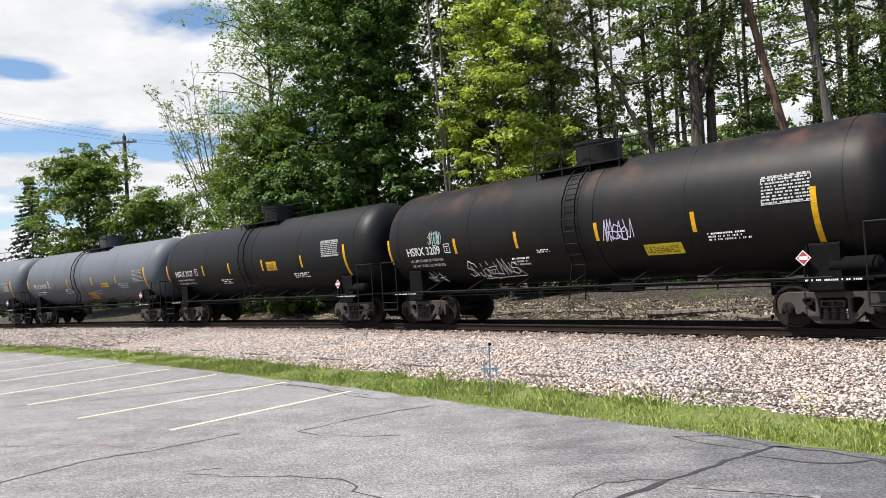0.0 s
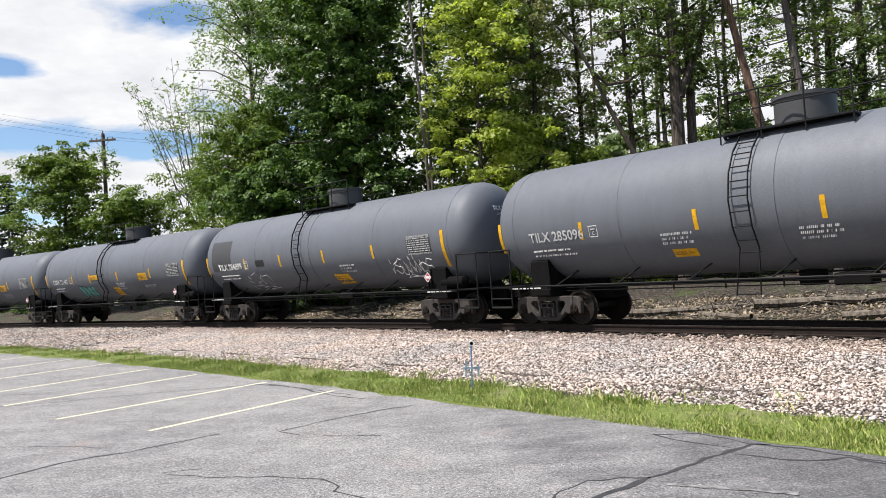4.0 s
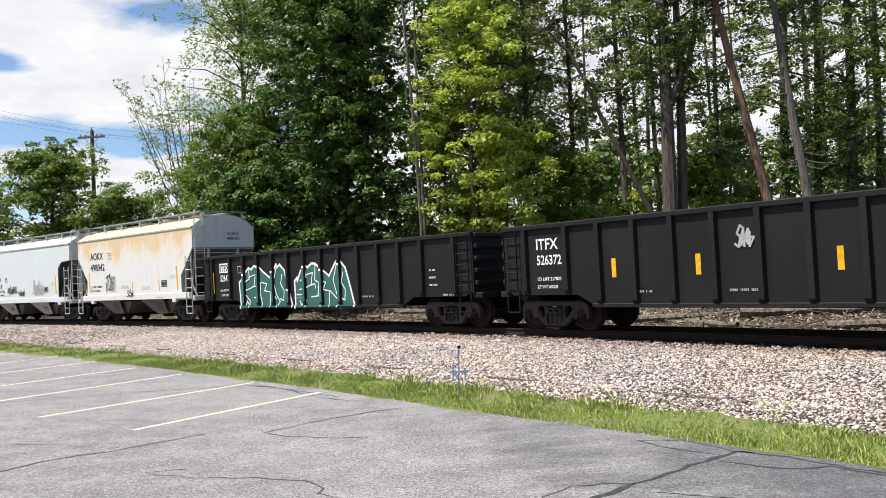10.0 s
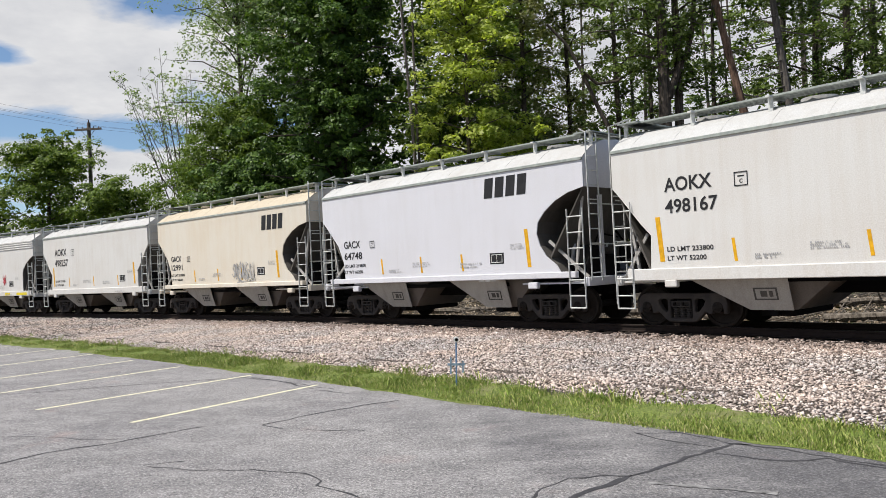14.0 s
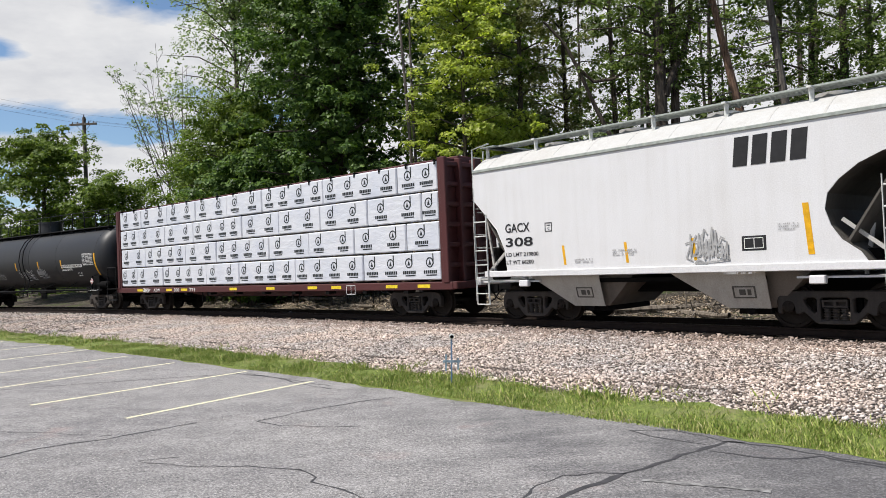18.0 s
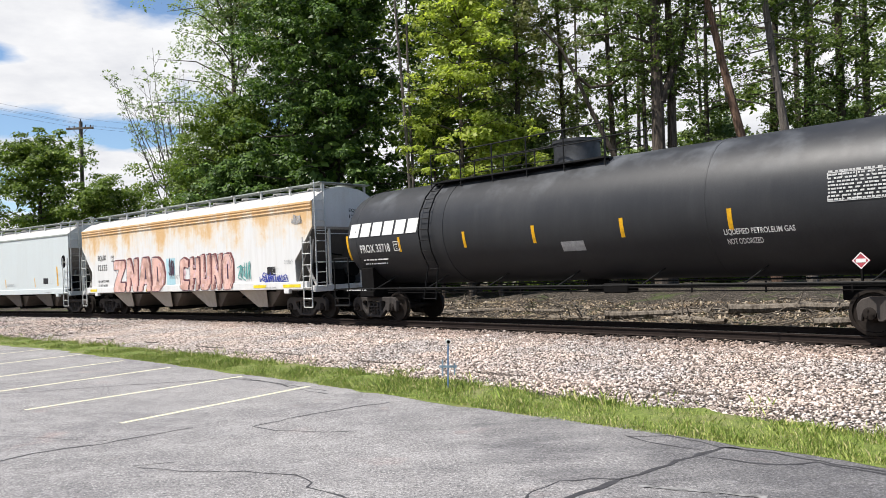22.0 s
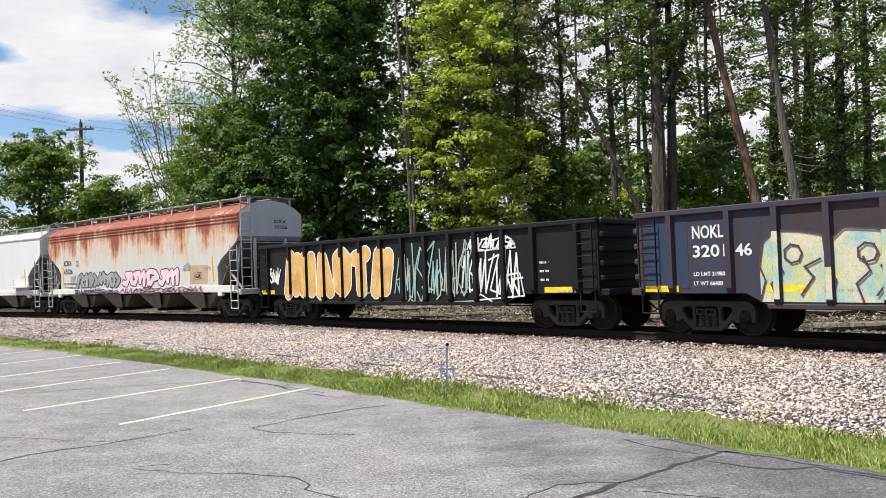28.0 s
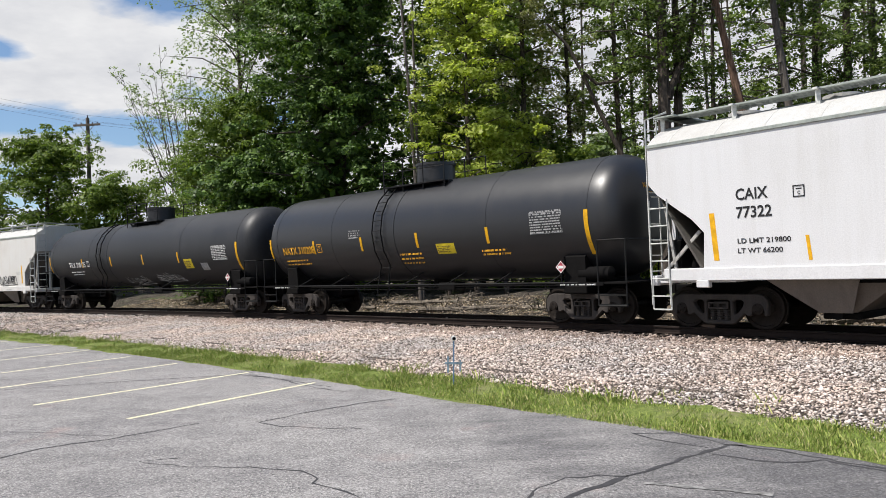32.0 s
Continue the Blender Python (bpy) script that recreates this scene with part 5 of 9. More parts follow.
    for u in range(-42, 70, 11):
        q = radians(u)
        rungs.append(((lx - 0.21, -yl * math.cos(q), zc + yl * math.sin(q)), (lx + 0.21, -yl * math.cos(q), zc + yl * math.sin(q))))
    rungs.append(((lx - 0.26, -1.48, 0.75), (lx + 0.26, -1.48, 0.75)))
    ladder_of(car, stiles, rungs, M["pipe"])
    dx = spec.get("dome", 0.15)
    top = zc + R
    part("manway_housing", MB().cyl((dx, 0, top - 0.12), (dx, 0, top + 0.52), 0.62, 24).cyl((dx, 0, top + 0.5), (dx, 0, top + 0.58), 0.66, 24), M[c if c != "grey" else "darkgrey"], car, smooth=True)
    pf = MB()
    long = spec.get("walk")
    x0, x1 = (dx - 1.45, dx + 1.3) if not long else (-hb + 0.5, hl - 0.6)
    if spec.get("style") == "pressure":
        x0, x1 = lx - 0.3, dx + 1.5
    for y in (-0.78, 0.78):
        pf.box(x0, x1, y - 0.2, y + 0.2, top - 0.12, top - 0.08)
        hgt = top + 0.75
        nposts = max(3, int((x1 - x0) / 1.15))
        for i in range(nposts + 1):
            x = x0 + (x1 - x0) * i / nposts
            pf.pipe([(x, y * 1.22, top - 0.3), (x, y * 1.22, hgt)], 0.018)
        pf.pipe([(x0, y * 1.22, hgt), (x1, y * 1.22, hgt)], 0.018)
        if not long:
            pf.pipe([(x0, y * 1.22, top + 0.35), (x1, y * 1.22, top + 0.35)], 0.014)
        for x in (x0, x1):
            pf.bar((x, y, top - 0.1), (x, y * 0.6, top - 0.42), 0.05, 0.05)
    part("top_platform", pf, M["pipe"], car)
    # markings
    sf = surf_tank(R, zc)
    for x in spec.get("strips", (-4.4, -1.9, 1.05, 3.7)):
        panel(car, "reflective_strip", x - 0.05, x + 0.05, 2.17, 2.62, M["yellow"], sf, "yellow reflective strip")
    for x in (spec.get("endstrip", hl - 0.98),):
        panel(car, "reflective_strip", x - 0.06, x + 0.06, 1.75, 2.85, M["yellow"], sf, "yellow reflective strip")
    xb = -hb + 0.38
    panel(car, "reflective_strip", xb - 0.05 , xb + 0.05, 2.0, 2.8, M["yellow"], lambda z: -math.sqrt(max(0.02, (R * 0.93) ** 2 - (z - zc) ** 2)) - 0.01, "yellow reflective strip")
    tm = M[spec.get("text_mat", "letter")]

    def head_x(y, z):
        q = min(0.98, math.hypot(y, z - zc) / R) ** (2 / ep)
        return hl - head * (1 - (1 - q) ** (ep / 2)) + 0.012

    end_text(car, spec["mark"], head_x, -0.42, 0.42, zc + 0.62, zc + 0.76, tm)
    end_text(car, "CAPT", head_x, -0.3, -0.05, zc + 0.48, zc + 0.54, tm)
    text(car, spec["mark"], spec.get("tx", -6.42), spec.get("tx", -6.42) + spec.get("tw", 1.78), 2.2, 2.46, tm, sf)
    if spec.get("load"):
        for k, words in enumerate(spec["load"]):
            text(car, words, spec.get("tx", -6.42) + 0.05, spec.get("tx", -6.42) + 1.6, 2.0 - 0.16 * k, 2.08 - 0.16 * k, tm, sf)
    else:
        lines(car, spec.get("tx", -6.42), spec.get("tx", -6.42) + 1.5, 1.83, 2.08, 2, tm, sf, idx, 0.36)
    bx_ = spec.get("cx", spec.get("tx", -6.42) + spec.get("tw", 1.78) + 0.18)
    frame_box(car, bx_, bx_ + 0.26, 2.22, 2.5, tm, sf)
    text(car, "C", bx_ + 0.1, bx_ + 0.17, 2.27, 2.36, tm, sf)
    panel(car, "stencil_mark", bx_ + 0.06, bx_ + 0.2, 2.4, 2.43, tm, sf, lift=0.006)
    sx = spec.get("sten", hl - 2.7)
    sz_, stm = spec.get("stz", 2.2), M["letter_mid" if c.startswith("black") else "letter_dim"]
    if c == "grey":
        panel(car, "stencil_panel", sx - 0.02, sx + 1.04, sz_ - 0.03, sz_ + 0.55, M["darkgrey"], sf)
    lines(car, sx + 0.02, sx + 1.0, sz_, sz_ + 0.6, 9, stm, sf, idx + 50, 0.5, True)
    frame_box(car, sx, sx + 1.02, sz_ - 0.02, sz_ + 0.53, stm, sf, 0.014, 3)
    diamond(car, spec.get("plac", a - 0.35), 1.46, -1.42, 0.16)
    part("placard_bracket", MB().bar((spec.get("plac", a - 0.35), -1.4, 1.05), (spec.get("plac", a - 0.35), -1.4, 1.35), 0.06, 0.03), M["under"], car)
    for k, (x0_, x1_, z0_, z1_, rows_, mname) in enumerate(spec.get("lines", ())):
        lines(car, x0_, x1_, z0_, z1_, rows_, M[mname], sf, idx * 7 + k)
    for (x0_, x1_, z0_, z1_, mname) in spec.get("panels", ()):
        p = panel(car, "placard_sheet", x0_, x1_, z0_, z1_, M[mname], sf)
        if mname in ("yellow", "lime"):
            lines(car, x0_ + 0.05, x1_ - 0.05, z0_ + 0.05, z1_ - 0.05, 4, M["letter_black"], sf, idx + 90)
    for k, (x0_, x1_, z0_, z1_, n_, mname) in enumerate(spec.get("tags", ())):
        scrawl(car, x0_, x1_, z0_, z1_, M[mname], sf, idx * 11 + k, n_)
    for k, (word, x0_, x1_, z0_, z1_) in enumerate(spec.get("word_tags", ())):
        tag_word(car, word, x0_, x1_, z0_, z1_, M["letter_dim"], sf, idx + k)
    for k, t in enumerate(spec.get("throw", ())):
        throwup(car, *t[:4], t[4], M[t[5]], M[t[6]], sf, idx * 31 + k, 0.012, 0.5, 0.03)
    common(car, front, rear, a, idx)
    return tagged(car, spec["label"], "tank car", "cars of the freight train")


# ================= covered hoppers =================
def hopper_car(idx, a, front, rear, spec):
    car = new("hopper_car")
    hl, c, bays, cut = spec["hl"], spec["mat"], spec["bays"], spec.get("cut", "slant")
    Y = 1.58
    eave, zb = 4.1, 1.32
    xt = hl - 0.02
    inn = spec.get("inner", hl - 1.25)
    if cut == "slant":
        corner = [(inn + 0.06, zb), (inn + 0.02, 2.1), (inn + 0.3, 2.4), (xt - 0.22, 3.0), (xt, 3.25), (xt, eave)]
    elif cut == "curve":
        corner = [(inn + 0.75, zb), (inn + 0.62, 1.52), (inn + 0.3, 1.76), (inn + 0.12, 2.03), (inn + 0.02, 2.35), (inn + 0.08, 2.65), (inn + 0.3, 2.9), (inn + 0.65, 3.15), (inn + 1.05, 3.32), (xt, 3.42), (xt, eave)]
    elif cut == "round":
        corner = [(inn, zb), (inn, 2.25), (inn + 0.03, 2.42), (inn + 0.1, 2.57), (inn + 0.4, 2.86), (inn + 0.8, 3.1), (xt - 0.1, 3.25), (xt, 3.27), (xt, eave)]
    elif cut == "notch":
        corner = [(inn, zb), (inn, 2.9), (inn + 0.4, 3.2), (xt, 3.25), (xt, eave)]
    else:
        corner = [(xt, zb), (xt, eave)]
    back = corner if cut != "curve" else [(inn + 0.4, zb), (inn + 0.46, 1.9), (inn + 0.72, 2.45), (xt - 0.25, 3.05), (xt, 3.3), (xt, eave)]
    poly = corner + [(-x, z) for x, z in reversed(back)]
    for s in (-1, 1):
        y0, y1 = sorted((s * Y, s * (Y - 0.03)))
        part("side_sheet", MB().prism(poly, y0, y1), M[c], car)
        part("side_sill", MB().box(-hl + 0.35, hl - 0.35, *sorted((s * (Y + 0.04), s * (Y - 0.12))), spec.get("sz", 1.08), max(zb + 0.03, spec.get("sz", 0) + 0.13), 0.015), M[spec.get("sill", c)], car)
        part("eave_lip", MB().box(-xt, xt, *sorted((s * (Y + 0.03), s * (Y - 0.04))), eave - 0.03, eave + 0.05, 0.01), M[spec.get("lip", "grating")], car)
        for z in spec.get("ribs", ()):
            part("eave_rib", MB().box(-xt + 0.02, xt - 0.02, *sorted((s * (Y + 0.035), s * (Y - 0.005))), z, z + 0.055, 0.012), M[c], car)
    # roof
    prof = [(Y * q, eave + 0.04 + 0.56 * (1 - abs(q) ** 2.5)) for q in (-1, -0.96, -0.88, -0.75, -0.6, -0.4, 0, 0.4, 0.6, 0.75, 0.88, 0.96, 1)]
    rf = MB()
    rf.prism_x(prof, -xt, xt)
    rm = M[spec.get("roof", {"rust": "rust", "tan": "rooftan", "cream": "rooftan"}.get(c, "roofpale"))]
    part("roof", rf, rm, car, smooth=True)
    seam = MB()
    for i in range(int(hl * 2 / 1.1)):
        x = -hl + 0.55 + i * 1.1
        for p, q in zip(prof, prof[1:]):
            seam.bar((x, p[0], p[1] + 0.001), (x, q[0], q[1] + 0.001), 0.05, 0.008)
    part("roof_seam", seam, rm, car)
    # end walls, slope sheets and posts
    for s, nm in ((1, "f"), (-1, "r")):
        ew = MB().box(*sorted((s * (xt - 0.05), s * xt)), -Y + 0.04, Y - 0.04, (3.42 if cut == 'none' else 3.42 if cut == 'curve' and s > 0 else 3.25), eave + 0.03)
        ew.prism_x([(-Y + 0.05, eave + 0.005)] + [(p * 0.985, z - 0.012) for p, z in prof[1:-1]] + [(Y - 0.05, eave + 0.005)], *sorted((s * (xt - 0.05), s * (xt + 0.006))))
        part("end_wall", ew, M[spec.get("end", c)], car)
        sl = MB()
        xi = max(inn - 1.1, a - 1.2)
        line = [(xi, 1.25), (xt, 3.42)] if cut == "none" else [(inn - 0.75, 1.25), (inn + 0.3, 3.16), (xt, 3.25)] if cut == "notch" else (corner if s > 0 else back)[:-1]
        sl.prism([(s * x, z) for x, z in line] + [(s * (x - 0.025), z + 0.03) for x, z in reversed(line)], -Y + 0.032, Y - 0.032)
        # slope sheets carry their shade in the paint
        part("slope_sheet", sl, M["dark_shade" if cut in ("curve", "notch", "round") else "grime_shade"], car)
        # extra dark sheet added here to stand in for shade in the open end
        if cut != "none":
            zt = 3.42 if cut == "curve" and s > 0 else 3.25
            lo = MB().prism([(s * (inn + 0.1), 1.22), (s * (xt - 0.04), zt), (s * (xt - 0.04), zt + 0.05), (s * (inn + 0.06), 1.26)], -Y + 0.07, Y - 0.07)
            part("slope_sheet", lo, M["dark_shade"], car)
        for y in (-1.35, 1.35):
            br = MB().bar((s * (inn + 0.25), y, 2.15), (s * (xt - 0.12), y, 1.2), 0.05, 0.07).bar((s * (xt - 0.5), y, 1.2), (s * (xt - 0.2), y, 3.2), 0.05, 0.06)
            part("end_brace", br, M["grime_shade"], car)
        for y in (-0.75, 0.75):
            po = MB()
            po.bar((s * (xt - 0.1), y, 1.05), (s * (xt - 0.1), y, 3.25), 0.09, 0.09)
            po.bar((s * (xt - 1.1), y, 1.05), (s * (xt - 0.9), y, 2.3), 0.07, 0.07)
            part("end_post", po, M[spec.get("end", c)], car)
        part("end_sill", MB().box(*sorted((s * (xt - 0.12), s * (xt + 0.05))), -Y, Y, 0.98, 1.2, 0.015).box(*sorted((s * (inn - 0.6), s * (xt))), -Y + 0.1, Y - 0.1, 1.04, 1.08), M[spec.get("sill", c)], car)
        ev = MB().box(*sorted((s * (xt - 0.75), s * (xt - 0.25))), -0.55, 0.1, 1.15, 1.75, 0.05).cyl((s * (xt - 0.2), 0.45, 1.75), (s * (xt - 0.15), 0.45, 1.75), 0.28, 14).cyl((s * (xt - 0.9), -1.1, 1.38), (s * (xt - 0.9), 1.0, 1.38), 0.2, 12).box(*sorted((s * (xt - 0.5), s * (xt - 0.2))), -1.2, -0.7, 1.1, 2.0, 0.04).pipe([(s * (xt - 0.15), -1.4, 1.5), (s * (xt - 0.4), -0.4, 2.3), (s * (xt - 0.6), 0.8, 2.2)], 0.025).pipe([(s * (xt - 0.1), 1.3, 1.2), (s * (xt - 0.7), 0.6, 2.6)], 0.03)
        part("brake_gear", ev, M["under"], car)
        part("air_reservoir", MB().lathe([(s * (inn + 0.12), 0.05), (s * (inn + 0.18), 0.2), (s * (xt - 0.25), 0.2), (s * (xt - 0.2), 0.05)], 14, 0.45, 1.75), M["dark_shade"], car, smooth=True)
        if s > 0:
            part("brake_wheel", MB().lathe([(xt + 0.1, 0.27), (xt + 0.1, 0.3), (xt + 0.13, 0.3), (xt + 0.13, 0.27), (xt + 0.1, 0.27)], 20, 0.35, 2.35).bar((xt + 0.115, 0.08, 2.35), (xt + 0.115, 0.62, 2.35), 0.02, 0.03).bar((xt + 0.115, 0.35, 2.08), (xt + 0.115, 0.35, 2.62), 0.03, 0.02), M["dark_shade"], car)
        # ladders at the corner and on the end
        lm = M[spec.get("lad", "whitepipe")]
        ladder(car, "ladder", (s * (hl - 0.28), -Y - 0.06, 0.55), (s * (hl - 0.28), -Y - 0.06, 2.9), 0.46, 6, lm)
        xl = s * (xt + 0.08)
        ladder_of(car, [[(xl, y, 1.1), (xl, y, 4.75)] + ([(s * (xt - 0.3), -1.2, 4.9)] if y < -1.2 else []) for y in (-1.5, -1.05)],
                  [((xl, -1.5, 1.3 + i * 0.36), (xl, -1.05, 1.3 + i * 0.36)) for i in range(10)], lm)
        st = MB().pipe([(s * (hl - 0.52), -Y - 0.05, 1.1), (s * (hl - 0.52), -Y - 0.05, 0.45), (s * (hl - 0.06), -Y - 0.05, 0.45), (s * (hl - 0.06), -Y - 0.05, 1.1)], 0.018)
        part("step", st, lm, car)
        hr = MB().pipe([(s * (xt + 0.06), -1.4, 2.0), (s * (xt + 0.06), 1.4, 2.0)], 0.016).pipe([(s * (xt + 0.06), -1.4, 3.0), (s * (xt + 0.06), 1.4, 3.0)], 0.016)
        part("handrail", hr, lm, car)
        part("jacking_pad", MB().box(*sorted((s * (a - 0.25), s * (a + 0.05))), -Y - 0.045, -Y + 0.1, 0.93, 1.1, 0.02), M[spec.get("sill", c)], car)
    # running boards and hatches
    wb, feet = MB(), []
    for y in (-0.72, 0.72):
        for k in range(5):
            wb.box(-hl + 0.02, hl - 0.02, y - 0.27 + k * 0.12, y - 0.17 + k * 0.12, 4.80, 4.84)
        for i in range(int(2 * hl / 1.7) + 1):
            x = -hl + 0.1 + i * (2 * hl - 0.2) / int(2 * hl / 1.7)
            wb.box(x - 0.025, x + 0.025, y - 0.27, y + 0.33, 4.77, 4.80)
            feet.append((x, y + math.copysign(0.3, y)))
    for s in (-1, 1):
        wb.box(*sorted((s * (hl - 0.5), s * (hl + 0.02))), -1.2, 1.2, 4.80, 4.83)
    board = part("running_board", wb, M[spec.get("walk", "grating")], car)
    bk = cached("bracket", lambda: MB().box(-0.045, 0.045, -0.025, 0.025, 4.5, 4.8).box(-0.045, 0.045, -0.14, 0.14, 4.78, 4.82).mesh("bracket"))
    for x, y in feet:
        part("bracket", bk, M["whitepipe"], board, at=pose(x, y, 0))
    hm = MB().cyl((0, 0, 4.6), (0, 0, 4.78), 0.36, 16).mesh("roof_hatch")
    for i in range(bays * 2):
        part("roof_hatch", hm, rm, car, at=pose(-hl + (i + 0.75) * 2 * hl / (bays * 2 + 0.5), 0, 0))
    # bays below
    und = MB().box(-rear + 0.9, front - 0.9, -0.3, 0.3, 0.72, 1.02, 0.02)
    span = 2 * (a - 1.25)
    und.box(-span / 2, span / 2, -1.3, 1.3, 1.0, 1.1)
    part("centre_sill", und, M["under"], car)
    bw = span / bays
    tz_ = spec.get("sz", 1.08) + 0.04
    for i in range(bays):
        xc = -span / 2 + bw * (i + 0.5)
        if bays == 4:
            xc, t, b_ = 3.45 * (i - 1.5), 1.3, 0.3
        else:
            xc, t, b_ = (-1.9, 2.15)[i], 1.35, 0.45
        mb = MB()
        yo = 1.24
        mb.add([(xc - t, -yo, tz_), (xc + t, -yo, tz_), (xc + t, yo, tz_), (xc - t, yo, tz_), (xc - b_, -yo + 0.24, 0.42), (xc + b_, -yo + 0.24, 0.42), (xc + b_, yo - 0.24, 0.42), (xc - b_, yo - 0.24, 0.42)],
               [(0, 1, 2, 3), (4, 7, 6, 5), (0, 4, 5, 1), (1, 5, 6, 2), (2, 6, 7, 3), (3, 7, 4, 0)])
        # bay body takes the dark tone: shade on its slopes is in the colour
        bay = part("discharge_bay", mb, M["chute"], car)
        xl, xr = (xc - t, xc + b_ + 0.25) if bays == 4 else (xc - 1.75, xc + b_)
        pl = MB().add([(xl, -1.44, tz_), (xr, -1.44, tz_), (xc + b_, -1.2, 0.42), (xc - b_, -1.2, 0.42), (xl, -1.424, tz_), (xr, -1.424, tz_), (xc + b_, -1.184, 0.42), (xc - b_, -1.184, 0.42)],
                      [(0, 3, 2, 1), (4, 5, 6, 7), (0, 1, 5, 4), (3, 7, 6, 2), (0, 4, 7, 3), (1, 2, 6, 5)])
        # outer sheet of two-bay cars takes the lit tone
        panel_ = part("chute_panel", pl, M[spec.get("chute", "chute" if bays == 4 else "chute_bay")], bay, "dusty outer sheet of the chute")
        if bays == 2:
            hatch = MB()
            for u0, u1, v0, v1 in ((-0.3, 0.2, 0.86, 0.89), (-0.3, 0.2, 0.63, 0.66), (-0.3, -0.26, 0.63, 0.89), (0.16, 0.2, 0.63, 0.89), (-0.16, -0.02, 0.7, 0.82), (0.02, 0.1, 0.7, 0.82)):
                ya = [-1.2 - 0.24 * (v - 0.42) / (tz_ - 0.42) - 0.012 for v in (v0, v1)]
                hatch.add([(xc + u0, ya[0], v0), (xc + u1, ya[0], v0), (xc + u1, ya[1], v1), (xc + u0, ya[1], v1)], [(0, 1, 2, 3)])
            part("stencil_mark", hatch, M["dark_shade"], panel_)
        part("outlet_gate", MB().box(xc - 0.36, xc + 0.36, -0.95, 0.95, 0.28, 0.42, 0.02).cyl((xc, -1.15, 0.38), (xc, -0.8, 0.38), 0.1, 10), M["under"], bay)
    # markings
    sf = surf_flat(-Y - 0.004)
    tm = M[spec.get("text_mat", "letter_black")]
    tx, tz, tw, th = spec.get("text", (-3.9, 2.25, 1.0, 0.3))
    text(car, spec["mark"], tx, tx + tw, tz + th * 1.55, tz + th * 2.55, tm, sf, 0.004)
    text(car, spec["num"], tx, tx + tw * 1.1, tz, tz + th, tm, sf, 0.004)
    end_text(car, spec["mark"], lambda p, q: xt + 0.006, 0.15, 0.75, 3.78, 3.92, tm)
    end_text(car, spec["num"], lambda p, q: xt + 0.006, 0.15, 0.8, 3.56, 3.7, tm)
    lz = spec.get("lz", tz - 0.3 - th * 0.9)
    for k, words in enumerate(spec.get("load", ("LD LMT 219800", "LT WT 66200"))):
        text(car, words, tx, tx + 0.085 * len(words), lz - 0.2 * k, lz + 0.105 - 0.2 * k, tm, sf, 0.004)
    px_, ps = tx + tw + spec.get("plate", 0.5), th * 0.95
    frame_box(car, px_, px_ + ps, tz + th * 1.4, tz + th * 1.4 + ps, tm, sf)
    text(car, "C", px_ + ps * 0.38, px_ + ps * 0.62, tz + th * 1.4 + ps * 0.2, tz + th * 1.4 + ps * 0.5, tm, sf, 0.004)
    panel(car, "stencil_mark", px_ + ps * 0.25, px_ + ps * 0.75, tz + th * 1.4 + ps * 0.64, tz + th * 1.4 + ps * 0.74, tm, sf)
    for x in spec.get("strips", (-2.4, 0.2, 2.6)):
        panel(car, "reflective_strip", x - 0.04, x + 0.03, 1.46, 1.94, M["yellow"], sf, "yellow reflective strip", skew=-0.05)
    for x in spec.get("ends", (-inn + 0.25, inn - 0.25)):
        panel(car, "reflective_strip", x - 0.06, x + 0.06, 1.5, 2.5, M["yellow"], sf, "yellow reflective strip", skew=-0.08)
    bx = inn - 1.62
    if not spec.get("side_platform"):
        panel(car, "stencil_panel", bx, bx + 0.5, 1.62, 1.92, M["letter_black"], sf)
        frame_box(car, bx + 0.05, bx + 0.45, 1.66, 1.88, M["letter"], surf_flat(-Y - 0.008), 0.015, 1)
    lines(car, bx + 0.75, bx + 1.25, 2.0, 2.16, 3, M["letter_faint"], sf, idx + 5)
    lines(car, -0.9, -0.1, 1.64, 1.8, 3, M["letter_faint"], sf, idx + 6)
    lines(car, -2.0, -1.4, 1.5, 1.62, 2, M["letter_dim"], sf, idx + 8)
    lines(car, 1.1, 2.0, 1.55, 1.72, 2, M["letter_faint"], sf, idx + 9)
    lines(car, bx - 0.4, bx + 0.4, 1.15, 1.22, 1, M["letter_dim"], surf_flat(-Y - 0.045), idx + 12)
    if spec.get("logo"):
        x0, x1, z0, z1 = spec["logo"]
        mb = MB()
        w = (x1 - x0) / 4
        H_ = z1 - z0

        def bars(*polys):
            for p in polys:
                mb.add([(x0 + u, -Y - 0.008, z0 + v) for u, v in p], [tuple(range(len(p)))])
        # four heavy slanted blocks
        for k in range(4):
            o = k * w
            bars([(o + 0.01, 0), (o + w * 0.8, 0), (o + w * 0.98, H_), (o + w * 0.2, H_)])
        part("emblem", mb, M["letter_black"], car, "heavy black emblem shapes")
    for k, t in enumerate(spec.get("tags", ())):
        scrawl(car, *t[:4], M[t[5]], sf if t[2] > 1.3 else surf_flat(-Y - 0.05), idx * 13 + k, t[4], t[6] if len(t) > 6 else 0.035)
    for k, t in enumerate(spec.get("throw", ())):
        throwup(car, *t[:4], t[4], M[t[5]], M[t[6]], (-Y - 0.004, -Y - 0.044, 1.352), idx * 17 + k, 0.006, 0.3, 0.05)
    for (x0, x1, z0, z1, mname) in spec.get("patches", ()):
        panel(car, "paint_patch", x0, x1, z0, z1, M[mname], sf if z0 > 1.36 else surf_flat(-Y - 0.046))
    for k, t in enumerate(spec.get("block", ())):
        block_piece(car, *t[:5], *[M.get(q) for q in t[5:]], (-Y - 0.004, -Y - 0.044, 1.352), idx * 31 + k)
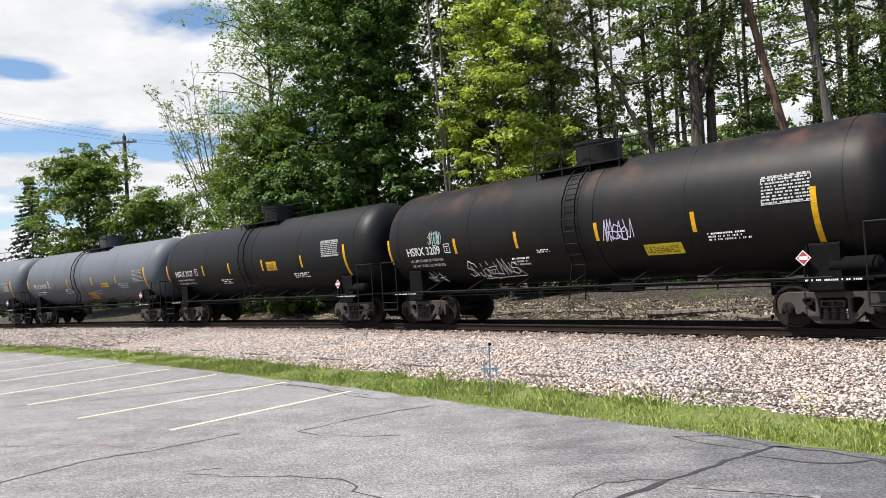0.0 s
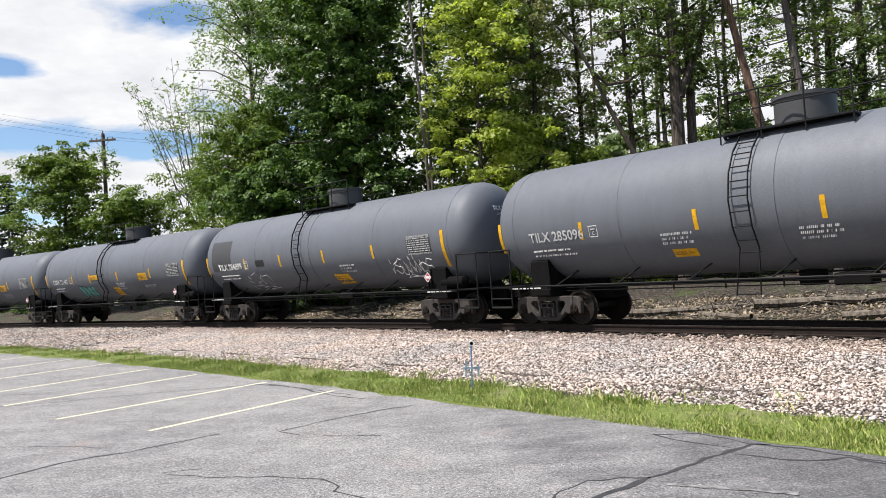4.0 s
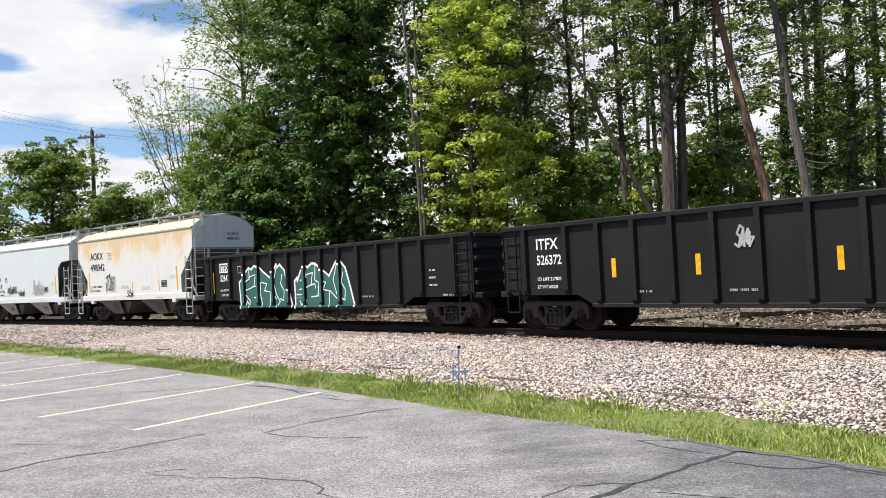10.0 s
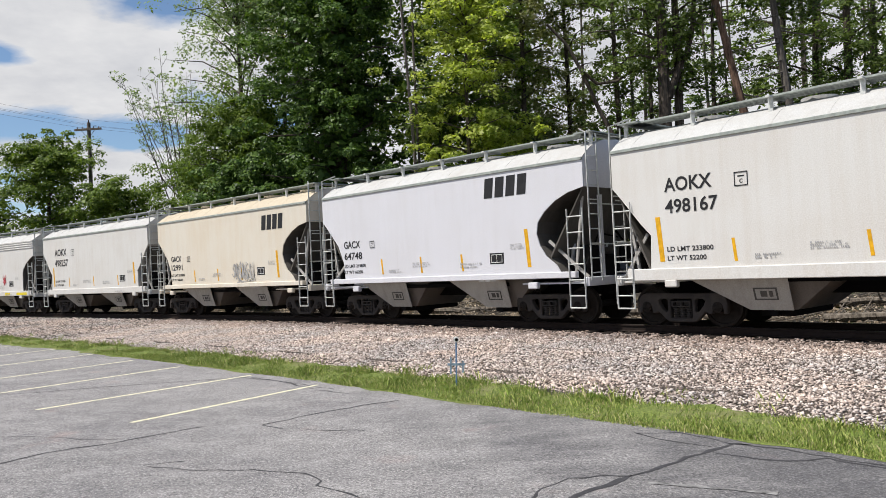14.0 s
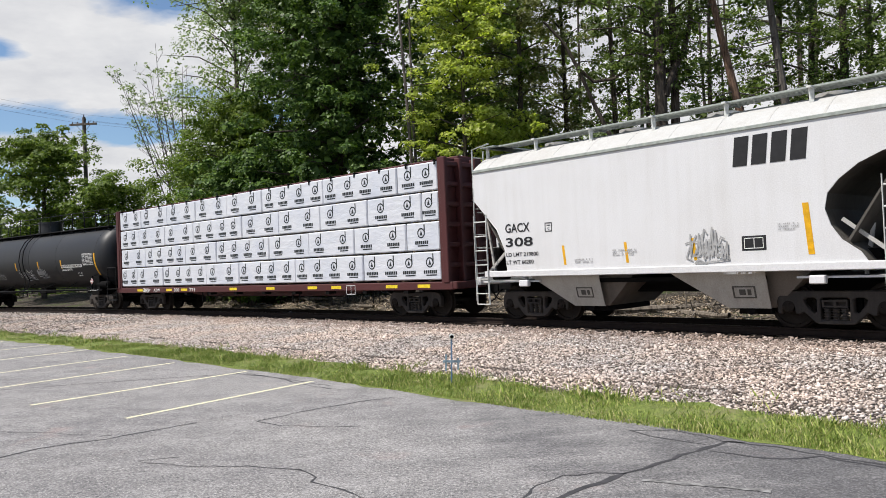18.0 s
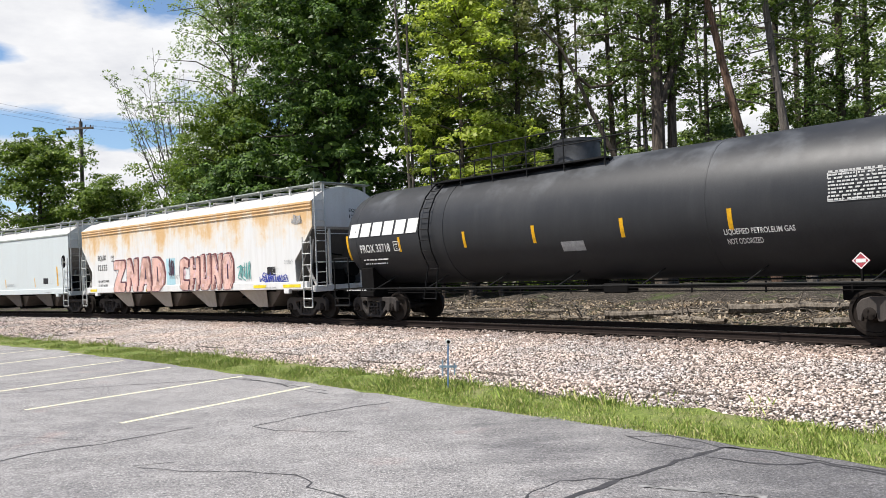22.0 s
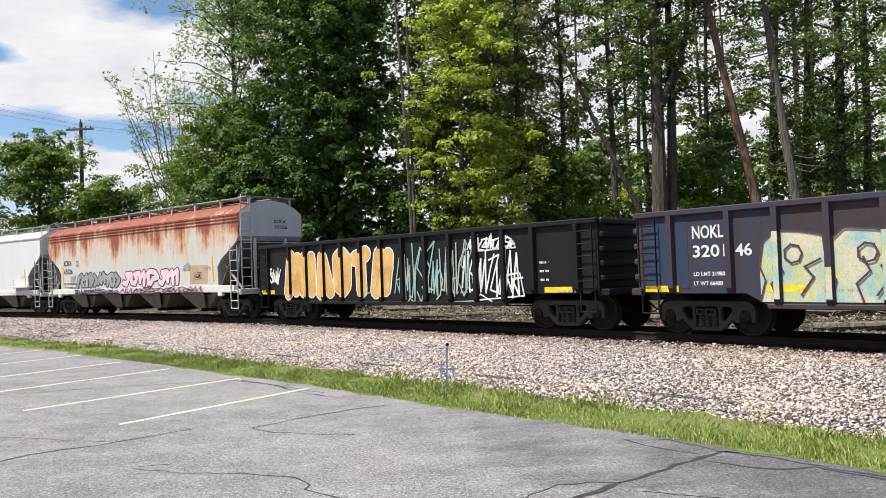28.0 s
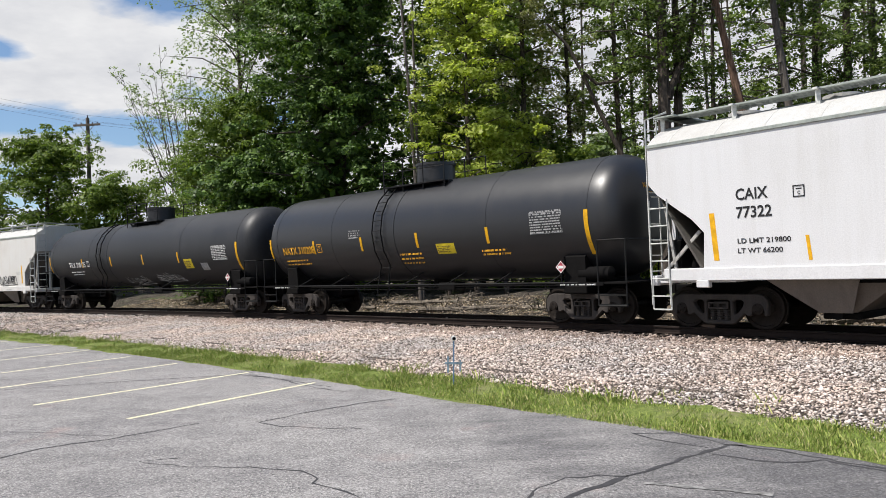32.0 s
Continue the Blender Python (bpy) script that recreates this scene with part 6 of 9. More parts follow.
    # no hole is cut: a flat black sheet paints the shade inside the opening
    for hs in ((1, -1) if cut == "none" else ()):
        mb = MB()
        hx, hz = hs * (xt - (0.52 if hs > 0 else 0.27)), 2.73
        mb.add([(hx + 0.21 * math.cos(q * math.pi / 8) * (1.0 if abs(math.cos(q * math.pi / 8)) < 0.9 else 0.95), -Y - 0.004, hz + 0.33 * math.copysign(abs(math.sin(q * math.pi / 8)) ** 0.6, math.sin(q * math.pi / 8))) for q in range(16)], [tuple(range(16))])
        part("access_opening", mb, M["under"], car, "dark rounded opening in the side")
    if spec.get("side_platform"):
        part("side_platform", MB().box(inn - 1.4, inn + 0.55, -Y - 0.32, -Y - 0.02, 1.5, 1.58, 0.01).box(inn - 1.0, inn - 0.7, -Y - 0.3, -Y, 1.33, 1.5), M[c], car)
    if spec.get("shift"):
        fixed = ("lettering", "stencil_mark", "discharge_bay", "graffiti", "paint_patch", "stencil_box")
        for ch in [q for q in car.children if q.name.split(".")[0] not in fixed]:
            ch.matrix_basis = pose(spec["shift"], 0, 0) @ ch.matrix_basis
    common(car, front, rear, a, idx)
    return tagged(car, spec["label"], "hopper car", "cars of the freight train")


# ================= gondolas =================
POSTS = [-6.82] + [-5.46 + 0.9927 * i for i in range(12)] + [6.82]


def gondola_car(idx, a, front, rear, spec):
    car = new("gondola_car")
    hl, c = spec["hl"], spec["mat"]
    Y, top = 1.5, 2.78
    outline = [(-hl, 1.02), (-a - 1.1, 1.02), (-a - 1.0, 0.95), (-a + 1.15, 0.95), (-a + 1.7, 0.66), (a - 1.7, 0.66), (a - 1.15, 0.95), (a + 1.0, 0.95), (a + 1.1, 1.02), (hl, 1.02), (hl, top - 0.1), (-hl, top - 0.1)]
    for s in (-1, 1):
        part("side_wall", MB().prism(outline, *sorted((s * Y, s * (Y - 0.04)))), M[c], car)
        part("top_chord", MB().box(-hl - 0.02, hl + 0.02, *sorted((s * (Y + 0.09), s * (Y - 0.08))), top - 0.13, top, 0.02), M[c], car)
        part("bottom_chord", MB().box(-a + 1.6, a - 1.6, *sorted((s * (Y + 0.05), s * (Y - 0.1))), 0.64, 0.74, 0.015), M[c], car)
        for x in POSTS:
            z0 = 0.95 if abs(x) > a - 1.3 else 0.7
            po = MB().add([(x - 0.09, s * Y, z0), (x + 0.09, s * Y, z0), (x + 0.06, s * (Y + 0.11), z0 + 0.12), (x - 0.06, s * (Y + 0.11), z0 + 0.12),
                           (x - 0.09, s * Y, top - 0.1), (x + 0.09, s * Y, top - 0.1), (x + 0.06, s * (Y + 0.11), top - 0.12), (x - 0.06, s * (Y + 0.11), top - 0.12)],
                          [(0, 1, 2, 3), (4, 7, 6, 5), (0, 4, 5, 1), (1, 5, 6, 2), (2, 6, 7, 3), (3, 7, 4, 0)])
            part("side_post", po, M[c], car)
    for s in (-1, 1):
        ew = MB().box(*sorted((s * hl, s * (hl - 0.05))), -Y + 0.04, Y - 0.04, 1.02, top - 0.12)
        for z in (1.25, 1.6, 1.95, 2.3, 2.62):
            ew.box(*sorted((s * hl, s * (hl + 0.13))), -Y + 0.02, Y - 0.02, z, z + 0.14, 0.03)
        part("end_wall", ew, M[c], car)
        ladder(car, "ladder", (s * (hl - 0.32), -Y - 0.1, 1.1), (s * (hl - 0.32), -Y - 0.1, 2.62), 0.44, 5, M["pipe"])
        part("step", MB().pipe([(s * (hl - 0.52), -Y - 0.03, 1.05), (s * (hl - 0.52), -Y - 0.03, 0.5), (s * (hl - 0.1), -Y - 0.03, 0.5), (s * (hl - 0.1), -Y - 0.03, 1.05)], 0.018), M["pipe"], car)
        part("end_sill", MB().box(*sorted((s * (hl - 0.1), s * (hl + 0.25))), -1.45, 1.45, 0.9, 1.06, 0.02), M[c], car)
    part("floor", MB().box(-hl, hl, -Y + 0.03, Y - 0.03, 1.02, 1.08), M["under"], car)
    part("centre_sill", MB().box(-rear + 0.8, front - 0.8, -0.32, 0.32, 0.62, 1.0, 0.02).box(-0.9, 0.4, -1.1, -0.5, 0.62, 0.95, 0.05).pipe([(-a, -0.7, 0.6), (a, -0.7, 0.6)], 0.02), M["under"], car)
    sf = surf_flat(-Y - 0.006)
    if spec.get("mark"):
        tx = spec.get("tx", -6.45)
        tm = M[spec.get("text_mat", "letter")]
        boxed = spec.get("boxed")
        text(car, spec["mark"], tx, tx + spec.get("tw", 0.72), 2.12, 2.4, M["letter_black"] if boxed else tm, sf, 0.009 if boxed else 0.004)
        if boxed:
            frame_box(car, -4.93, -4.68, 2.02, 2.3, tm, sf)
        text(car, spec["num"], tx, tx + spec.get("nw", 0.81), 1.72, 1.98, tm, sf, 0.004)
        if spec.get("num2"):
            text(car, spec["num2"], -5.33, -4.98, 1.72, 1.98, tm, sf, 0.004)
        for k, words in enumerate(spec.get("load", ("LD LMT 217800", "LT WT 69200"))):
            text(car, words, tx, tx + 0.06 * len(words), 1.32 - 0.2 * k, 1.41 - 0.2 * k, tm, sf, 0.004)
    for x in spec.get("strips", (-4.07, -1.9, 1.2, 4.1)):
        panel(car, "reflective_strip", x - 0.06, x + 0.06, 1.35, 1.8, M["yellow"], sf, "yellow reflective strip")
    for x in (-hl + 0.75, hl - 0.72):
        if not spec.get("hstrip"):
            panel(car, "reflective_strip", x - 0.05, x + 0.05, 1.25, 2.1, M["yellow"], surf_flat(-Y - 0.06), "yellow reflective strip")
    for x in spec.get("hstrip", ()):
        panel(car, "reflective_strip", x - 0.42, x + 0.42, 0.98, 1.12, M["lime"], surf_flat(-Y - 0.012), "yellow reflective strip")
    for x, z in ((hl - 1.75, 1.5), (hl - 1.75, 1.72), (hl - 1.75, 1.28)):
        lines(car, x, x + 0.35, z, z + 0.12, 1, M["letter"], sf, idx + int(z * 10))
    for k, x in enumerate((-3.6, -1.2, 2.6, hl - 1.2)):
        lines(car, x, x + 0.7, 0.98, 1.07, 1, M["letter_dim"], sf, idx * 3 + k)
    for k, t in enumerate(spec.get("throw", ())):
        throwup(car, *t[:4], t[4], M[t[5]], M[t[6]], (-Y - 0.006, -Y - 0.056, 0.742), idx * 19 + k)
        for i, x in enumerate(POSTS):
            if t[0] + 0.1 < x < t[1] - 0.1:
                panel(car, "graffiti_fill", x - 0.055, x + 0.055, t[2] + 0.35 + 0.2 * ((i * 7) % 3), t[3] - 0.1 - 0.15 * ((i * 5) % 3), M[t[5]], surf_flat(-Y - 0.112))
    for k, t in enumerate(spec.get("upright", ())):
        throwup(car, *t[:5], M[t[5]], M[t[6]], (-Y - 0.006, -Y - 0.056, 0.742), idx * 19 + k, 0.006, 0.5, 0.04, "large amber graffiti in upright strokes with white outlines", UPRIGHT)
        for i, x in enumerate(POSTS):
            if t[0] + 0.1 < x < t[1] - 0.1:
                panel(car, "graffiti_fill", x - 0.057, x + 0.057, t[2] + 0.1, t[3] - 0.12 - 0.1 * ((i * 5) % 3), M[t[5]], surf_flat(-Y - 0.112))
    for k, t in enumerate(spec.get("mass", ())):
        mass_piece(car, *t[:5], M[t[5]], M[t[6]], (-Y - 0.006, -Y - 0.056, 0.742), idx * 41 + k, POSTS)
    for k, t in enumerate(spec.get("crown", ())):
        crown_piece(car, *t[:4], M[t[4]], M[t[5]], (-Y - 0.006, -Y - 0.056, 0.742), idx * 37 + k, POSTS)
    for k, t in enumerate(spec.get("tags", ())):
        scrawl(car, *t[:4], M[t[5]], sf, idx * 23 + k, t[4], 0.05)
    for (x0, x1, z0, z1, body, mname) in spec.get("words", ()):
        text(car, body, x0, x1, z0, z1, M[mname], sf, 0.004)
    for (x0, x1, z0, z1, mname) in spec.get("patches", ()):
        panel(car, "paint_patch", x0, x1, z0, z1, M[mname], sf)
    common(car, front, rear, a, idx)
    return tagged(car, spec["label"], "gondola car", "cars of the freight train")


# ================= lumber car =================
def lumber_car(idx, a, front, rear, spec):
    car = new("lumber_flatcar")
    hl = 10.83
    part("deck", MB().prism([(-hl, 0.92), (-a - 1.2, 0.92), (-a + 1.6, 0.86), (-4.5, 0.62), (4.5, 0.62), (a - 1.6, 0.86), (a + 1.2, 0.92), (hl, 0.92), (hl, 1.1), (-hl, 1.1)], -0.35, 0.35), M["maroon"], car)
    for s in (-1, 1):
        part("side_sill", MB().box(-hl, hl, *sorted((s * 1.42, s * 1.3)), 0.84, 1.08, 0.02), M["maroon"], car)
    part("floor", MB().box(-hl, hl, -1.32, 1.32, 1.02, 1.08), M["maroon"], car)
    part("centre_beam", MB().box(-10.28, 10.28, -0.09, 0.09, 1.05, 4.6), M["maroon"], car)
    part("top_chord", MB().box(-10.48, 10.48, -0.55, 0.55, 4.67, 4.86, 0.02), M["maroon"], car)
    for s in (-1, 1):
        bh = part("bulkhead", MB().box(*sorted((s * 10.4, s * 10.5)), -1.42, 1.42, 1.05, 4.75, 0.01), M["maroon"], car)
        for y in (-1.38, -0.7, 0.0, 0.7, 1.38):
            part("stiffener", MB().box(*sorted((s * 10.5, s * 10.72)), y - 0.07, y + 0.07, 1.05, 4.75, 0.02), M["maroon"], bh)
        for z in (1.5, 2.1, 2.7, 3.3, 3.9, 4.5):
            part("stiffener", MB().box(*sorted((s * 10.5, s * 10.64)), -1.3, 1.3, z, z + 0.14, 0.02), M["maroon"], bh)
        part("end_sill", MB().box(*sorted((s * 10.58, s * (hl + 0.15))), -1.4, 1.4, 0.86, 1.08, 0.02), M["maroon"], car)
    r = random.Random(7)
    rows = 4
    rh = (4.66 - 1.1) / rows
    length = 20.0
    wrap_len = 2.42
    for s in (-1, 1):
        for i in range(rows):
            z0 = 1.1 + rh * i
            x = -10.38
            first = (1.6, 2.42, 1.9, 2.1)[i]
            k = 0
            while x < 10.36:
                w = first if k == 0 else wrap_len * r.choice((1.0, 1.0, 1.5))
                x1 = min(x + w, 10.38)
                if 10.38 - x1 < 0.5:
                    x1 = 10.38
                y0, y1 = sorted((s * 0.12, s * (1.40 + r.uniform(-0.02, 0.02))))
                pk = part("lumber_package", MB().box(x + 0.01, x1 - 0.012, y0, y1, z0 + 0.045, z0 + rh - 0.006, 0.03), M["wrap"], car, "white plastic wrapped lumber package with printed emblems")
                bt = MB()
                for q in range(3):
                    xx = x + (x1 - x) * (q + 0.5) / 3
                    bt.box(xx - 0.05, xx + 0.05, *sorted((s * 0.15, s * 1.3)), z0, z0 + 0.045)
                part("batten", bt, M["board"], pk)
                if s < 0:
                    nE = max(1, round((x1 - x) / 0.98))
                    for e in range(nE):
                        cx = x + (x1 - x) * (e + 0.5) / nE + r.uniform(-0.12, 0.05)
                        cz = z0 + rh * 0.64
                        y = y0 - 0.006
                        R1, R2 = 0.155, 0.118
                        emb = MB()
                        ring = [(math.cos(2 * math.pi * j / 18), math.sin(2 * math.pi * j / 18)) for j in range(18)]
                        o = len(emb.v)
                        emb.v += [(cx + R1 * p, y, cz + R1 * q) for p, q in ring] + [(cx + R2 * p, y, cz + R2 * q) for p, q in ring]
                        emb.f += [(o + j, o + (j + 1) % 18, o + 18 + (j + 1) % 18, o + 18 + j) for j in range(18)]
                        emb.add([(cx + 0.118, y, cz - 0.05), (cx + 0.16, y, cz - 0.05), (cx + 0.16, y, cz + 0.26), (cx + 0.118, y, cz + 0.26)], [(0, 1, 2, 3)])
                        emb.add([(cx - 0.06, y, cz - 0.07), (cx + 0.06, y, cz - 0.07), (cx, y, cz + 0.09)], [(0, 1, 2)])
                        part("printed_emblem", emb, M["print"], pk, "black ring emblem with a stem")
                        emb = MB()
                        xx = cx - 0.26
                        for wv in (0.08,) * 7:
                            h_ = 0.1
                            emb.add([(xx, y, cz - 0.335), (xx + wv - 0.018, y, cz - 0.335), (xx + wv - 0.018, y, cz - 0.335 + h_), (xx, y, cz - 0.335 + h_)], [(0, 1, 2, 3)])
                            xx += wv
                        emb.add([(cx - 0.16, y, cz - 0.40), (cx + 0.27, y, cz - 0.40), (cx + 0.27, y, cz - 0.365), (cx - 0.16, y, cz - 0.365)], [(0, 1, 2, 3)])
                        tagged(part("printed_bar", emb, M["print"], pk, "row of short black bars"), kind="stuff")
                x = x1
                k += 1
    stp = MB()
    for i in range(18):
        x = -10.1 + i * 1.2
        stp.box(x - 0.03, x + 0.03, -1.425, -1.415, 4.55, 4.72).box(x - 0.04, x + 0.04, -1.44, -1.2, 4.66, 4.7)
    part("strap_anchor", stp, M["under"], car)
    sf = surf_flat(-1.424)
    for x in (-8.9, -6.2, -4.9, -1.1, 1.4, 3.9, 5.2, 7.9, 9.3):
        panel(car, "reflective_strip", x - 0.26, x + 0.26, 0.91, 1.01, M["lime"], sf, "yellow reflective strip")
    text(car, "ATW", -7.6, -7.0, 0.88, 1.03, M["letter"], sf, 0.003)
    text(car, "300", -5.75, -5.3, 0.88, 1.03, M["letter"], sf, 0.003)
    text(car, "771", -4.45, -4.0, 0.88, 1.03, M["letter"], sf, 0.003)
    scrawl(car, -8.55, -7.9, 0.88, 1.05, M["letter"], sf, 5, 3, 0.03)
    frame_box(car, 6.1, 6.55, 0.72, 1.02, M["letter"], sf, 0.02, 1)
    for i in range(10):
        x = -8.6 + i * 1.9
        part("winch", MB().cyl((x, -1.36, 0.84), (x, -1.1, 0.84), 0.06, 8).box(x - 0.09, x + 0.09, -1.4, -1.1, 0.74, 0.86), M["under"], car)
    for x in (-3.6, -3.2, 2.6, 3.0, 5.6, 6.9, 7.2):
        part("strut", MB().bar((x, -1.3, 0.85), (x, -1.3, 0.42), 0.03, 0.03), M["under"], car)
    for ch in [q for q in car.children if q.name.split(".")[0] not in ("lettering", "graffiti", "reflective_strip", "winch", "strut")]:
        ch.matrix_basis = pose(-0.37, 0, 0) @ ch.matrix_basis
    common(car, front, rear, a, idx)
    return tagged(car, "red-brown centre-beam flatcar loaded with white wrapped lumber", "flatcar", "cars of the freight train")


def wrap_mat():
    n = Nodes("white_lumber_wrap")
    crease = n.noise(2.2, 5, 0.6, (1.0, 1.0, 2.5))
    col = n.mix(n.ramp(n.noise(0.9, 4), (0.45, 0.0), (0.75, 1.0)), (0.58, 0.595, 0.635), (0.49, 0.52, 0.59))
    n.bump(crease, 0.4, 0.06)
    return n.done(col, 0.38, 0.0, 0.5)


M["wrap"] = wrap_mat()
M["board"] = plain("raw_batten_wood", (0.36, 0.27, 0.17), 0.8)
M["print"] = plain("black_print", (0.025, 0.03, 0.032), 0.5)
for key, col in (("g_pink", (0.62, 0.36, 0.31)), ("g_cyan", (0.36, 0.56, 0.62)), ("g_green", (0.025, 0.11, 0.09)), ("g_white", (0.72, 0.74, 0.72)), ("g_amber", (0.66, 0.42, 0.13)), ("g_teal", (0.10, 0.32, 0.30)), ("g_cream", (0.6, 0.55, 0.36)),
                 ("g_lime", (0.46, 0.50, 0.22)), ("g_rose", (0.66, 0.45, 0.47)), ("g_lilac", (0.50, 0.46, 0.62)), ("g_aqua", (0.30, 0.52, 0.50)), ("g_plum", (0.07, 0.035, 0.06)), ("g_maroon", (0.2, 0.07, 0.07)), ("g_red", (0.45, 0.03, 0.05)), ("g_blue", (0.03, 0.05, 0.3))):
    M[key] = paint("spray_paint_" + key[2:], col, tuple(q * 0.55 for q in col), 0.7, 0.55)
# spray paint in clouds of two and three colours
for key, ca, cb, cc in (("g_pastel", (0.53, 0.49, 0.34), (0.26, 0.42, 0.40), (0.44, 0.47, 0.15)), ("g_ash", (0.24, 0.24, 0.25), (0.33, 0.33, 0.34), (0.17, 0.17, 0.18)), ("g_blush", (0.66, 0.5, 0.53), (0.6, 0.45, 0.48), (0.7, 0.56, 0.6)), ("g_pale", (0.54, 0.53, 0.63), (0.48, 0.47, 0.6), (0.6, 0.58, 0.66)), ("g_pink", (0.66, 0.40, 0.34), (0.40, 0.235, 0.19), (0.72, 0.5, 0.44)), ("g_cream", (0.58, 0.53, 0.33), (0.36, 0.41, 0.24), (0.55, 0.36, 0.15)), ("g_lime", (0.47, 0.47, 0.26), (0.56, 0.52, 0.34), (0.24, 0.33, 0.22)), ("g_amber", (0.6, 0.37, 0.12), (0.48, 0.27, 0.075), (0.66, 0.44, 0.18)), ("g_aqua", (0.24, 0.40, 0.38), (0.33, 0.36, 0.28), (0.10, 0.18, 0.2))):
    nn = Nodes("clouded_spray_paint_" + key[2:])
    cloud = nn.ramp(nn.noise(1.5, 3, 0.5, seeded=True), (0.42, 0.0), (0.6, 1.0))
    fleck = nn.ramp(nn.noise(3.6, 3, 0.6, (1, 1, 0.6), seeded=True), (0.5, 0.0), (0.62, 1.0))
    tone = nn.mix(nn.math("MULTIPLY", fleck, 0.7), nn.mix(cloud, ca, cb), cc)
    M[key] = nn.done(nn.mix(0.15, tone, nn.ramp(nn.noise(40, 2), (0.3, 0.0), (0.7, 1.0)), "OVERLAY"), 0.55)


# ================= the train, front to rear =================
# speed of the train: a slow swing about 13.7 m/s
def run(t):
    u = (t - 16) / 16
    return 16 * (13.7153 * u - 0.1071 * u * u + 0.07175 * u ** 3 - 0.01955 * u ** 4 - 0.10431 * u ** 5)


# each car: front bogie, rear bogie along the line at the middle of the clip
BOGIES = [(232.41, 219.69), (215.87, 203.67), (199.81, 186.86), (183.05, 170.37), (166.33, 153.77), (149.93, 137.2), (133.81, 120.66), (116.86, 104.41), (100.5, 87.85), (83.94, 71.58),
          (67.91, 60.04), (56.53, 47.86), (44.54, 36.45), (32.6, 25.02), (21.41, 12.65), (9.41, 1.08), (-2.89, -10.8), (-15.02, -22.58), (-27.39, -44.47), (-49.37, -64.53),
          (-68.13, -83.78), (-87.56, -102.71), (-106.37, -121.27), (-124.99, -137.94), (-141.17, -153.76), (-157.63, -169.88), (-173.76, -188.25), (-191.55, -206.93), (-210.65, -223.1),
          (-227.01, -242.74), (-246.5, -260.5)]
T_, H_, G_, L_ = tank_car, hopper_car, gondola_car, lumber_car
small = dict(hl=5.4, bays=2, inner=4.38, lz=1.72, text=(-4.0, 2.55, 1.35, 0.36))
big = dict(hl=8.75, bays=4)
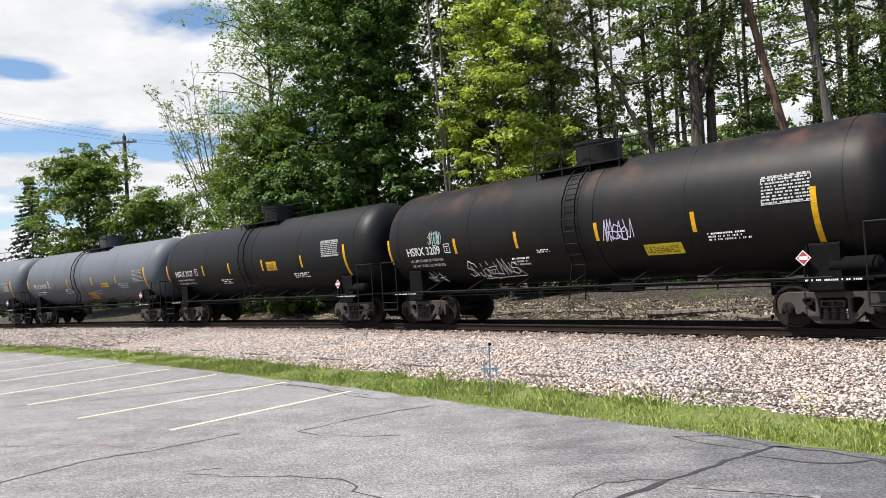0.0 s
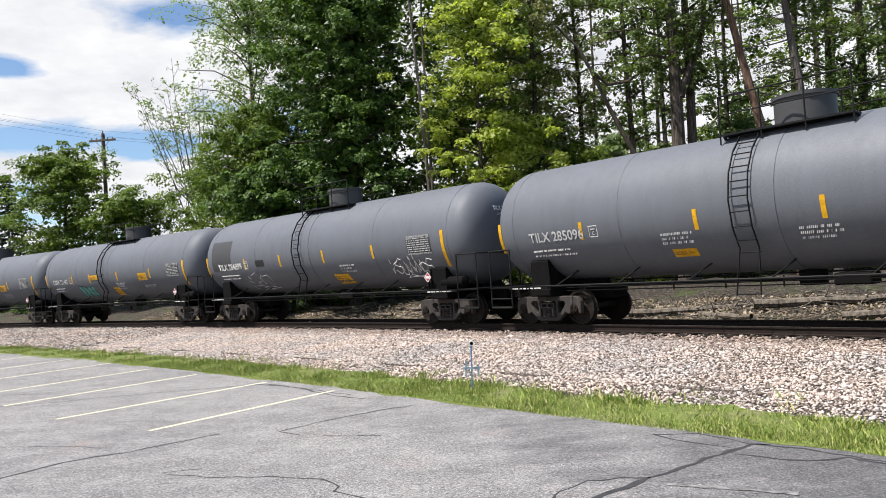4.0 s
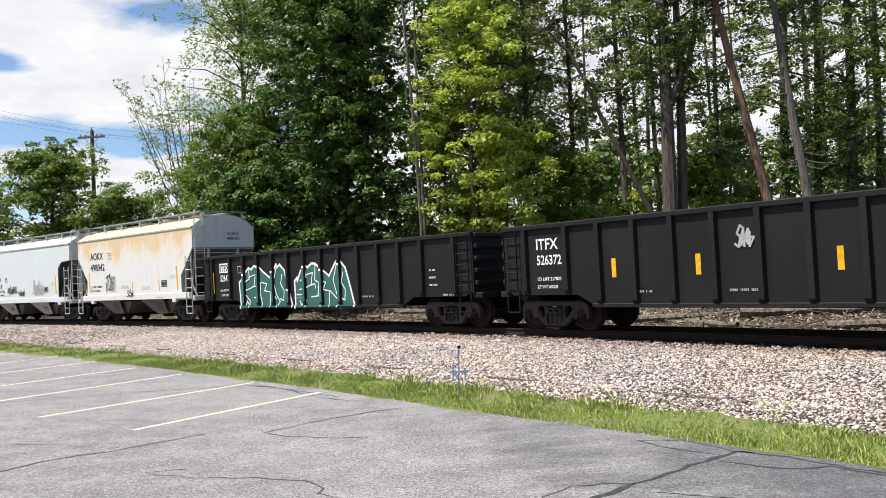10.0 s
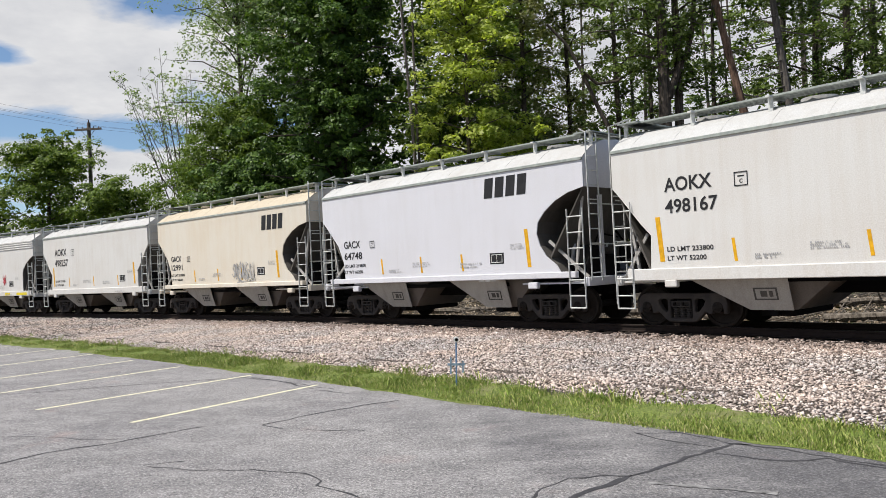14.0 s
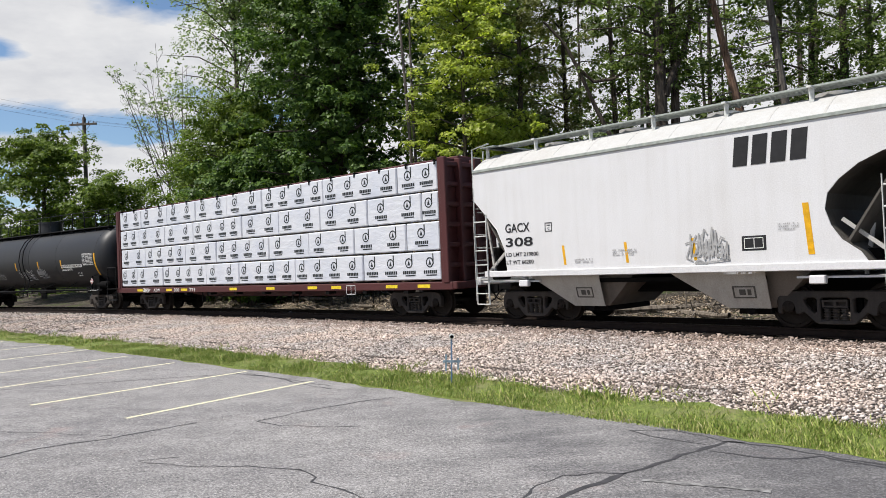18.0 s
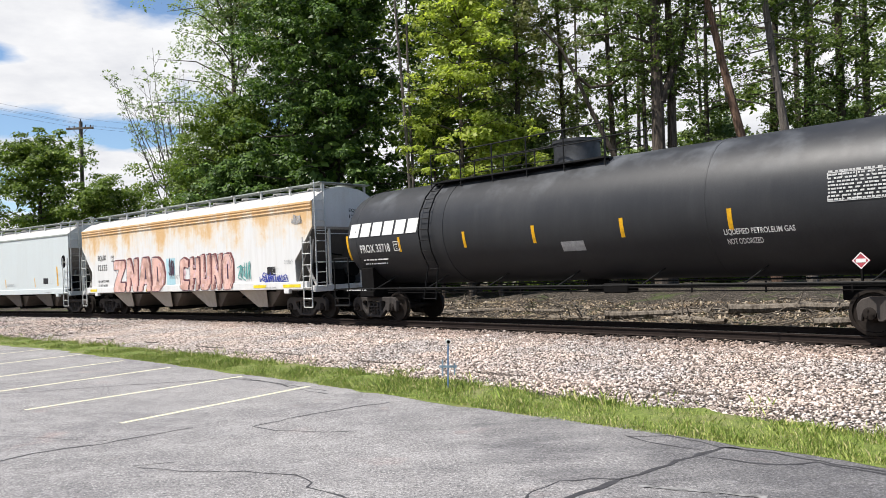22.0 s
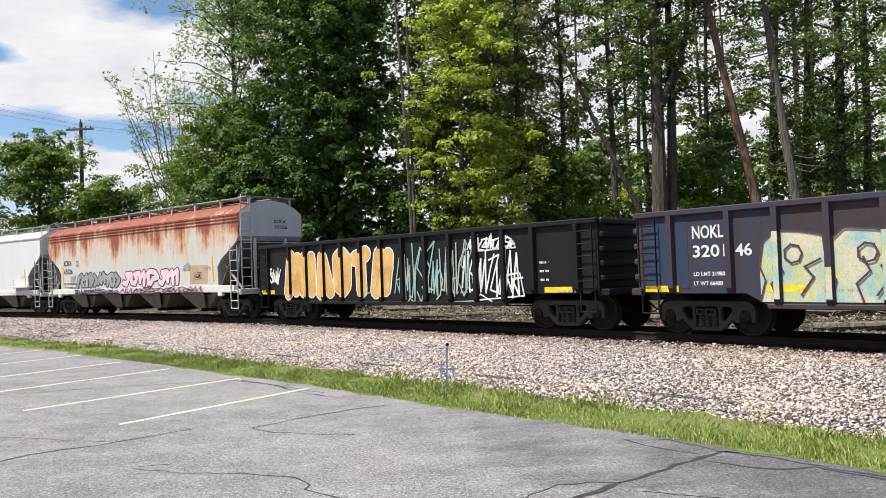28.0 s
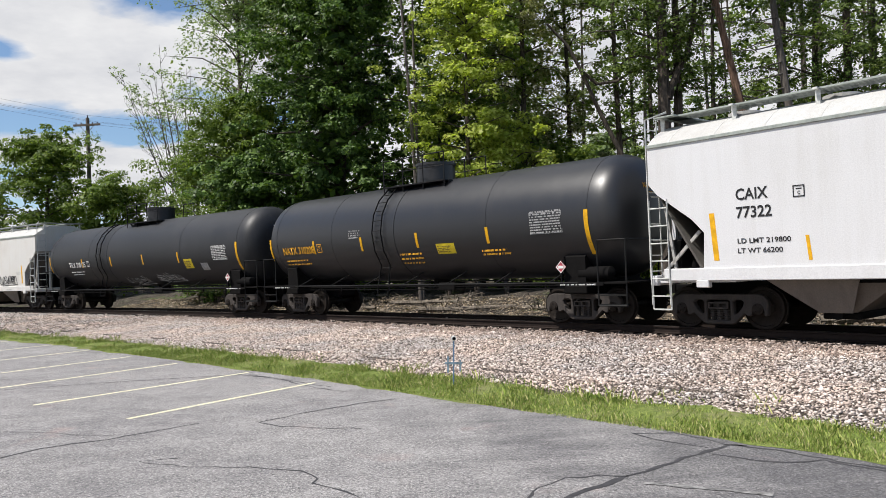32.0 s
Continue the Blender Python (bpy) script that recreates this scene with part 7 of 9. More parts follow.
CONSIST = [
    (T_, dict(mat="black2", hl=7.85, ladder=0.3, dome=0.2, endstrip=6.35, mark="HSRX 3209", load=("LD LMT 211000 LB 95700 KG", "LT WT 75000 LB 34000 KG"), label="black tank car with white lettering and graffiti tags", strips=(-4.14, -1.66, 1.07, 3.72), tw=1.6, stz=2.6, sten=5.3, lines=((-2.0, -1.2, 1.7, 1.95, 3, "letter"), (4.0, 5.0, 1.95, 2.15, 3, "letter"), (-1.0, -0.4, 2.0, 2.1, 2, "letter")),
              panels=((2.3, 3.3, 1.72, 1.98, "lime"),), tags=((-4.0, -2.0, 1.45, 1.85, 5, "letter"), (-5.3, -4.7, 2.5, 2.95, 3, "g_aqua"), (1.3, 2.1, 2.15, 2.6, 3, "g_lilac"), (-6.2, -5.3, 1.35, 1.6, 3, "letter")))),
    (T_, dict(mat="black3", hl=7.85, ladder=-0.4, dome=0.1, load=("LD LMT 216800 LB 98600 KG", "LT WT 76200 LB 34100 KG"), endstrip=6.35, mark="HSRX 3127", label="plain black tank car with white lettering", strips=(-3.84, -1.6, 1.0, 3.7), tw=1.64, stz=2.5, sten=5.02, lines=((-2.5, -1.6, 1.75, 1.98, 3, "letter"), (3.0, 4.0, 1.8, 2.0, 3, "letter")),
              panels=((1.3, 2.0, 2.15, 2.5, "yellow"),))),
    (T_, dict(mat="grey", hl=8.0, ladder=-0.95, dome=0.6, endstrip=6.75, mark="TILX 284930", label="grey tank car with yellow stains and faded lettering", text_mat="letter_mid", strips=(-4.44, -1.94, 1.05, 3.74), sten=5.56, lines=((-2.4, -1.3, 1.8, 2.1, 3, "letter_dim"), (0.8, 1.8, 1.6, 1.9, 4, "letter_dim"), (3.9, 5.0, 1.9, 2.2, 3, "letter_dim")),
              panels=((0.0, 0.8, 1.42, 1.78, "yellow"), (2.0, 2.8, 2.02, 2.26, "yellow")))),
    (T_, dict(mat="grey", hl=7.95, ladder=-0.5, dome=0.3, endstrip=6.75, mark="TILX 285096", label="grey tank car with faded white lettering", text_mat="letter_mid", strips=(-4.7, -1.57, 1.13, 3.63), sten=5.48, lines=((-2.5, -1.7, 1.9, 2.2, 3, "letter_dim"), (0.6, 1.5, 1.8, 2.1, 3, "letter_dim"), (3.4, 4.6, 1.9, 2.2, 3, "letter_dim")),
              panels=((-2.35, -1.75, 1.6, 1.78, "yellow"),))),
    (T_, dict(mat="grey", hl=7.9, ladder=-0.7, dome=0.4, endstrip=6.75, mark="TILX 284899", label="grey tank car with a black patch and graffiti", strips=(-4.39, -1.9, 0.8, 3.5), tw=1.8, lines=((1.6, 2.4, 1.8, 2.1, 3, "letter_dim"),),
              panels=((-6.9, -5.4, 2.2, 3.4, "darkgrey"), (-3.6, -3.0, 2.25, 2.5, "black"), (1.0, 1.8, 1.4, 1.75, "yellow")), tags=((4.2, 6.0, 1.6, 2.1, 4, "letter"), (-4.6, -3.0, 1.45, 2.0, 4, "letter_dim")))),
    (T_, dict(mat="grey", hl=7.95, ladder=-0.75, dome=0.4, sten=5.55, mark="CBTX 721447", label="grey tank car with a teal graffiti tag", text_mat="letter_mid", strips=(-4.1, -2.1, 0.85, 4.0), lines=((0.6, 1.5, 1.75, 2.1, 4, "letter_dim"), (3.2, 4.2, 1.75, 1.9, 2, "letter_dim")),
              panels=((-2.0, -1.2, 2.3, 2.55, "yellow"), (2.9, 3.7, 2.1, 2.45, "yellow"), (0.0, 0.6, 1.45, 1.85, "yellow")), throw=((-3.6, -1.95, 1.42, 2.02, 4, "g_teal", "letter_black"),))),
    (T_, dict(mat="grey", hl=8.1, ladder=-0.65, dome=0.15, sten=5.55, mark="CBTX 721453", label="clean grey tank car with yellow placards", text_mat="letter_mid", strips=(-4.08, -2.1, 0.88, 4.03), lines=((-2.1, -1.2, 1.75, 2.05, 3, "letter_dim"), (1.2, 2.1, 1.75, 2.05, 4, "letter_dim"), (3.2, 4.3, 1.7, 1.95, 3, "letter_dim")),
              panels=((-2.05, -1.3, 2.28, 2.58, "yellow"), (3.0, 3.75, 2.08, 2.45, "yellow"), (0.05, 0.75, 1.45, 1.85, "yellow")))),
    (T_, dict(mat="black2", hl=7.85, ladder=-0.25, dome=-0.5, endstrip=6.4, mark="UTLX 213092", label="rust-streaked black tank car with white graffiti", text_mat="letter_yellow", strips=(-4.44, -2.03, 0.7, 2.97), sten=5.1, stz=2.1, lines=((-4.8, -3.9, 1.7, 1.95, 3, "letter_yellow"), (-1.6, -0.9, 1.7, 2.2, 4, "letter_yellow")),
              tags=((-3.6, -1.2, 1.65, 2.0, 6, "letter"), (0.3, 1.2, 1.5, 2.0, 3, "letter"), (1.4, 3.6, 1.5, 2.0, 6, "letter"), (4.2, 6.2, 1.5, 2.0, 4, "letter"), (-6.6, -5.9, 2.05, 2.25, 4, "letter"), (-4.0, -3.6, 1.4, 2.1, 2, "letter")))),
    (G_, dict(mat="gonblack", hl=7.62, mark="ITFX", num="526372", label="black steel gondola car with white lettering", strips=(-4.07, -1.89, 1.02, 4.1), tags=((5.0, 5.7, 1.7, 2.1, 3, "letter_dim"), (-1.0, -0.6, 1.9, 2.3, 2, "letter_dim")))),
    (G_, dict(mat="gonblack", hl=7.5, mark="ITFX", boxed=True, tx=-6.28, num="526476", label="black steel gondola car with green and white graffiti", strips=(3.39,), crown=((-4.85, -1.27, 0.66, 2.26, "g_green", "g_white"), (-1.14, 2.26, 0.66, 2.2, "g_green", "g_white")), patches=((-6.33, -5.5, 2.07, 2.45, "g_white"),))),
    (H_, dict(small, mat="tan", chute="chute", end="palegrey", mark="AOKX", num="498042", label="pale hopper car with tan rust stains", tags=((-2.4, -1.5, 1.5, 2.3, 3, "letter_black"), (-0.3, 0.3, 1.25, 1.6, 2, "letter_black")))),
    (H_, dict(small, mat="bluewhite", cut="notch", inner=4.1, mark="ALLX", num="3219", label="pale blue-grey hopper car with small black graffiti", text=(-3.4, 1.95, 0.7, 0.26), tags=((-1.9, -0.8, 1.7, 2.0, 5, "letter_black"), (-0.5, 0.2, 1.5, 1.75, 3, "letter_black"), (1.3, 2.4, 1.6, 2.2, 6, "letter_dim")))),
    (H_, dict(small, mat="palegrey", load=("LD LMT 233800", "LT WT 52200"), text=(-4.0, 2.56, 1.14, 0.31), mark="AOKX", num="498167", label="pale grey hopper car with black lettering")),
    (H_, dict(small, mat="lavwhite", cut="curve", inner=3.85, sz=1.19, mark="GACX", num="64748", ends=(3.6,), strips=(-2.3, -0.5, 1.2), label="white hopper car with a heavy black emblem", text=(-4.25, 1.98, 0.85, 0.24), logo=(2.1, 3.65, 3.42, 3.96))),
    (H_, dict(small, mat="cream", cut="curve", inner=3.85, sz=1.19, mark="GACX", num="12991", ends=(3.6,), strips=(-2.3, -0.5, 1.2), label="cream stained hopper car with a heavy black emblem", text=(-4.25, 1.98, 0.85, 0.24), logo=(2.6, 4.0, 3.3, 3.85), tags=((0.6, 2.0, 1.5, 2.1, 5, "letter_dim"),))),
    (H_, dict(small, mat="palegrey", mark="AOKX", num="498257", label="pale grey hopper car with black lettering")),
    (H_, dict(small, mat="palegrey", cut="round", inner=4.1, ends=(), ribs=(3.72, 3.84, 3.96), text=(-3.68, 2.28, 0.66, 0.2), mark="AOKX", num="313156", label="pale hopper car with yellow sill strips and red graffiti", lip="palegrey", tags=((-1.9, 0.0, 1.45, 1.9, 3, "g_red", 0.02), (1.75, 2.1, 1.8, 2.25, 3, "g_red", 0.03)),
              patches=((-3.9, -3.1, 1.12, 1.26, "lime"), (-1.8, -1.3, 1.12, 1.26, "lime"), (-0.2, 0.4, 1.12, 1.26, "lime"), (2.0, 2.6, 1.12, 1.26, "lime"), (3.4, 4.6, 1.12, 1.26, "lime")), strips=())),
    (H_, dict(small, mat="white", cut="curve", inner=3.85, sz=1.19, mark="GACX", num="308", ends=(3.6,), strips=(-2.3, -0.5, 1.2), label="white hopper car with a heavy black emblem", text=(-4.25, 1.98, 0.85, 0.24), logo=(2.1, 3.65, 3.35, 3.95), tags=((1.0, 1.9, 1.5, 2.0, 5, "letter_dim"),))),
    (L_, dict()),
    (T_, dict(mat="black", hl=8.9, hlb=8.75, ladder=0.3, dome=0.45, walk=True, mark="PLMX 135737", label="long black gas tank car with a full-length top railing", tx=-8.0, tw=2.1, cx=-5.15, strips=(-5.66, -2.97, -0.58, 2.03, 4.53), sten=6.75, plac=7.4, stz=2.3,
              lines=((4.5, 6.3, 2.2, 2.35, 1, "letter"), (4.5, 5.3, 2.05, 2.15, 1, "letter"), (5.9, 6.4, 1.75, 2.0, 2, "letter")), panels=((1.72, 2.4, 1.9, 2.1, "letter_dim"),), word_tags=(("IVL", -5.25, -4.45, 1.72, 2.02), ("LEAGUERS", -4.25, -2.3, 1.7, 2.06)), tags=((-0.35, 1.2, 1.72, 2.2, 5, "letter_dim"), (1.7, 2.7, 1.8, 2.2, 4, "letter_dim")))),
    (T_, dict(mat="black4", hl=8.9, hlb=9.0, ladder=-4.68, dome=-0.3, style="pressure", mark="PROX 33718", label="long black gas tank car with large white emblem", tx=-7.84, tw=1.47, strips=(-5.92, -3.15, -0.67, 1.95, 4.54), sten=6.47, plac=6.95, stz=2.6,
              lines=(), panels=((0.14, 0.82, 1.92, 2.16, "letter_dim"),))),
    (H_, dict(big, hl=9.0, shift=-0.3, chute="chute_pale", ribs=(3.85, 3.97), mat="orange", inner=7.95, ends=(), mark="EQUX", num="12135", label="white hopper car with orange rust stains and pink graffiti", text=(-7.58, 2.14, 0.86, 0.29), lip="orange", end="palegrey", strips=(), roof="roofpale", block=((-5.95, -1.22, 1.1, 2.62, "ZNAD", "g_pink", "g_plum", "g_maroon", "bare", "g_rose"), (-0.1, 3.9, 1.12, 2.55, "CHUNO", "g_pink", "g_plum", "g_maroon", "bare", "g_rose")), load=("LD LMT 219800", "LT WT 66200"), throw=(),
              patches=((-1.16, -0.45, 1.37, 2.5, "g_cyan"), (5.2, 6.0, 1.15, 1.26, "lime"), (-8.4, -7.7, 1.15, 1.26, "lime"), (-5.5, -4.95, 1.1, 1.22, "lime"), (-2.9, -2.4, 1.1, 1.22, "lime"), (7.0, 8.0, 1.15, 1.26, "lime")), tags=((7.6, 8.1, 3.45, 3.65, 4, "letter_dim"), (5.6, 7.2, 1.4, 1.65, 6, "g_blue"), (-0.95, -0.5, 1.8, 2.4, 3, "g_plum"), (4.2, 5.0, 1.5, 2.1, 3, "g_teal")))),
    (H_, dict(big, hl=8.55, shift=-0.62, mat="bluewhite", cut="none", inner=7.5, mark="ECUX", num="860119", label="clean pale blue-white hopper car", text=(-8.22, 1.96, 0.85, 0.27), ends=(-7.8, 7.4), load=("LD LMT 217700 LB", "LT WT 68300 LB 30980 KG"), strips=(-4.76, -1.51, 1.63, 4.99))),
    (G_, dict(mat="gongrey", hl=7.5, mark="NOKL", num="332082", label="slate grey steel gondola car", strips=(-1.35,))),
    (G_, dict(mat="gonrust", hl=7.7, mark="NOKL", num="3201", tx=-6.3, tw=0.72, nw=0.76, num2="46", load=("LD LMT 219800", "LT WT 66400"), label="rusting navy gondola car with pale green graffiti", strips=(), hstrip=(-7.1, -4.3, -1.5, 2.41, 4.4), mass=((-4.85, 1.9, 0.78, 2.25, 5, "g_pastel", "g_plum"),),
              words=((-1.38, -0.62, 2.28, 2.54, "GON", "lime"), (-0.38, 0.38, 2.28, 2.54, "DOLA", "lime")), patches=((-7.45, -6.93, 1.06, 2.62, "navy"), (-6.71, -6.42, 1.06, 2.62, "navy"), (-2.36, -1.62, 2.27, 2.34, "lime"), (-2.3, -1.9, 2.42, 2.49, "lime"), (-1.85, -1.6, 2.36, 2.5, "lime")), tags=((2.2, 3.2, 1.5, 2.2, 4, "letter_dim"), (3.8, 4.8, 1.7, 2.2, 4, "letter_dim")))),
    (G_, dict(mat="gonblack", hl=7.4, label="black gondola car with large amber graffiti", strips=(), hstrip=(-6.9, 6.2, -0.6), upright=((-5.85, -0.1, 0.78, 2.5, 6, "g_amber", "g_white"),), tags=((0.2, 3.3, 0.9, 2.2, 8, "g_aqua"), (3.0, 5.0, 1.0, 2.0, 5, "letter"), (3.2, 4.8, 2.2, 2.5, 6, "letter"), (-6.8, -6.1, 1.4, 1.9, 3, "letter")))),
    (H_, dict(big, hl=8.45, ribs=(3.82, 3.95), mat="rust", inner=6.95, mark="ICRX", num="65026", label="rust-streaked beige hopper car with lilac and pink graffiti", text=(-6.62, 2.1, 0.85, 0.27), lip="rust", end="palegrey", sill="palegrey", strips=(), load=("LD LMT 203200 LBS 92300 KGS", "LT WT 64850 LBS 29250 KGS NEW 4-87"), throw=((-5.3, -0.95, 1.37, 2.12, 6, "g_ash", "letter_black"), (-0.65, 4.0, 1.37, 2.15, 6, "g_blush", "g_plum")),
              tags=((-5.9, -5.3, 1.75, 2.05, 3, "letter_dim"), (4.5, 5.0, 2.0, 2.3, 3, "letter_dim"), (-5.3, -1.0, 1.12, 1.33, 9, "letter_black", 0.045), (-0.6, 5.8, 1.12, 1.33, 8, "g_plum", 0.04)), patches=((5.0, 6.3, 1.45, 2.2, "stain"), (-5.45, -0.8, 1.09, 1.345, "g_pale"), (-0.8, 5.9, 1.09, 1.345, "g_blush")))),
    (H_, dict(big, mat="white", mark="CAIX", num="77322", label="clean white hopper car with a side platform", inner=7.5, text=(-6.9, 2.35, 0.68, 0.24), hl=8.87, shift=-0.13, strips=(-5.3, -2.6, -0.2, 3.0, 5.9), side_platform=True, lip="grating")),
    (T_, dict(mat="satin", hl=7.75, ladder=-1.0, dome=0.1, mark="NATX 310208", label="satin black tank car with amber lettering", text_mat="letter_yellow", strips=(-4.52, -1.92, 0.7, 3.52), tw=1.9, sten=5.02, stz=2.35, panels=((1.47, 2.2, 1.95, 2.25, "lime"),), lines=((-2.5, -1.9, 2.6, 2.9, 4, "letter_dim"), (-0.2, 0.9, 1.7, 2.1, 3, "letter_yellow"), (3.2, 4.2, 1.85, 2.05, 2, "letter_yellow")))),
    (T_, dict(mat="black", hl=9.3, ladder=-3.0, dome=0.1, mark="TILX 300125", label="black tank car with white graffiti tags", strips=(-5.0, -2.0, 1.0, 4.0), panels=((4.4, 5.0, 1.9, 2.3, "lime"), (5.6, 6.1, 1.8, 2.1, "letter_dim")), tags=((-1.5, 0.5, 1.3, 1.6, 6, "letter_dim"), (1.5, 3.5, 1.4, 1.7, 6, "letter_dim")))),
    (H_, dict(big, hl=8.2, mat="palegrey", cut="slant", inner=6.9, mark="ACFX", num="59340", label="pale grey hopper car with dark graffiti", tags=((4.0, 6.0, 1.5, 2.0, 5, "letter_black"),))),
]
CARS = []
for i, ((fn, spec), (sf_, sr_)) in enumerate(zip(CONSIST, BOGIES)):
    a = (sf_ - sr_) / 2
    ahead = (BOGIES[i - 1][1] - sf_) / 2 if i else 1.92
    behind = (sr_ - BOGIES[i + 1][0]) / 2 if i + 1 < len(BOGIES) else 1.92
    CARS.append(fn(i, a, a + ahead, a + behind, spec))

# white block emblem on the long gas tank car
gas = CARS[20]
gsf = surf_tank(1.56, 2.72)
for k in range(6):
    em = MB()
    x = -8.35 + k * 0.56
    for (x0, x1, z0, z1) in ((0, 0.31, 0.0, 0.43),):
        zz = [2.72 + z0, 2.72 + z1]
        em.add([(x + 1.5 * x0, gsf(zz[0]) - 0.012, zz[0]), (x + 1.5 * x1, gsf(zz[0]) - 0.012, zz[0]), (x + 1.5 * x1 + 0.09, gsf(zz[1]) - 0.012, zz[1]), (x + 1.5 * x0 + 0.09, gsf(zz[1]) - 0.012, zz[1])], [(0, 1, 2, 3)])
    part("emblem_block", em, M["letter"], gas, "bold white slanted block")
text(gas, "LIQUEFIED PETROLEUM GAS", 4.37, 5.82, 2.06, 2.2, M["letter"], gsf)
text(gas, "NOT ODORIZED", 4.4, 5.15, 1.88, 2.0, M["letter"], gsf)
plm = CARS[19]
panel(plm, "stencil_panel", 4.55, 6.6, 2.2, 2.36, M["letter"], gsf)
text(plm, "LIQUEFIED PETROLEUM GAS", 4.6, 6.55, 2.22, 2.34, M["letter_black"], gsf, 0.02)
text(plm, "NON ODORIZED", 4.6, 5.6, 2.06, 2.16, M["letter"], gsf)


# ================= trees =================
def leaf_mat(name, a, b, c, trans=0.42):
    n = Nodes(name)
    gi_ = n.t.nodes.new("ShaderNodeNewGeometry")
    col = n.ramp(gi_.outputs["Random Per Island"], (0.0, a), (0.5, b), (1.0, c))
    big = n.noise(0.35, 3)
    col = n.mix(n.math("MULTIPLY", n.ramp(big, (0.4, 0.0), (0.65, 1.0)), 0.3), col, a)
    n.done(col, 0.5, 0.0, 0.22)
    tr = n.t.nodes.new("ShaderNodeBsdfTranslucent")
    n.link(n.mix(1.0, col, (1.25, 1.35, 0.55), "MULTIPLY"), tr.inputs["Color"])
    ms = n.t.nodes.new("ShaderNodeMixShader")
    ms.inputs[0].default_value = trans
    n.link(n.bsdf.outputs[0], ms.inputs[1])
    n.link(tr.outputs[0], ms.inputs[2])
    n.link(ms.outputs[0], n.out.inputs[0])
    return n.m


M["maple"] = leaf_mat("maple_leaves", (0.022, 0.05, 0.009), (0.06, 0.115, 0.02), (0.155, 0.245, 0.05), 0.26)
M["light"] = leaf_mat("young_yellow_green_leaves", (0.205, 0.254, 0.04), (0.395, 0.452, 0.095), (0.57, 0.61, 0.19), 0.55)
M["mid"] = leaf_mat("mixed_wood_leaves", (0.06, 0.1, 0.016), (0.12, 0.18, 0.03), (0.22, 0.285, 0.065))
M["wood"] = leaf_mat("shaded_wood_leaves", (0.045, 0.072, 0.017), (0.088, 0.13, 0.032), (0.17, 0.22, 0.068))
M["ash"] = leaf_mat("pale_grey_green_leaves", (0.09, 0.135, 0.055), (0.18, 0.25, 0.11), (0.31, 0.38, 0.19), 0.45)
M["pine"] = leaf_mat("brown_green_pine_needles", (0.12, 0.14, 0.05), (0.22, 0.23, 0.095), (0.34, 0.33, 0.16), 0.35)
M["spruce"] = leaf_mat("dark_spruce_needles", (0.018, 0.034, 0.016), (0.03, 0.052, 0.024), (0.05, 0.075, 0.034), 0.15)


def bark_mat(name, a, b):
    n = Nodes(name)
    v = n.noise(2.2, 6, 0.7, (5, 5, 0.8))
    n.bump(v, 0.8, 0.05)
    return n.done(n.mix(n.ramp(v, (0.35, 0.0), (0.65, 1.0)), a, b), 0.9, 0.0, 0.2)


M["bark"] = bark_mat("furrowed_grey_brown_bark", (0.03, 0.025, 0.021), (0.12, 0.098, 0.08))
M["redbark"] = bark_mat("flaking_reddish_bark", (0.065, 0.042, 0.03), (0.24, 0.15, 0.105))
M["greybark"] = bark_mat("pale_grey_bark", (0.055, 0.048, 0.042), (0.17, 0.15, 0.13))
M["log"] = bark_mat("weathered_fallen_wood", (0.045, 0.036, 0.028), (0.24, 0.205, 0.165))
M["dry"] = leaf_mat("dry_brown_leaves", (0.05, 0.035, 0.022), (0.2, 0.15, 0.1), (0.42, 0.35, 0.26), 0.1)


def limb(mb, pts, r0, r1, n=7):
    """A tapered limb through points."""
    o = len(mb.v)
    P = [Vector(p) for p in pts]
    for i, p in enumerate(P):
        d = (P[min(i + 1, len(P) - 1)] - P[max(i - 1, 0)]).normalized()
        a = d.orthogonal().normalized()
        b = d.cross(a)
        r = r0 + (r1 - r0) * i / (len(P) - 1)
        mb.v += [tuple(p + (a * math.cos(2 * math.pi * k / n) + b * math.sin(2 * math.pi * k / n)) * r) for k in range(n)]
    for i in range(len(P) - 1):
        for k in range(n):
            q, w = o + i * n + k, o + i * n + (k + 1) % n
            mb.f.append((q, w, w + n, q + n))


def leaves_at(centres, radii, per, size, r, flat=0.6, droop=0.25, top=0.62):
    """Leaf quads in domed clumps. centres (k, 3), radii (k,), per: leaves in each clump, top: share that lies on the upper side."""
    per, size = max(6, int(per * 0.84)), size * 1.09
    k = len(centres)
    n = k * per
    c = np.repeat(centres, per, 0)
    rad = np.repeat(radii, per)
    u = r.normal(size=(n, 3))
    u /= np.linalg.norm(u, axis=1, keepdims=True)
    u[:, 2] = np.where(r.random(n) < top, np.abs(u[:, 2]), u[:, 2])
    reach = np.where(r.random(n) < 0.68, r.uniform(0.7, 1.08, n), 0.85 * r.random(n) ** 0.5)
    d = u * (reach * rad)[:, None]
    d[:, 2] *= flat
    p = c + d
    s = size * np.exp(r.normal(0, 0.28, n))
    nrm = u * 0.6 + r.normal(0, 0.4, (n, 3)) + np.array([-0.1, -0.25, 0.62])
    nrm /= np.linalg.norm(nrm, axis=1, keepdims=True)
    t = np.cross(nrm, r.normal(size=(n, 3)))
    t /= np.linalg.norm(t, axis=1, keepdims=True) + 1e-9
    b = np.cross(nrm, t)
    t, b = t * s[:, None], b * (s * 0.62)[:, None]
    tip = p + t
    tip[:, 2] -= droop * s
    V = np.stack([p - t * 0.8, p - t * 0.05 - b, tip, p - t * 0.05 + b], 1)
    return V.reshape(-1, 3)


def crown_mesh(chunks, material):
    v = np.concatenate(chunks)
    return raw_mesh("crown", v, np.arange(len(v)).reshape(-1, 4), material)


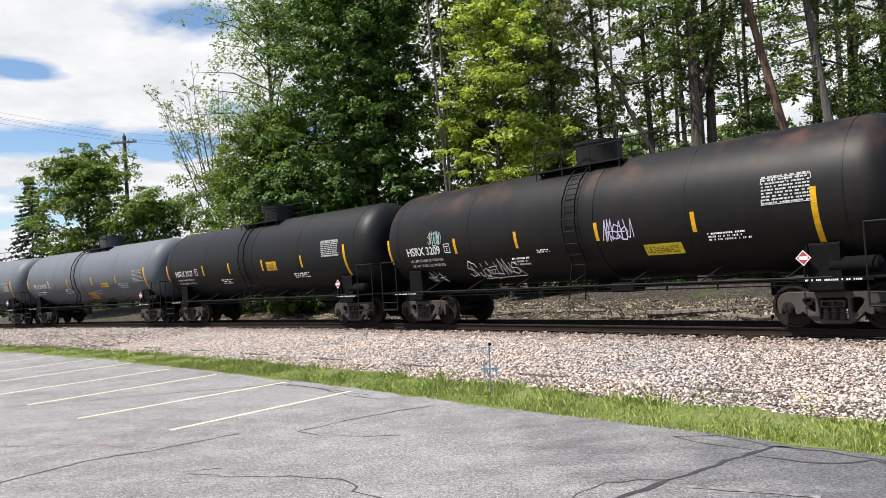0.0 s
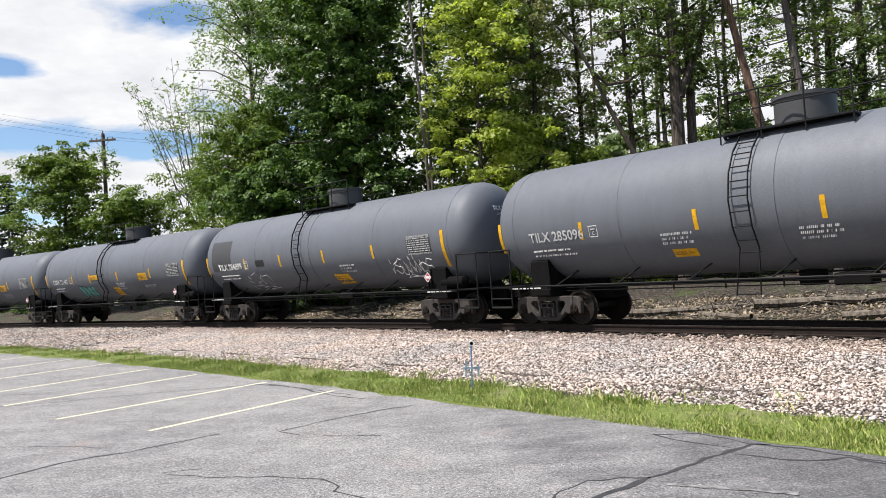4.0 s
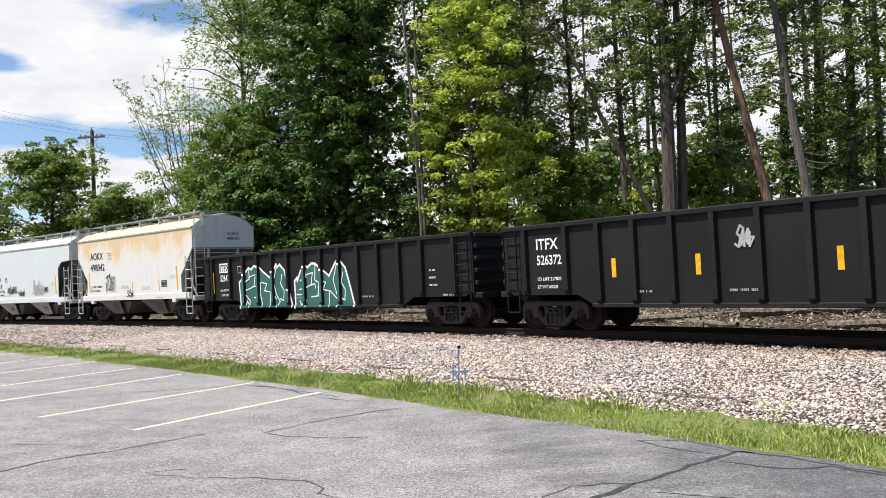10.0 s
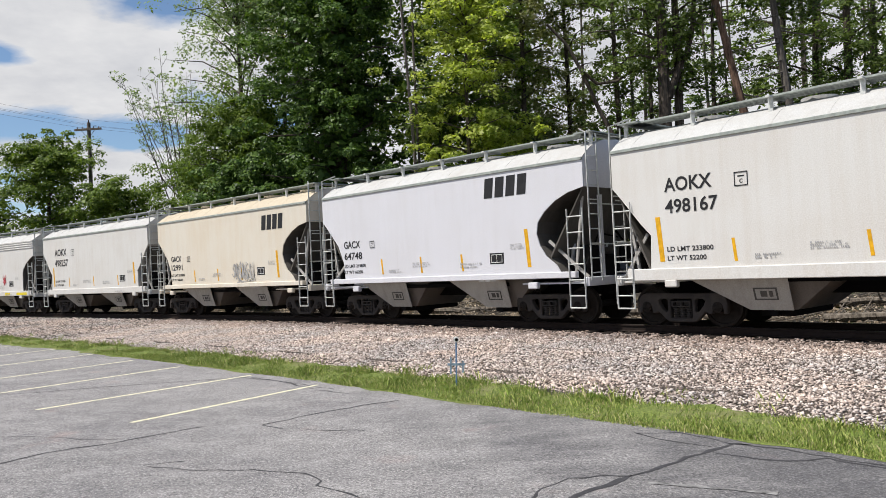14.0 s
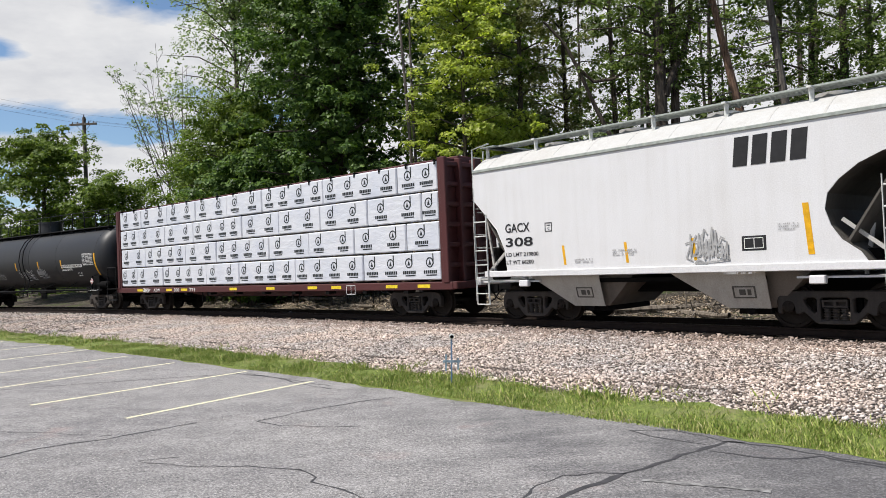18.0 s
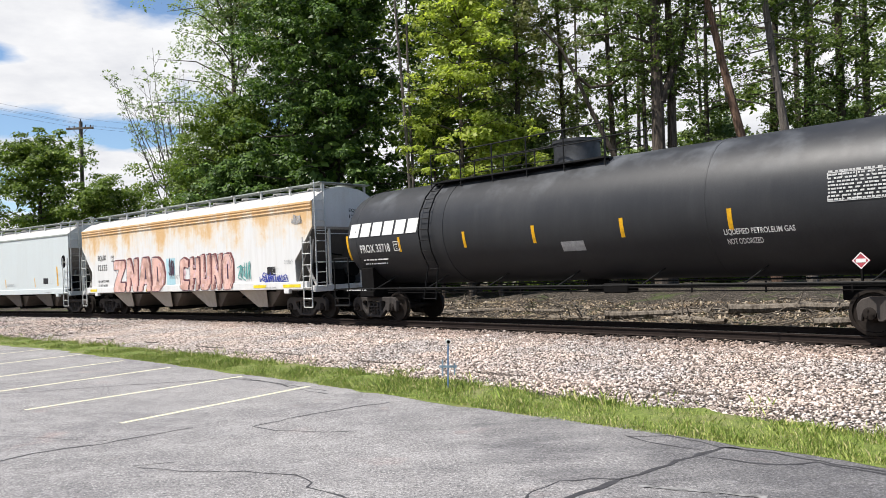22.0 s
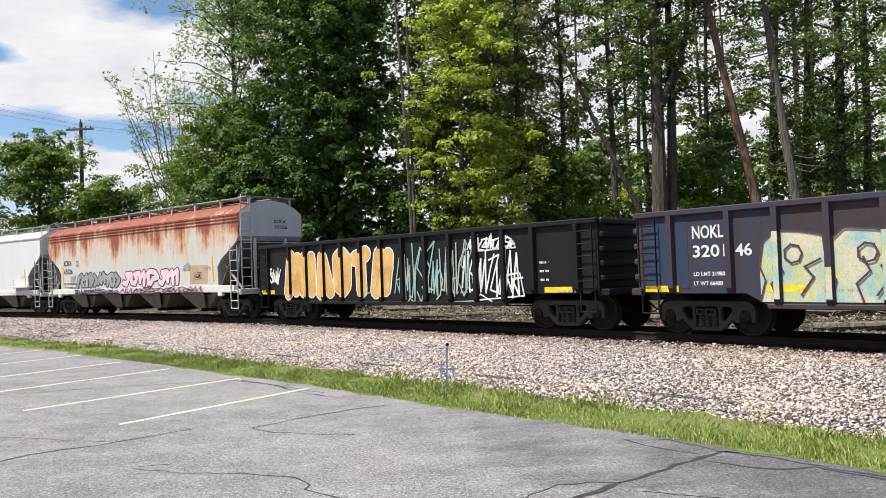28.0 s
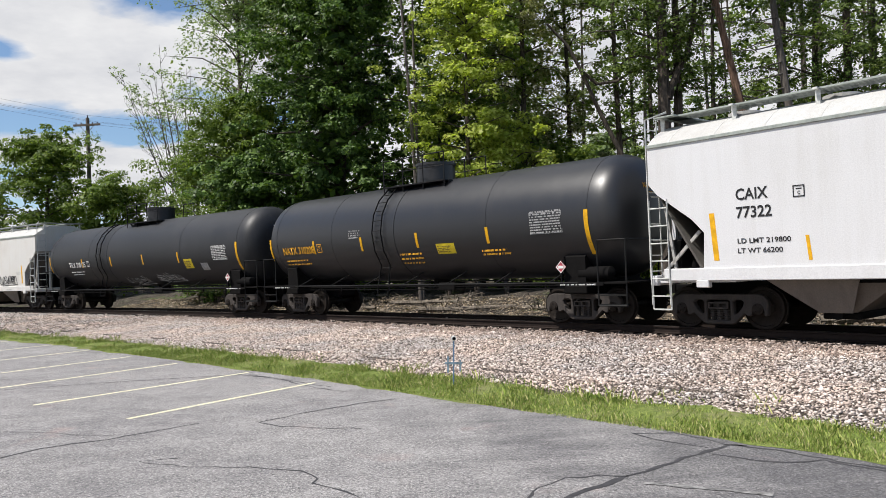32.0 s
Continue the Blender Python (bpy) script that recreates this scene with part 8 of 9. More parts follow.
def broadleaf(name, x, y, h, radius, base, material, seed, label, clumps=170, per=80, size=0.15, clump_r=0.9, trunk_r=0.25, lean=(0.0, 0.0), bark="bark", hole=0.0, shape="oval", fill=0, rise=(0.05, 0.35)):
    """A tree with a tapered trunk, limbs and leaf clumps round the limb ends. fill: coarse inner clumps that close a dense crown."""
    r = np.random.default_rng(seed)
    rr = random.Random(seed)
    tree = new(name)
    tree.matrix_basis = pose(x, y, -0.06)
    wood = MB()
    tp = [(lean[0] * u * h + 0.12 * math.sin(5 * u + seed), lean[1] * u * h + 0.1 * math.cos(4 * u + seed), u * h * 0.86) for u in [i / 9 for i in range(10)]]
    limb(wood, tp, trunk_r, trunk_r * 0.3, 9)
    limbs = MB()
    cs, rs, inner = [], [], []
    nl = max(7, clumps // 9)
    for i in range(nl):
        u = base / h + (1 - base / h) * (i + 0.3) / nl
        k = min(8, int(u / 0.86 * 9)) if u < 0.86 else 8
        o = Vector(tp[k])
        if u < 0.86:
            o.z = u * h
        ang = i * 2.4 + rr.uniform(-0.4, 0.4)
        w = (u - base / h) / max(1e-3, 1 - base / h)
        env = math.sin(math.pi * min(1, 0.16 + 0.84 * w)) ** 0.6 if shape == "oval" else min(1.0, 0.7 + 1.6 * w) * min(1.0, (1.08 * (1 - w)) ** 0.62)
        L = radius * env * rr.uniform(0.75, 1.12)
        e = o + Vector((math.cos(ang) * L, math.sin(ang) * L, rr.uniform(*rise) * L))
        m = o.lerp(e, 0.5) + Vector((0, 0, 0.12 * L))
        limb(limbs, [o, m, e], trunk_r * 0.28 * (1 - 0.6 * u) + 0.02, 0.012, 5)
        per_l = max(3, clumps // nl)
        for j in range(per_l):
            if rr.random() < hole:
                continue
            q = rr.uniform(0.3, 1.05) if not fill else 1.05 - 0.6 * rr.random() ** 1.6
            c = o.lerp(e, q)
            sp = 0.42 * radius * (0.35 + 0.65 * q)
            cs.append((c.x + rr.gauss(0, sp * 0.55), c.y + rr.gauss(0, sp * 0.55), max(base * 0.6, c.z + rr.gauss(0, sp * (0.6 if not fill else 0.35)))))
            rs.append(clump_r * rr.uniform(0.55, 1.3))
        for j in range(fill):
            c = o.lerp(e, rr.uniform(0.05, 0.6))
            inner.append((c.x, c.y, c.z + rr.gauss(0, 0.4)))
    part("trunk", wood, M[bark], tree, smooth=True)
    tagged(part("limb", limbs, M[bark], tree), kind="stuff")
    chunks = [leaves_at(np.array(cs), np.array(rs), per, size, r)]
    if inner:
        chunks.append(leaves_at(np.array(inner), np.full(len(inner), 0.9), 34, 0.24, r, 0.9, 0.25, 0.3))
    part("crown", crown_mesh(chunks, M[material]), M[material], tree)
    return tagged(tree, label, "tree")


def conifer(x, y, h, radius, seed, label, material="spruce"):
    r = np.random.default_rng(seed)
    tree = new("spruce_tree")
    tree.matrix_basis = pose(x, y, -0.06)
    wood, limbs = MB(), MB()
    limb(wood, [(0, 0, 0), (0.05, 0, h * 0.5), (0, 0, h)], 0.2, 0.02, 8)
    cs, rs = [], []
    z = 1.0
    k = 0
    while z < h - 0.3:
        L = radius * (1 - z / h) ** 0.8 + 0.15
        for i in range(6):
            a = i * 1.05 + k * 0.6 + r.uniform(-0.3, 0.3)
            l = L * r.uniform(0.7, 1.15)
            e = (math.cos(a) * l, math.sin(a) * l, z - 0.25 * l)
            limb(limbs, [(0, 0, z), e], 0.03, 0.008, 4)
            for q in (0.35, 0.6, 0.8, 1.0):
                cs.append((e[0] * q, e[1] * q, z + (e[2] - z) * q))
                rs.append(0.34)
        z += 0.55
        k += 1
    part("trunk", wood, M["bark"], tree, smooth=True)
    tagged(part("limb", limbs, M["bark"], tree), kind="stuff")
    cm = crown_mesh([leaves_at(np.array(cs), np.array(rs), 16, 0.16, r, 0.5, 0.5)], M[material])
    part("crown", cm, M[material], tree)
    return tagged(tree, label, "tree")


conifer(-55.6, 95, 18.0, 4.2, 1, "dark green spruce standing beyond the track")
conifer(-50.6, 97, 11.4, 3.4, 2, "dark green spruce standing beyond the track")
conifer(-60.0, 92, 12.5, 3.4, 3, "dark green spruce standing beyond the track")
conifer(-46.0, 92, 9.0, 2.8, 4, "dark green spruce standing beyond the track")
broadleaf("broadleaf_tree", -31.9, 62.5, 15.6, 4.0, 2.5, "mid", 10, "round-crowned green tree beside the utility pole", 330, 130, 0.11, 0.9, 0.26, (0, 0), "bark", 0.1, "oval", 1)
broadleaf("broadleaf_tree", -25.4, 59.5, 10.9, 2.9, 1.8, "mid", 11, "smaller green tree beside the utility pole", 210, 130, 0.105, 0.75, 0.2, (0, 0), "bark", 0.05, "oval", 1)


def sparse_tree(x, y, h, seed, label):
    """A fan of curving bare stems with twigs and few small leaves."""
    rr = random.Random(seed)
    r = np.random.default_rng(seed)
    tree = new("sparse_tree")
    tree.matrix_basis = pose(x, y, -0.06)
    wood = MB()
    limb(wood, [(0.5, 0, 0), (0.3, 0, h * 0.25), (0.05, 0, h * 0.48)], 0.16, 0.1, 7)
    part("trunk", wood, M["greybark"], tree, smooth=True)
    tw = MB()
    cs, rs = [], []
    for i in range(13):
        a = i * 2.4 + rr.uniform(-0.3, 0.3)
        o = Vector((0.1, 0, h * rr.uniform(0.3, 0.5)))
        L = h - o.z - rr.uniform(0, 0.3) * h
        out = rr.uniform(0.1, 0.5)
        way = Vector((math.cos(a) * out - 0.08, math.sin(a) * out, 1.0))
        pts = [o + Vector((way.x * L * u ** 0.75, way.y * L * u ** 0.75, L * u ** (1.0 + 0.5 * out) * 0.95)) + Vector((rr.uniform(-0.1, 0.1), rr.uniform(-0.1, 0.1), 0)) for u in (0, 0.25, 0.5, 0.75, 1.0)]
        limb(tw, pts, 0.055, 0.012, 5)
        for k in range(11):
            q = rr.uniform(1.0, 3.999)
            st = pts[int(q)].lerp(pts[int(q) + 1], q % 1)
            b_ = a + rr.uniform(-1.6, 1.6)
            f = st + Vector((math.cos(b_), math.sin(b_), rr.uniform(0.3, 1.1))) * rr.uniform(0.5, 1.3)
            limb(tw, [st, f], 0.016, 0.006, 4)
            for j in range(3):
                g = st.lerp(f, rr.uniform(0.35, 1.0))
                e = g + Vector((rr.uniform(-0.4, 0.4), rr.uniform(-0.4, 0.4), rr.uniform(0.05, 0.5)))
                limb(tw, [g, e], 0.008, 0.004, 3)
                cs.append(tuple(e))
                rs.append(rr.uniform(0.1, 0.28))
    tagged(part("limb", tw, M["greybark"], tree), kind="stuff")
    part("crown", crown_mesh([leaves_at(np.array(cs), np.array(rs), 14, 0.06, r)], M["ash"]), M["ash"], tree)
    return tagged(tree, label, "tree")


sparse_tree(-18.3, 55, 18.4, 13, "thin grey many-stemmed tree with few small leaves")
sparse_tree(-16.4, 56, 17.0, 17, "thin grey many-stemmed tree with few small leaves")
broadleaf("broadleaf_tree", -12.6, 52, 26.0, 5.6, 7.0, "ash", 14, "tall airy tree with pale grey-green leaves", 520, 60, 0.085, 0.75, 0.26, (-0.02, 0), "bark", 0.16, "oval", 0, (0.1, 0.55))
broadleaf("pine_tree", -10.6, 55, 28.0, 3.6, 17.0, "pine", 27, "brown-green pine rising behind the edge trees", 260, 90, 0.09, 0.7, 0.24)
broadleaf("broadleaf_tree", -16.2, 52, 11.8, 3.1, 1.0, "mid", 15, "low green tree at the wood's edge", 240, 130, 0.085, 0.75, 0.18, (0, 0), "bark", 0.05)
broadleaf("broadleaf_tree", -11.8, 47.5, 15.0, 3.4, 2.0, "mid", 28, "dark green tree at the wood's edge", 330, 120, 0.08, 0.75, 0.2, (0, 0), "bark", 0.1, "oval", 2)
broadleaf("maple_tree", -8.2, 46.5, 25.0, 3.9, 2.0, "maple", 16, "dense dark green maple at the wood's edge", 260, 130, 0.095, 0.75, 0.35, (0, 0), "bark", 0.0, "cone", 2)
broadleaf("maple_tree", -5.4, 42, 25.0, 4.9, 1.5, "maple", 17, "dense dark green maple at the wood's edge", 600, 190, 0.09, 0.62, 0.4, (0.02, 0), "bark", 0.0, "cone", 3)
broadleaf("maple_tree", -10.4, 43.5, 9.5, 2.8, 1.0, "maple", 18, "low dense maple at the wood's edge", 220, 130, 0.095, 0.7, 0.2, (0, 0), "bark", 0.0, "oval", 2)
for k, (x, y, ln) in enumerate(((-0.95, 37, -0.018), (-0.95, 37.6, 0.015))):
    t_ = broadleaf("slender_tree", x, y, 24.0 - k, 1.2, 16.5, "maple", 19 + k, "slender bare-trunked tree with dead side twigs", 50, 60, 0.11, 0.7, (0.115, 0.1)[k], (ln, 0), "greybark")
    tw, rt = MB(), random.Random(70 + k)
    for q in range(46):
        z = rt.uniform(5, 19)
        a = rt.uniform(0, 6.28)
        L = rt.uniform(0.4, 1.5)
        bx, by = ln * z / 0.86 + 0.1 * math.sin(5 * z / 20 + 19 + k), 0.0
        limb(tw, [(bx, by, z), (bx + math.cos(a) * L * 0.5, by + math.sin(a) * L * 0.5, z + 0.12 * L), (bx + math.cos(a) * L, by + math.sin(a) * L, z + rt.uniform(-0.2, 0.15) * L)], 0.02, 0.006, 4)
    tagged(part("dead_twig", tw, M["greybark"], t_), kind="stuff")
broadleaf("broadleaf_tree", 1.75, 37, 18.0, 2.7, 4.5, "light", 21, "young yellow-green tree at the wood's edge", 360, 80, 0.085, 0.5, 0.15, (0, 0), "bark", 0.3)
broadleaf("broadleaf_tree", 3.3, 37.1, 10.4, 2.6, 2.0, "light", 22, "young yellow-green tree at the wood's edge", 165, 80, 0.085, 0.55, 0.13, (0, 0), "bark", 0.15)
broadleaf("broadleaf_tree", 0.4, 39.0, 12.5, 2.0, 2.5, "mid", 26, "young green tree at the wood's edge", 130, 110, 0.085, 0.6, 0.12)
broadleaf("broadleaf_tree", 2.4, 41.5, 21.0, 2.9, 3.0, "mid", 29, "tall green tree behind the younger ones", 260, 100, 0.085, 0.7, 0.2, (0, 0), "bark", 0.1, "oval", 1)
broadleaf("pine_tree", 5.0, 42, 25.0, 2.9, 7.0, "pine", 23, "thin brown-green pine with bare lower trunk", 330, 90, 0.075, 0.6, 0.22, (0, 0), "bark", 0.1)
broadleaf("pine_tree", 7.6, 43, 24.0, 2.6, 8.0, "pine", 24, "thin brown-green pine with bare lower trunk", 260, 85, 0.075, 0.6, 0.2, (0, 0), "bark", 0.15)
broadleaf("broadleaf_tree", 7.2, 41, 9.5, 2.4, 1.5, "mid", 25, "low green tree among the trunks", 140, 110, 0.085, 0.65, 0.1)
broadleaf("broadleaf_tree", 13.7, 39.5, 8.8, 2.2, 1.0, "mid", 43, "low dense green tree among the trunks", 150, 110, 0.085, 0.6, 0.1, (0, 0), "bark", 0.0, "oval", 1)
WOOD = ((11.0, 36, 25, 0.42, -0.005, "bark", 10.5, 2.8), (11.5, 36.5, 25, 0.3, 0.02, "bark", 10.0, 2.8), (9.6, 40, 24, 0.22, 0.01, "bark", 8.0, 2.6), (15.9, 35, 24, 0.27, -0.157, "redbark", 14.0, 2.2),
        (17.0, 34, 24, 0.26, -0.093, "greybark", 13.0, 2.4), (19.4, 43, 25, 0.34, 0.036, "bark", 7.0, 2.8), (20.3, 41, 25, 0.28, 0.031, "bark", 6.0, 2.8), (21.6, 40, 25, 0.34, 0.023, "bark", 5.5, 3.0), (25.2, 44, 25, 0.3, 0.036, "bark", 5.0, 3.2),
        (16.2, 45, 25, 0.2, 0.039, "bark", 6.0, 2.6), (13.6, 47, 25, 0.2, 0.0, "bark", 8.0, 2.8), (24.0, 38, 24, 0.25, 0.012, "bark", 6.0, 2.8), (5.2, 44, 12, 0.13, 0.0, "greybark", 8.0, 1.5))
for k, (x, y, h, tr, ln, bk, base_, rad) in enumerate(WOOD):
    t_ = broadleaf("woodland_tree", x, y, h, rad, base_, "wood", 30 + k, "tall bare-trunked woodland tree with open crown", 190, 80, 0.08, 0.62, tr, (ln, 0), bk, 0.1)
    if k in (3, 4):
        tw, rt = MB(), random.Random(90 + k)
        for q in range(16):
            z = rt.uniform(6, 16)
            sd = rt.choice((-1, 1))
            L = rt.uniform(0.8, 2.6)
            bx = ln * z / 0.86
            limb(tw, [(bx, -0.1, z), (bx + sd * L * 0.5, -0.2, z - 0.12 * L), (bx + sd * L, -0.3, z + rt.uniform(-0.35, 0.3) * L)], 0.045, 0.012, 5)
        tagged(part("dead_limb", tw, M["greybark"], t_), kind="stuff")
    if k == 0:
        fk = MB()
        limb(fk, [(0.2, 0, 9.6), (0.7, 0, 10.9), (1.2, 0.1, 11.7), (1.6, 0.1, 13.2), (1.7, 0, 15.5)], 0.2, 0.1, 8)
        limb(fk, [(-0.1, 0, 12.4), (-1.6, 0.1, 13.0), (-3.4, 0, 12.9)], 0.07, 0.02, 6)
        limb(fk, [(0.1, 0, 13.0), (2.0, -0.1, 13.7), (3.8, 0, 13.9)], 0.06, 0.02, 6)
        part("limb", fk, M["bark"], t_, smooth=True)
# leafy trees deeper in the wood, between the trunks
for k, (x, y, h, mat) in enumerate(((11.4, 50, 12.0, "ash"), (19.2, 50, 13.0, "ash"), (26.2, 49, 14.0, "ash"))):
    broadleaf("broadleaf_tree", x, y, h, 2.7, 3.5, mat, 90 + k, "slim leafy tree deep in the wood", 150, 60, 0.13, 0.75, 0.14, (0, 0), "bark", 0.25)
# ivy wraps two of the trunks
for k, (x, y, ln) in enumerate(((20.3, 41, 0.031), (21.6, 40, 0.023), (19.4, 43, 0.036))):
    r = np.random.default_rng(200 + k)
    zz = np.linspace(0.4, 12.5, 60)
    cs = np.stack([ln * zz + r.normal(0, 0.12, 60), -0.25 + r.normal(0, 0.15, 60), zz], 1)
    ivy = part("ivy", crown_mesh([leaves_at(cs, np.full(60, 0.42), 45, 0.075, r)], M["maple"]), M["maple"], None, at=pose(x, y, -0.06))
    tagged(ivy, "dark ivy climbing a woodland trunk", "ivy")
lt = new("leaning_tree")
lt.matrix_basis = pose(12.5, 38, -0.06)
wood = MB()
limb(wood, [(0, 0, 0), (-1.4, 0, 3.4), (-2.96, 0, 6.9), (-4.2, 0, 9.6), (-5.0, 0, 11.6), (-5.64, 0, 12.9), (-6.6, 0, 14.0)], 0.16, 0.06, 8)
part("trunk", wood, M["bark"], lt, smooth=True)
wood = MB()
limb(wood, [(-4.9, 0, 11.5), (-4.2, 0.1, 10.9), (-3.2, 0.1, 11.0), (-2.4, 0, 11.5), (-1.6, 0, 11.3), (-0.9, 0, 11.9)], 0.1, 0.03, 7)
part("limb", wood, M["bark"], lt)
tagged(lt, "dark leaning tree with a crooked bare limb", "tree")
r_ = random.Random(5)
for k in range(26):
    u = k / 25
    x, y = -15 + 43 * u + r_.uniform(-0.8, 0.8), 46 - 9 * u + r_.uniform(-1.5, 2.5)
    h = r_.uniform(3.0, 5.5) + (2.0 if 7 < x < 14 else 0.0)
    m_ = "light" if 6 < x < 15 and r_.random() < 0.7 else r_.choice(("mid", "mid", "maple"))
    broadleaf("undergrowth_bush", x, y, h, r_.uniform(1.4, 2.2), 0.3, m_, 60 + k, "leafy green undergrowth bush at the wood's edge", 40, 95, 0.085, 0.6, 0.05)


# the deeper wood behind, as one mass of leaves and trunks
def far_wood():
    r = np.random.default_rng(77)
    cs, rs = [], []
    for k in range(1500):
        x = r.uniform(-8.5, 11) if k < 800 else r.uniform(9, 44)
        y = 56 + r.uniform(-2, 8) - 0.12 * x
        top = 29 if x < 8.0 else 10.0
        z = r.uniform(0.3, top) if x < 8.0 else (r.random() ** 1.3) * top
        cs.append((x, y, z))
        rs.append(r.uniform(1.0, 1.9))
    for k in range(240):
        x = r.uniform(4, 46)
        cs.append((x, 60 + r.uniform(-3, 10), r.uniform(9, 24)))
        rs.append(r.uniform(0.7, 1.3))
    v = leaves_at(np.array(cs), np.array(rs), 60, 0.2, r)
    ob = new("far_wood", raw_mesh("far_wood", v, np.arange(len(v)).reshape(-1, 4), M["mid"]))
    tagged(ob, "deep green wood beyond the edge trees", "woods", kind="stuff")
    mb = MB()
    for k in range(16):
        x, y = r.uniform(-14, 42), 50 + r.uniform(0, 16)
        lx = r.uniform(-0.6, 0.8)
        limb(mb, [(x, y, -0.1), (x + lx * 0.4, y, 11), (x + lx, y, 24)], r.uniform(0.12, 0.24), 0.05, 6)
    ob = part("far_trunks", mb, M["bark"], None)
    tagged(ob, "dark bare trunks deep in the wood", "woods", kind="stuff")


far_wood()
r_ = random.Random(15)
for k in range(22):
    x, y, _ = on_track(-22 - 2.1 * k + r_.uniform(-0.8, 0.8), -r_.uniform(11, 18))
    broadleaf("undergrowth_bush", x, y, r_.uniform(1.3, 2.6), r_.uniform(1.3, 2.0), 0.2, r_.choice(("mid", "maple")), 120 + k, "low dark green bush beyond the track", 30, 70, 0.1, 0.6, 0.05)

# far tree line round the horizon
rg = np.random.default_rng(9)
cs, rs = [], []
for k in range(520):
    a = rg.uniform(radians(-65), radians(60))
    d = rg.uniform(150, 190)
    cs.append((math.sin(a) * d, math.cos(a) * d, abs(rg.normal(0, 3.0))))
    rs.append(rg.uniform(1.8, 3.2))
v = leaves_at(np.array(cs), np.array(rs), 40, 0.9, rg)
ob = new("distant_trees", raw_mesh("distant_trees", v, np.arange(len(v)).reshape(-1, 4), M["mid"]))
tagged(ob, "distant green tree line along the horizon", "woods", kind="stuff")

# fallen logs and brush beyond the track
for k, (s, o, L, r0, turn) in enumerate(((4.5, -6.6, 4.2, 0.14, 32), (8.5, -7.6, 4.5, 0.16, 24), (-1.5, -7.0, 3.6, 0.1, -8), (-8, -8.0, 5.0, 0.12, 10), (11.5, -6.4, 4.5, 0.14, 25), (-16, -8, 5, 0.12, 5), (1.2, -5.6, 2.6, 0.09, -20), (6.2, -5.4, 3.2, 0.13, -35), (-4.5, -6.2, 4.2, 0.14, 28), (-11.5, -6.6, 3.8, 0.12, -22), (13.5, -7.5, 4.0, 0.15, -12))):
    x, y, h = on_track(s, o)
    mb = MB()
    rr = random.Random(k)
    limb(mb, [(-L / 2 + L * i / 6, rr.uniform(-0.08, 0.08), r0 * 0.8 + 0.08 * i / 6 + rr.uniform(-0.03, 0.03)) for i in range(7)], r0, r0 * 0.55, 8)
    for q in range(4):
        xx = rr.uniform(-L / 2, L / 2)
        limb(mb, [(xx, 0, r0), (xx + rr.uniform(-0.2, 0.4), rr.uniform(-0.4, 0.4), r0 + rr.uniform(0.25, 0.6))], 0.035, 0.01, 5)
    ob = part("fallen_log", mb, M["log"], None, smooth=True, at=pose(x, y, bank_z(s, o) - 0.03, 0, 0, math.degrees(h) + turn))
    tagged(ob, "weathered fallen log lying on litter beyond the track", "log")
rl = np.random.default_rng(55)
cs = []
for k in range(4200):
    s, o = rl.uniform(-34, 18), -rl.uniform(3.6, 9.5)
    x, y, _ = on_track(s, o)
    cs.append((x, y, bank_z(s, o) + 0.02))
v = leaves_at(np.array(cs), np.full(4200, 0.35), 11, 0.045, rl, 0.08, 0.0)
tagged(new("leaf_litter", raw_mesh("leaf_litter", v, np.arange(len(v)).reshape(-1, 4), M["dry"])), "dry brown leaves scattered on the bank", "leaf litter", kind="stuff")
rb = np.random.default_rng(31)
tw = MB()
for k in range(1300):
    s, o = rb.uniform(-28, 16), -rb.uniform(3.8, 10)
    x, y, h = on_track(s, o)
    a = rb.uniform(0, 6.28)
    L = rb.uniform(0.2, 0.95)
    z = bank_z(s, o)
    tw.cyl((x, y, z + rb.uniform(-0.02, 0.05)), (x + math.cos(a) * L, y + math.sin(a) * L, z + rb.uniform(0.0, 0.25)), rb.uniform(0.008, 0.024), 5)
ob = part("brushwood", tw, M["log"], None)
tagged(ob, "scattered dry sticks and brush beyond the track", "brushwood", kind="stuff")

# ================= utility pole and wires, marker post =================
M["polewood"] = bark_mat("weathered_pole_wood", (0.09, 0.075, 0.062), (0.2, 0.17, 0.145))
M["insul"] = plain("brown_insulator_glaze", (0.08, 0.05, 0.04), 0.3)
pole = new("utility_pole")
pole.matrix_basis = pose(-29.9, 66, -0.06, 0, 0, -4)
part("shaft", MB().cyl((0, 0, 0), (0, 0, 16.0), 0.21, 12, 0.15), M["polewood"], pole, smooth=True)
arm = part("crossarm", MB().box(-1.2, 1.2, -0.22, -0.1, 15.3, 15.48, 0.01).bar((-0.6, -0.15, 15.31), (0, -0.13, 14.6), 0.03, 0.03).bar((0.6, -0.15, 15.31), (0, -0.13, 14.6), 0.03, 0.03), M["polewood"], pole)
for xx in (-0.95, -0.5, 0.5, 0.95):
    part("insulator", MB().cyl((xx, -0.15, 15.48), (xx, -0.15, 15.63), 0.05, 8, 0.035), M["insul"], arm)
tagged(pole, "weathered wooden utility pole with a crossarm", "utility pole")
part("insulator", MB().cyl((0, 0, 16.0), (0, 0, 16.25), 0.06, 8, 0.04), M["insul"], pole)
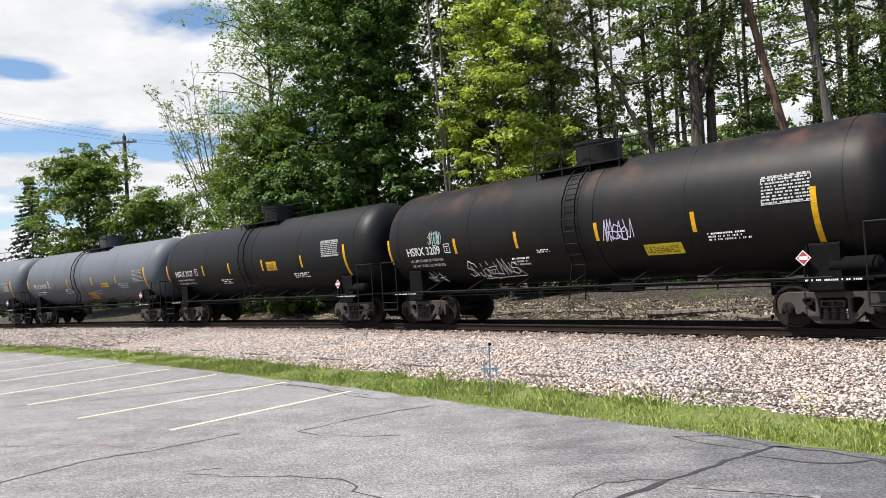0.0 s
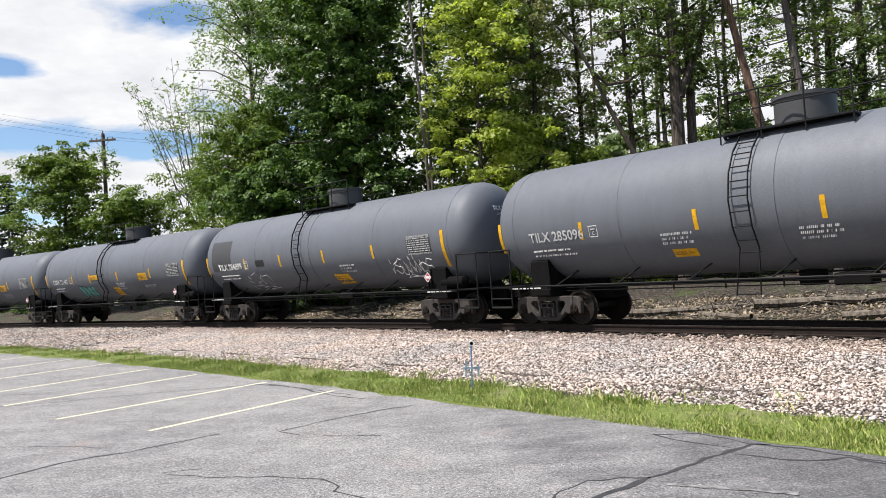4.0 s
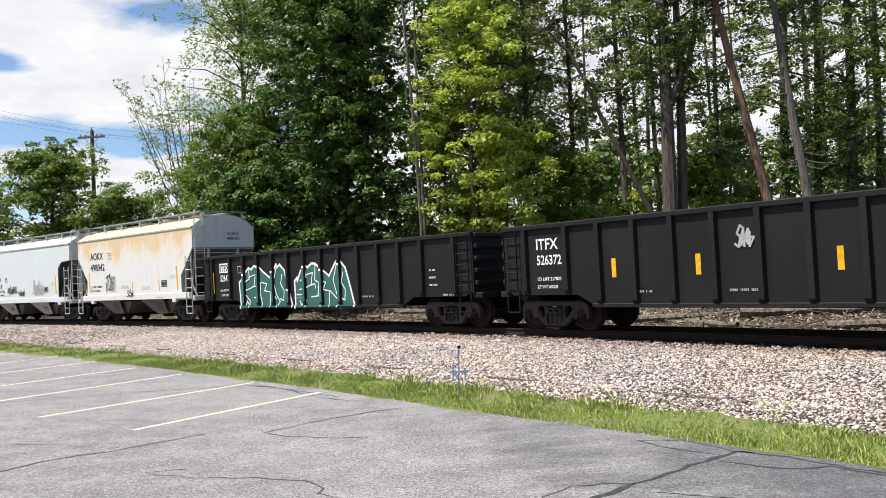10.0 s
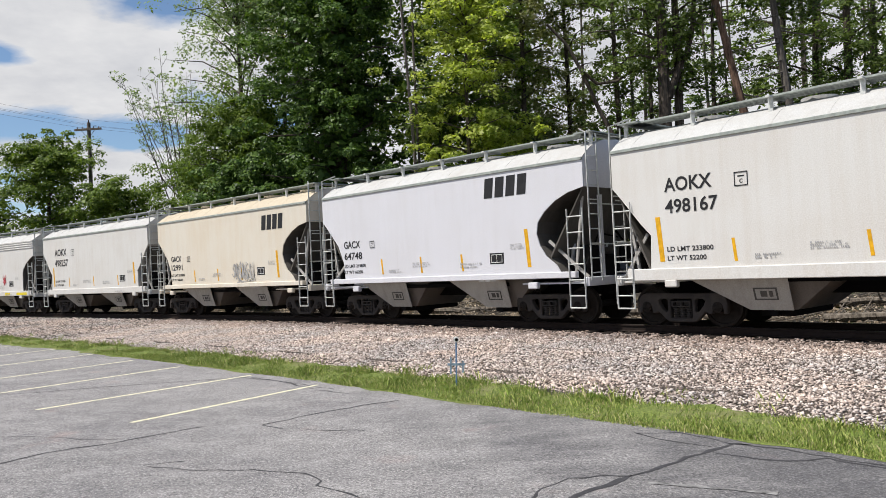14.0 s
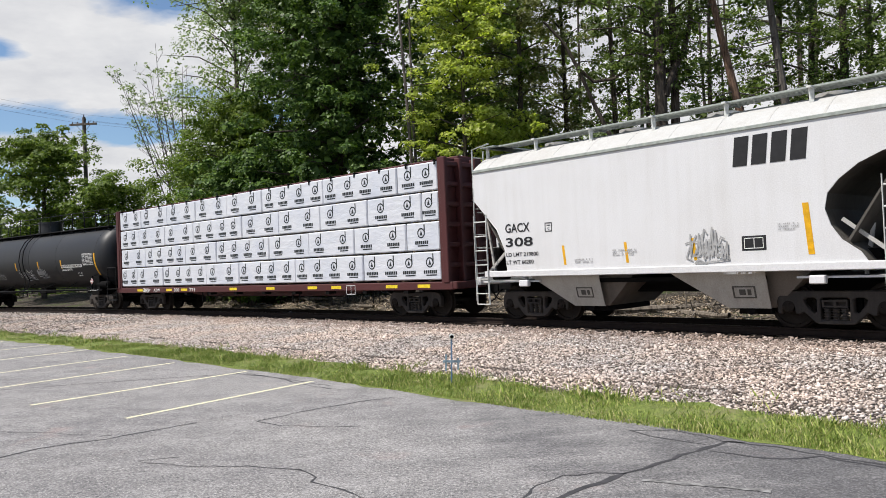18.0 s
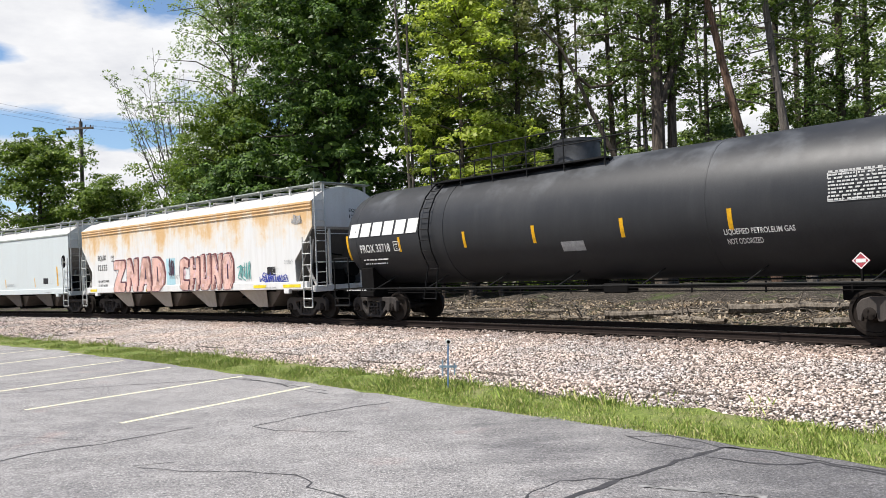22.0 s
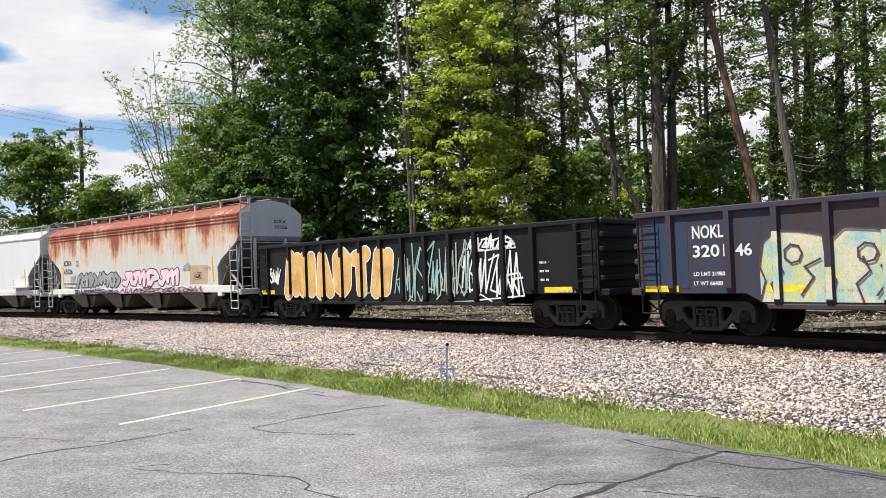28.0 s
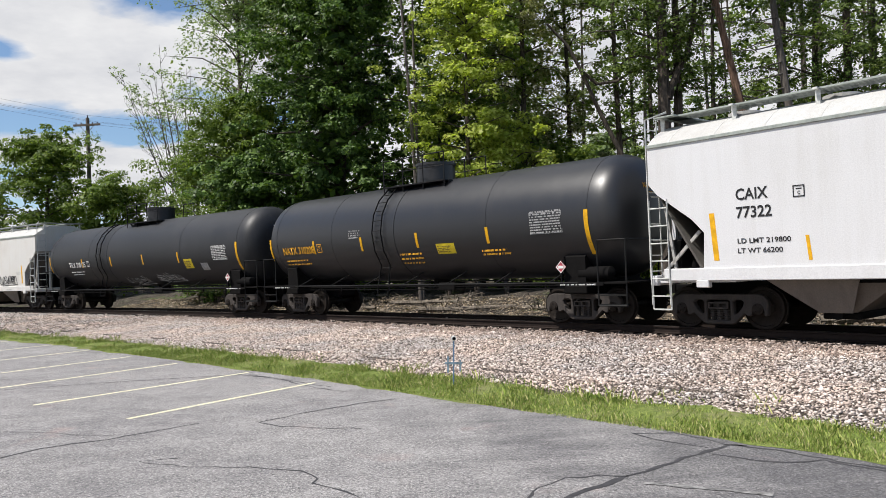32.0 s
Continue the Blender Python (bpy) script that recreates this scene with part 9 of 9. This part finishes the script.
for k, (dx_, z) in enumerate(((-0.95, 15.58), (0.95, 15.58), (0.0, 16.2), (0.5, 15.58))):
    mb = MB()
    p0, p1 = Vector((-29.9 + dx_, 66, z)), Vector((-44 + dx_, 47, z + 1.9))
    mb.pipe([p0.lerp(p1, i / 14) - Vector((0, 0, 1.0 * (i / 14) * (1 - i / 14))) for i in range(15)], 0.009, 4)
    p2 = Vector((22 + dx_, 75, z - 4.0))
    mb.pipe([p0.lerp(p2, i / 14) - Vector((0, 0, 2.4 * (i / 14) * (1 - i / 14))) for i in range(15)], 0.008, 4)
    tagged(part("overhead_wire", mb, M["insul"], None), "thin dark overhead wire hung from the utility pole", "wire", "wires on the pole")

M["tagblue"] = plain("pale_blue_plastic", (0.3, 0.42, 0.52), 0.5, 0.0, 0.3)
M["postblue"] = plain("pale_blue_post_paint", (0.16, 0.26, 0.42), 0.5)
mp = new("marker_post")
mp.matrix_basis = pose(0.17, 13.05, -0.03, 0, 2.4, 0)
part("stake", MB().box(-0.014, 0.014, -0.012, 0.012, 0, 0.88, 0.003), M["postblue"], mp)
part("cap", MB().cyl((0, -0.04, 0.86), (0, 0.04, 0.86), 0.045, 14), M["letter"], mp, "white round cap with dark centre")
part("cap_centre", MB().cyl((0.005, -0.05, 0.86), (0.005, -0.04, 0.86), 0.03, 12), M["under"], mp)
part("cross_tag", MB().box(-0.15, 0.15, -0.02, -0.014, 0.42, 0.46).box(-0.11, -0.08, -0.0195, -0.0145, 0.28, 0.56).box(0.10, 0.125, -0.0195, -0.0145, 0.3, 0.5), M["tagblue"], mp, "blue and white plastic tag")
tagged(mp, "slim pale blue marker post in the grass verge", "marker post")

# lawn and rail fence far beyond the track
M["fence"] = plain("dark_fence_paint", (0.06, 0.055, 0.05), 0.7)
fence = new("rail_fence")
fm_rail = MB()
for k in range(30):
    x, y = -75 + k * 2.4, 88 - k * 0.55
    part("post", MB().box(x - 0.06, x + 0.06, y - 0.06, y + 0.06, -0.06, 1.15), M["fence"], fence)
for z in (0.45, 0.8, 1.08):
    part("rail", MB().bar((-75, 88, z), (-75 + 29 * 2.4, 88 - 29 * 0.55, z), 0.05, 0.1), M["fence"], fence)
tagged(fence, "dark three-rail fence on a lawn beyond the track", "fence")


# ================= movement =================
def car_pose(i, t):
    sf_, sr_ = BOGIES[i]
    d = run(t)
    ax, ay, _ = on_track(sf_ + d)
    bx, by, _ = on_track(sr_ + d)
    return pose((ax + bx) / 2, (ay + by) / 2, RAIL_Z, 0, 0, math.degrees(math.atan2(ay - by, ax - bx)))


def motions():
    for i, car in enumerate(CARS):
        walk(car, [(0.5 * k, car_pose(i, 0.5 * k)) for k in range(65)])
        sf_, sr_ = BOGIES[i]
        seen = [k for k in range(0, 961) if sf_ + run(k / 30) > -62 and sr_ + run(k / 30) < 17]
        if not seen:
            continue
        k0, k1 = seen[0], seen[-1]
        base = run(k0 / 30)
        turns = [(k / 30, math.degrees((run(k / 30) - base) / 0.457)) for k in range(k0, k1 + 1)]
        if k0 > 0:
            turns.insert(0, (0.0, turns[0][1]))
        if k1 < 960:
            turns.append((32.0, turns[-1][1]))
        for w, sx in WHEELS[i]:
            walk(w, [(t, pose(sx, 0, 0.457, 0, q, 0)) for t, q in turns])


motions()
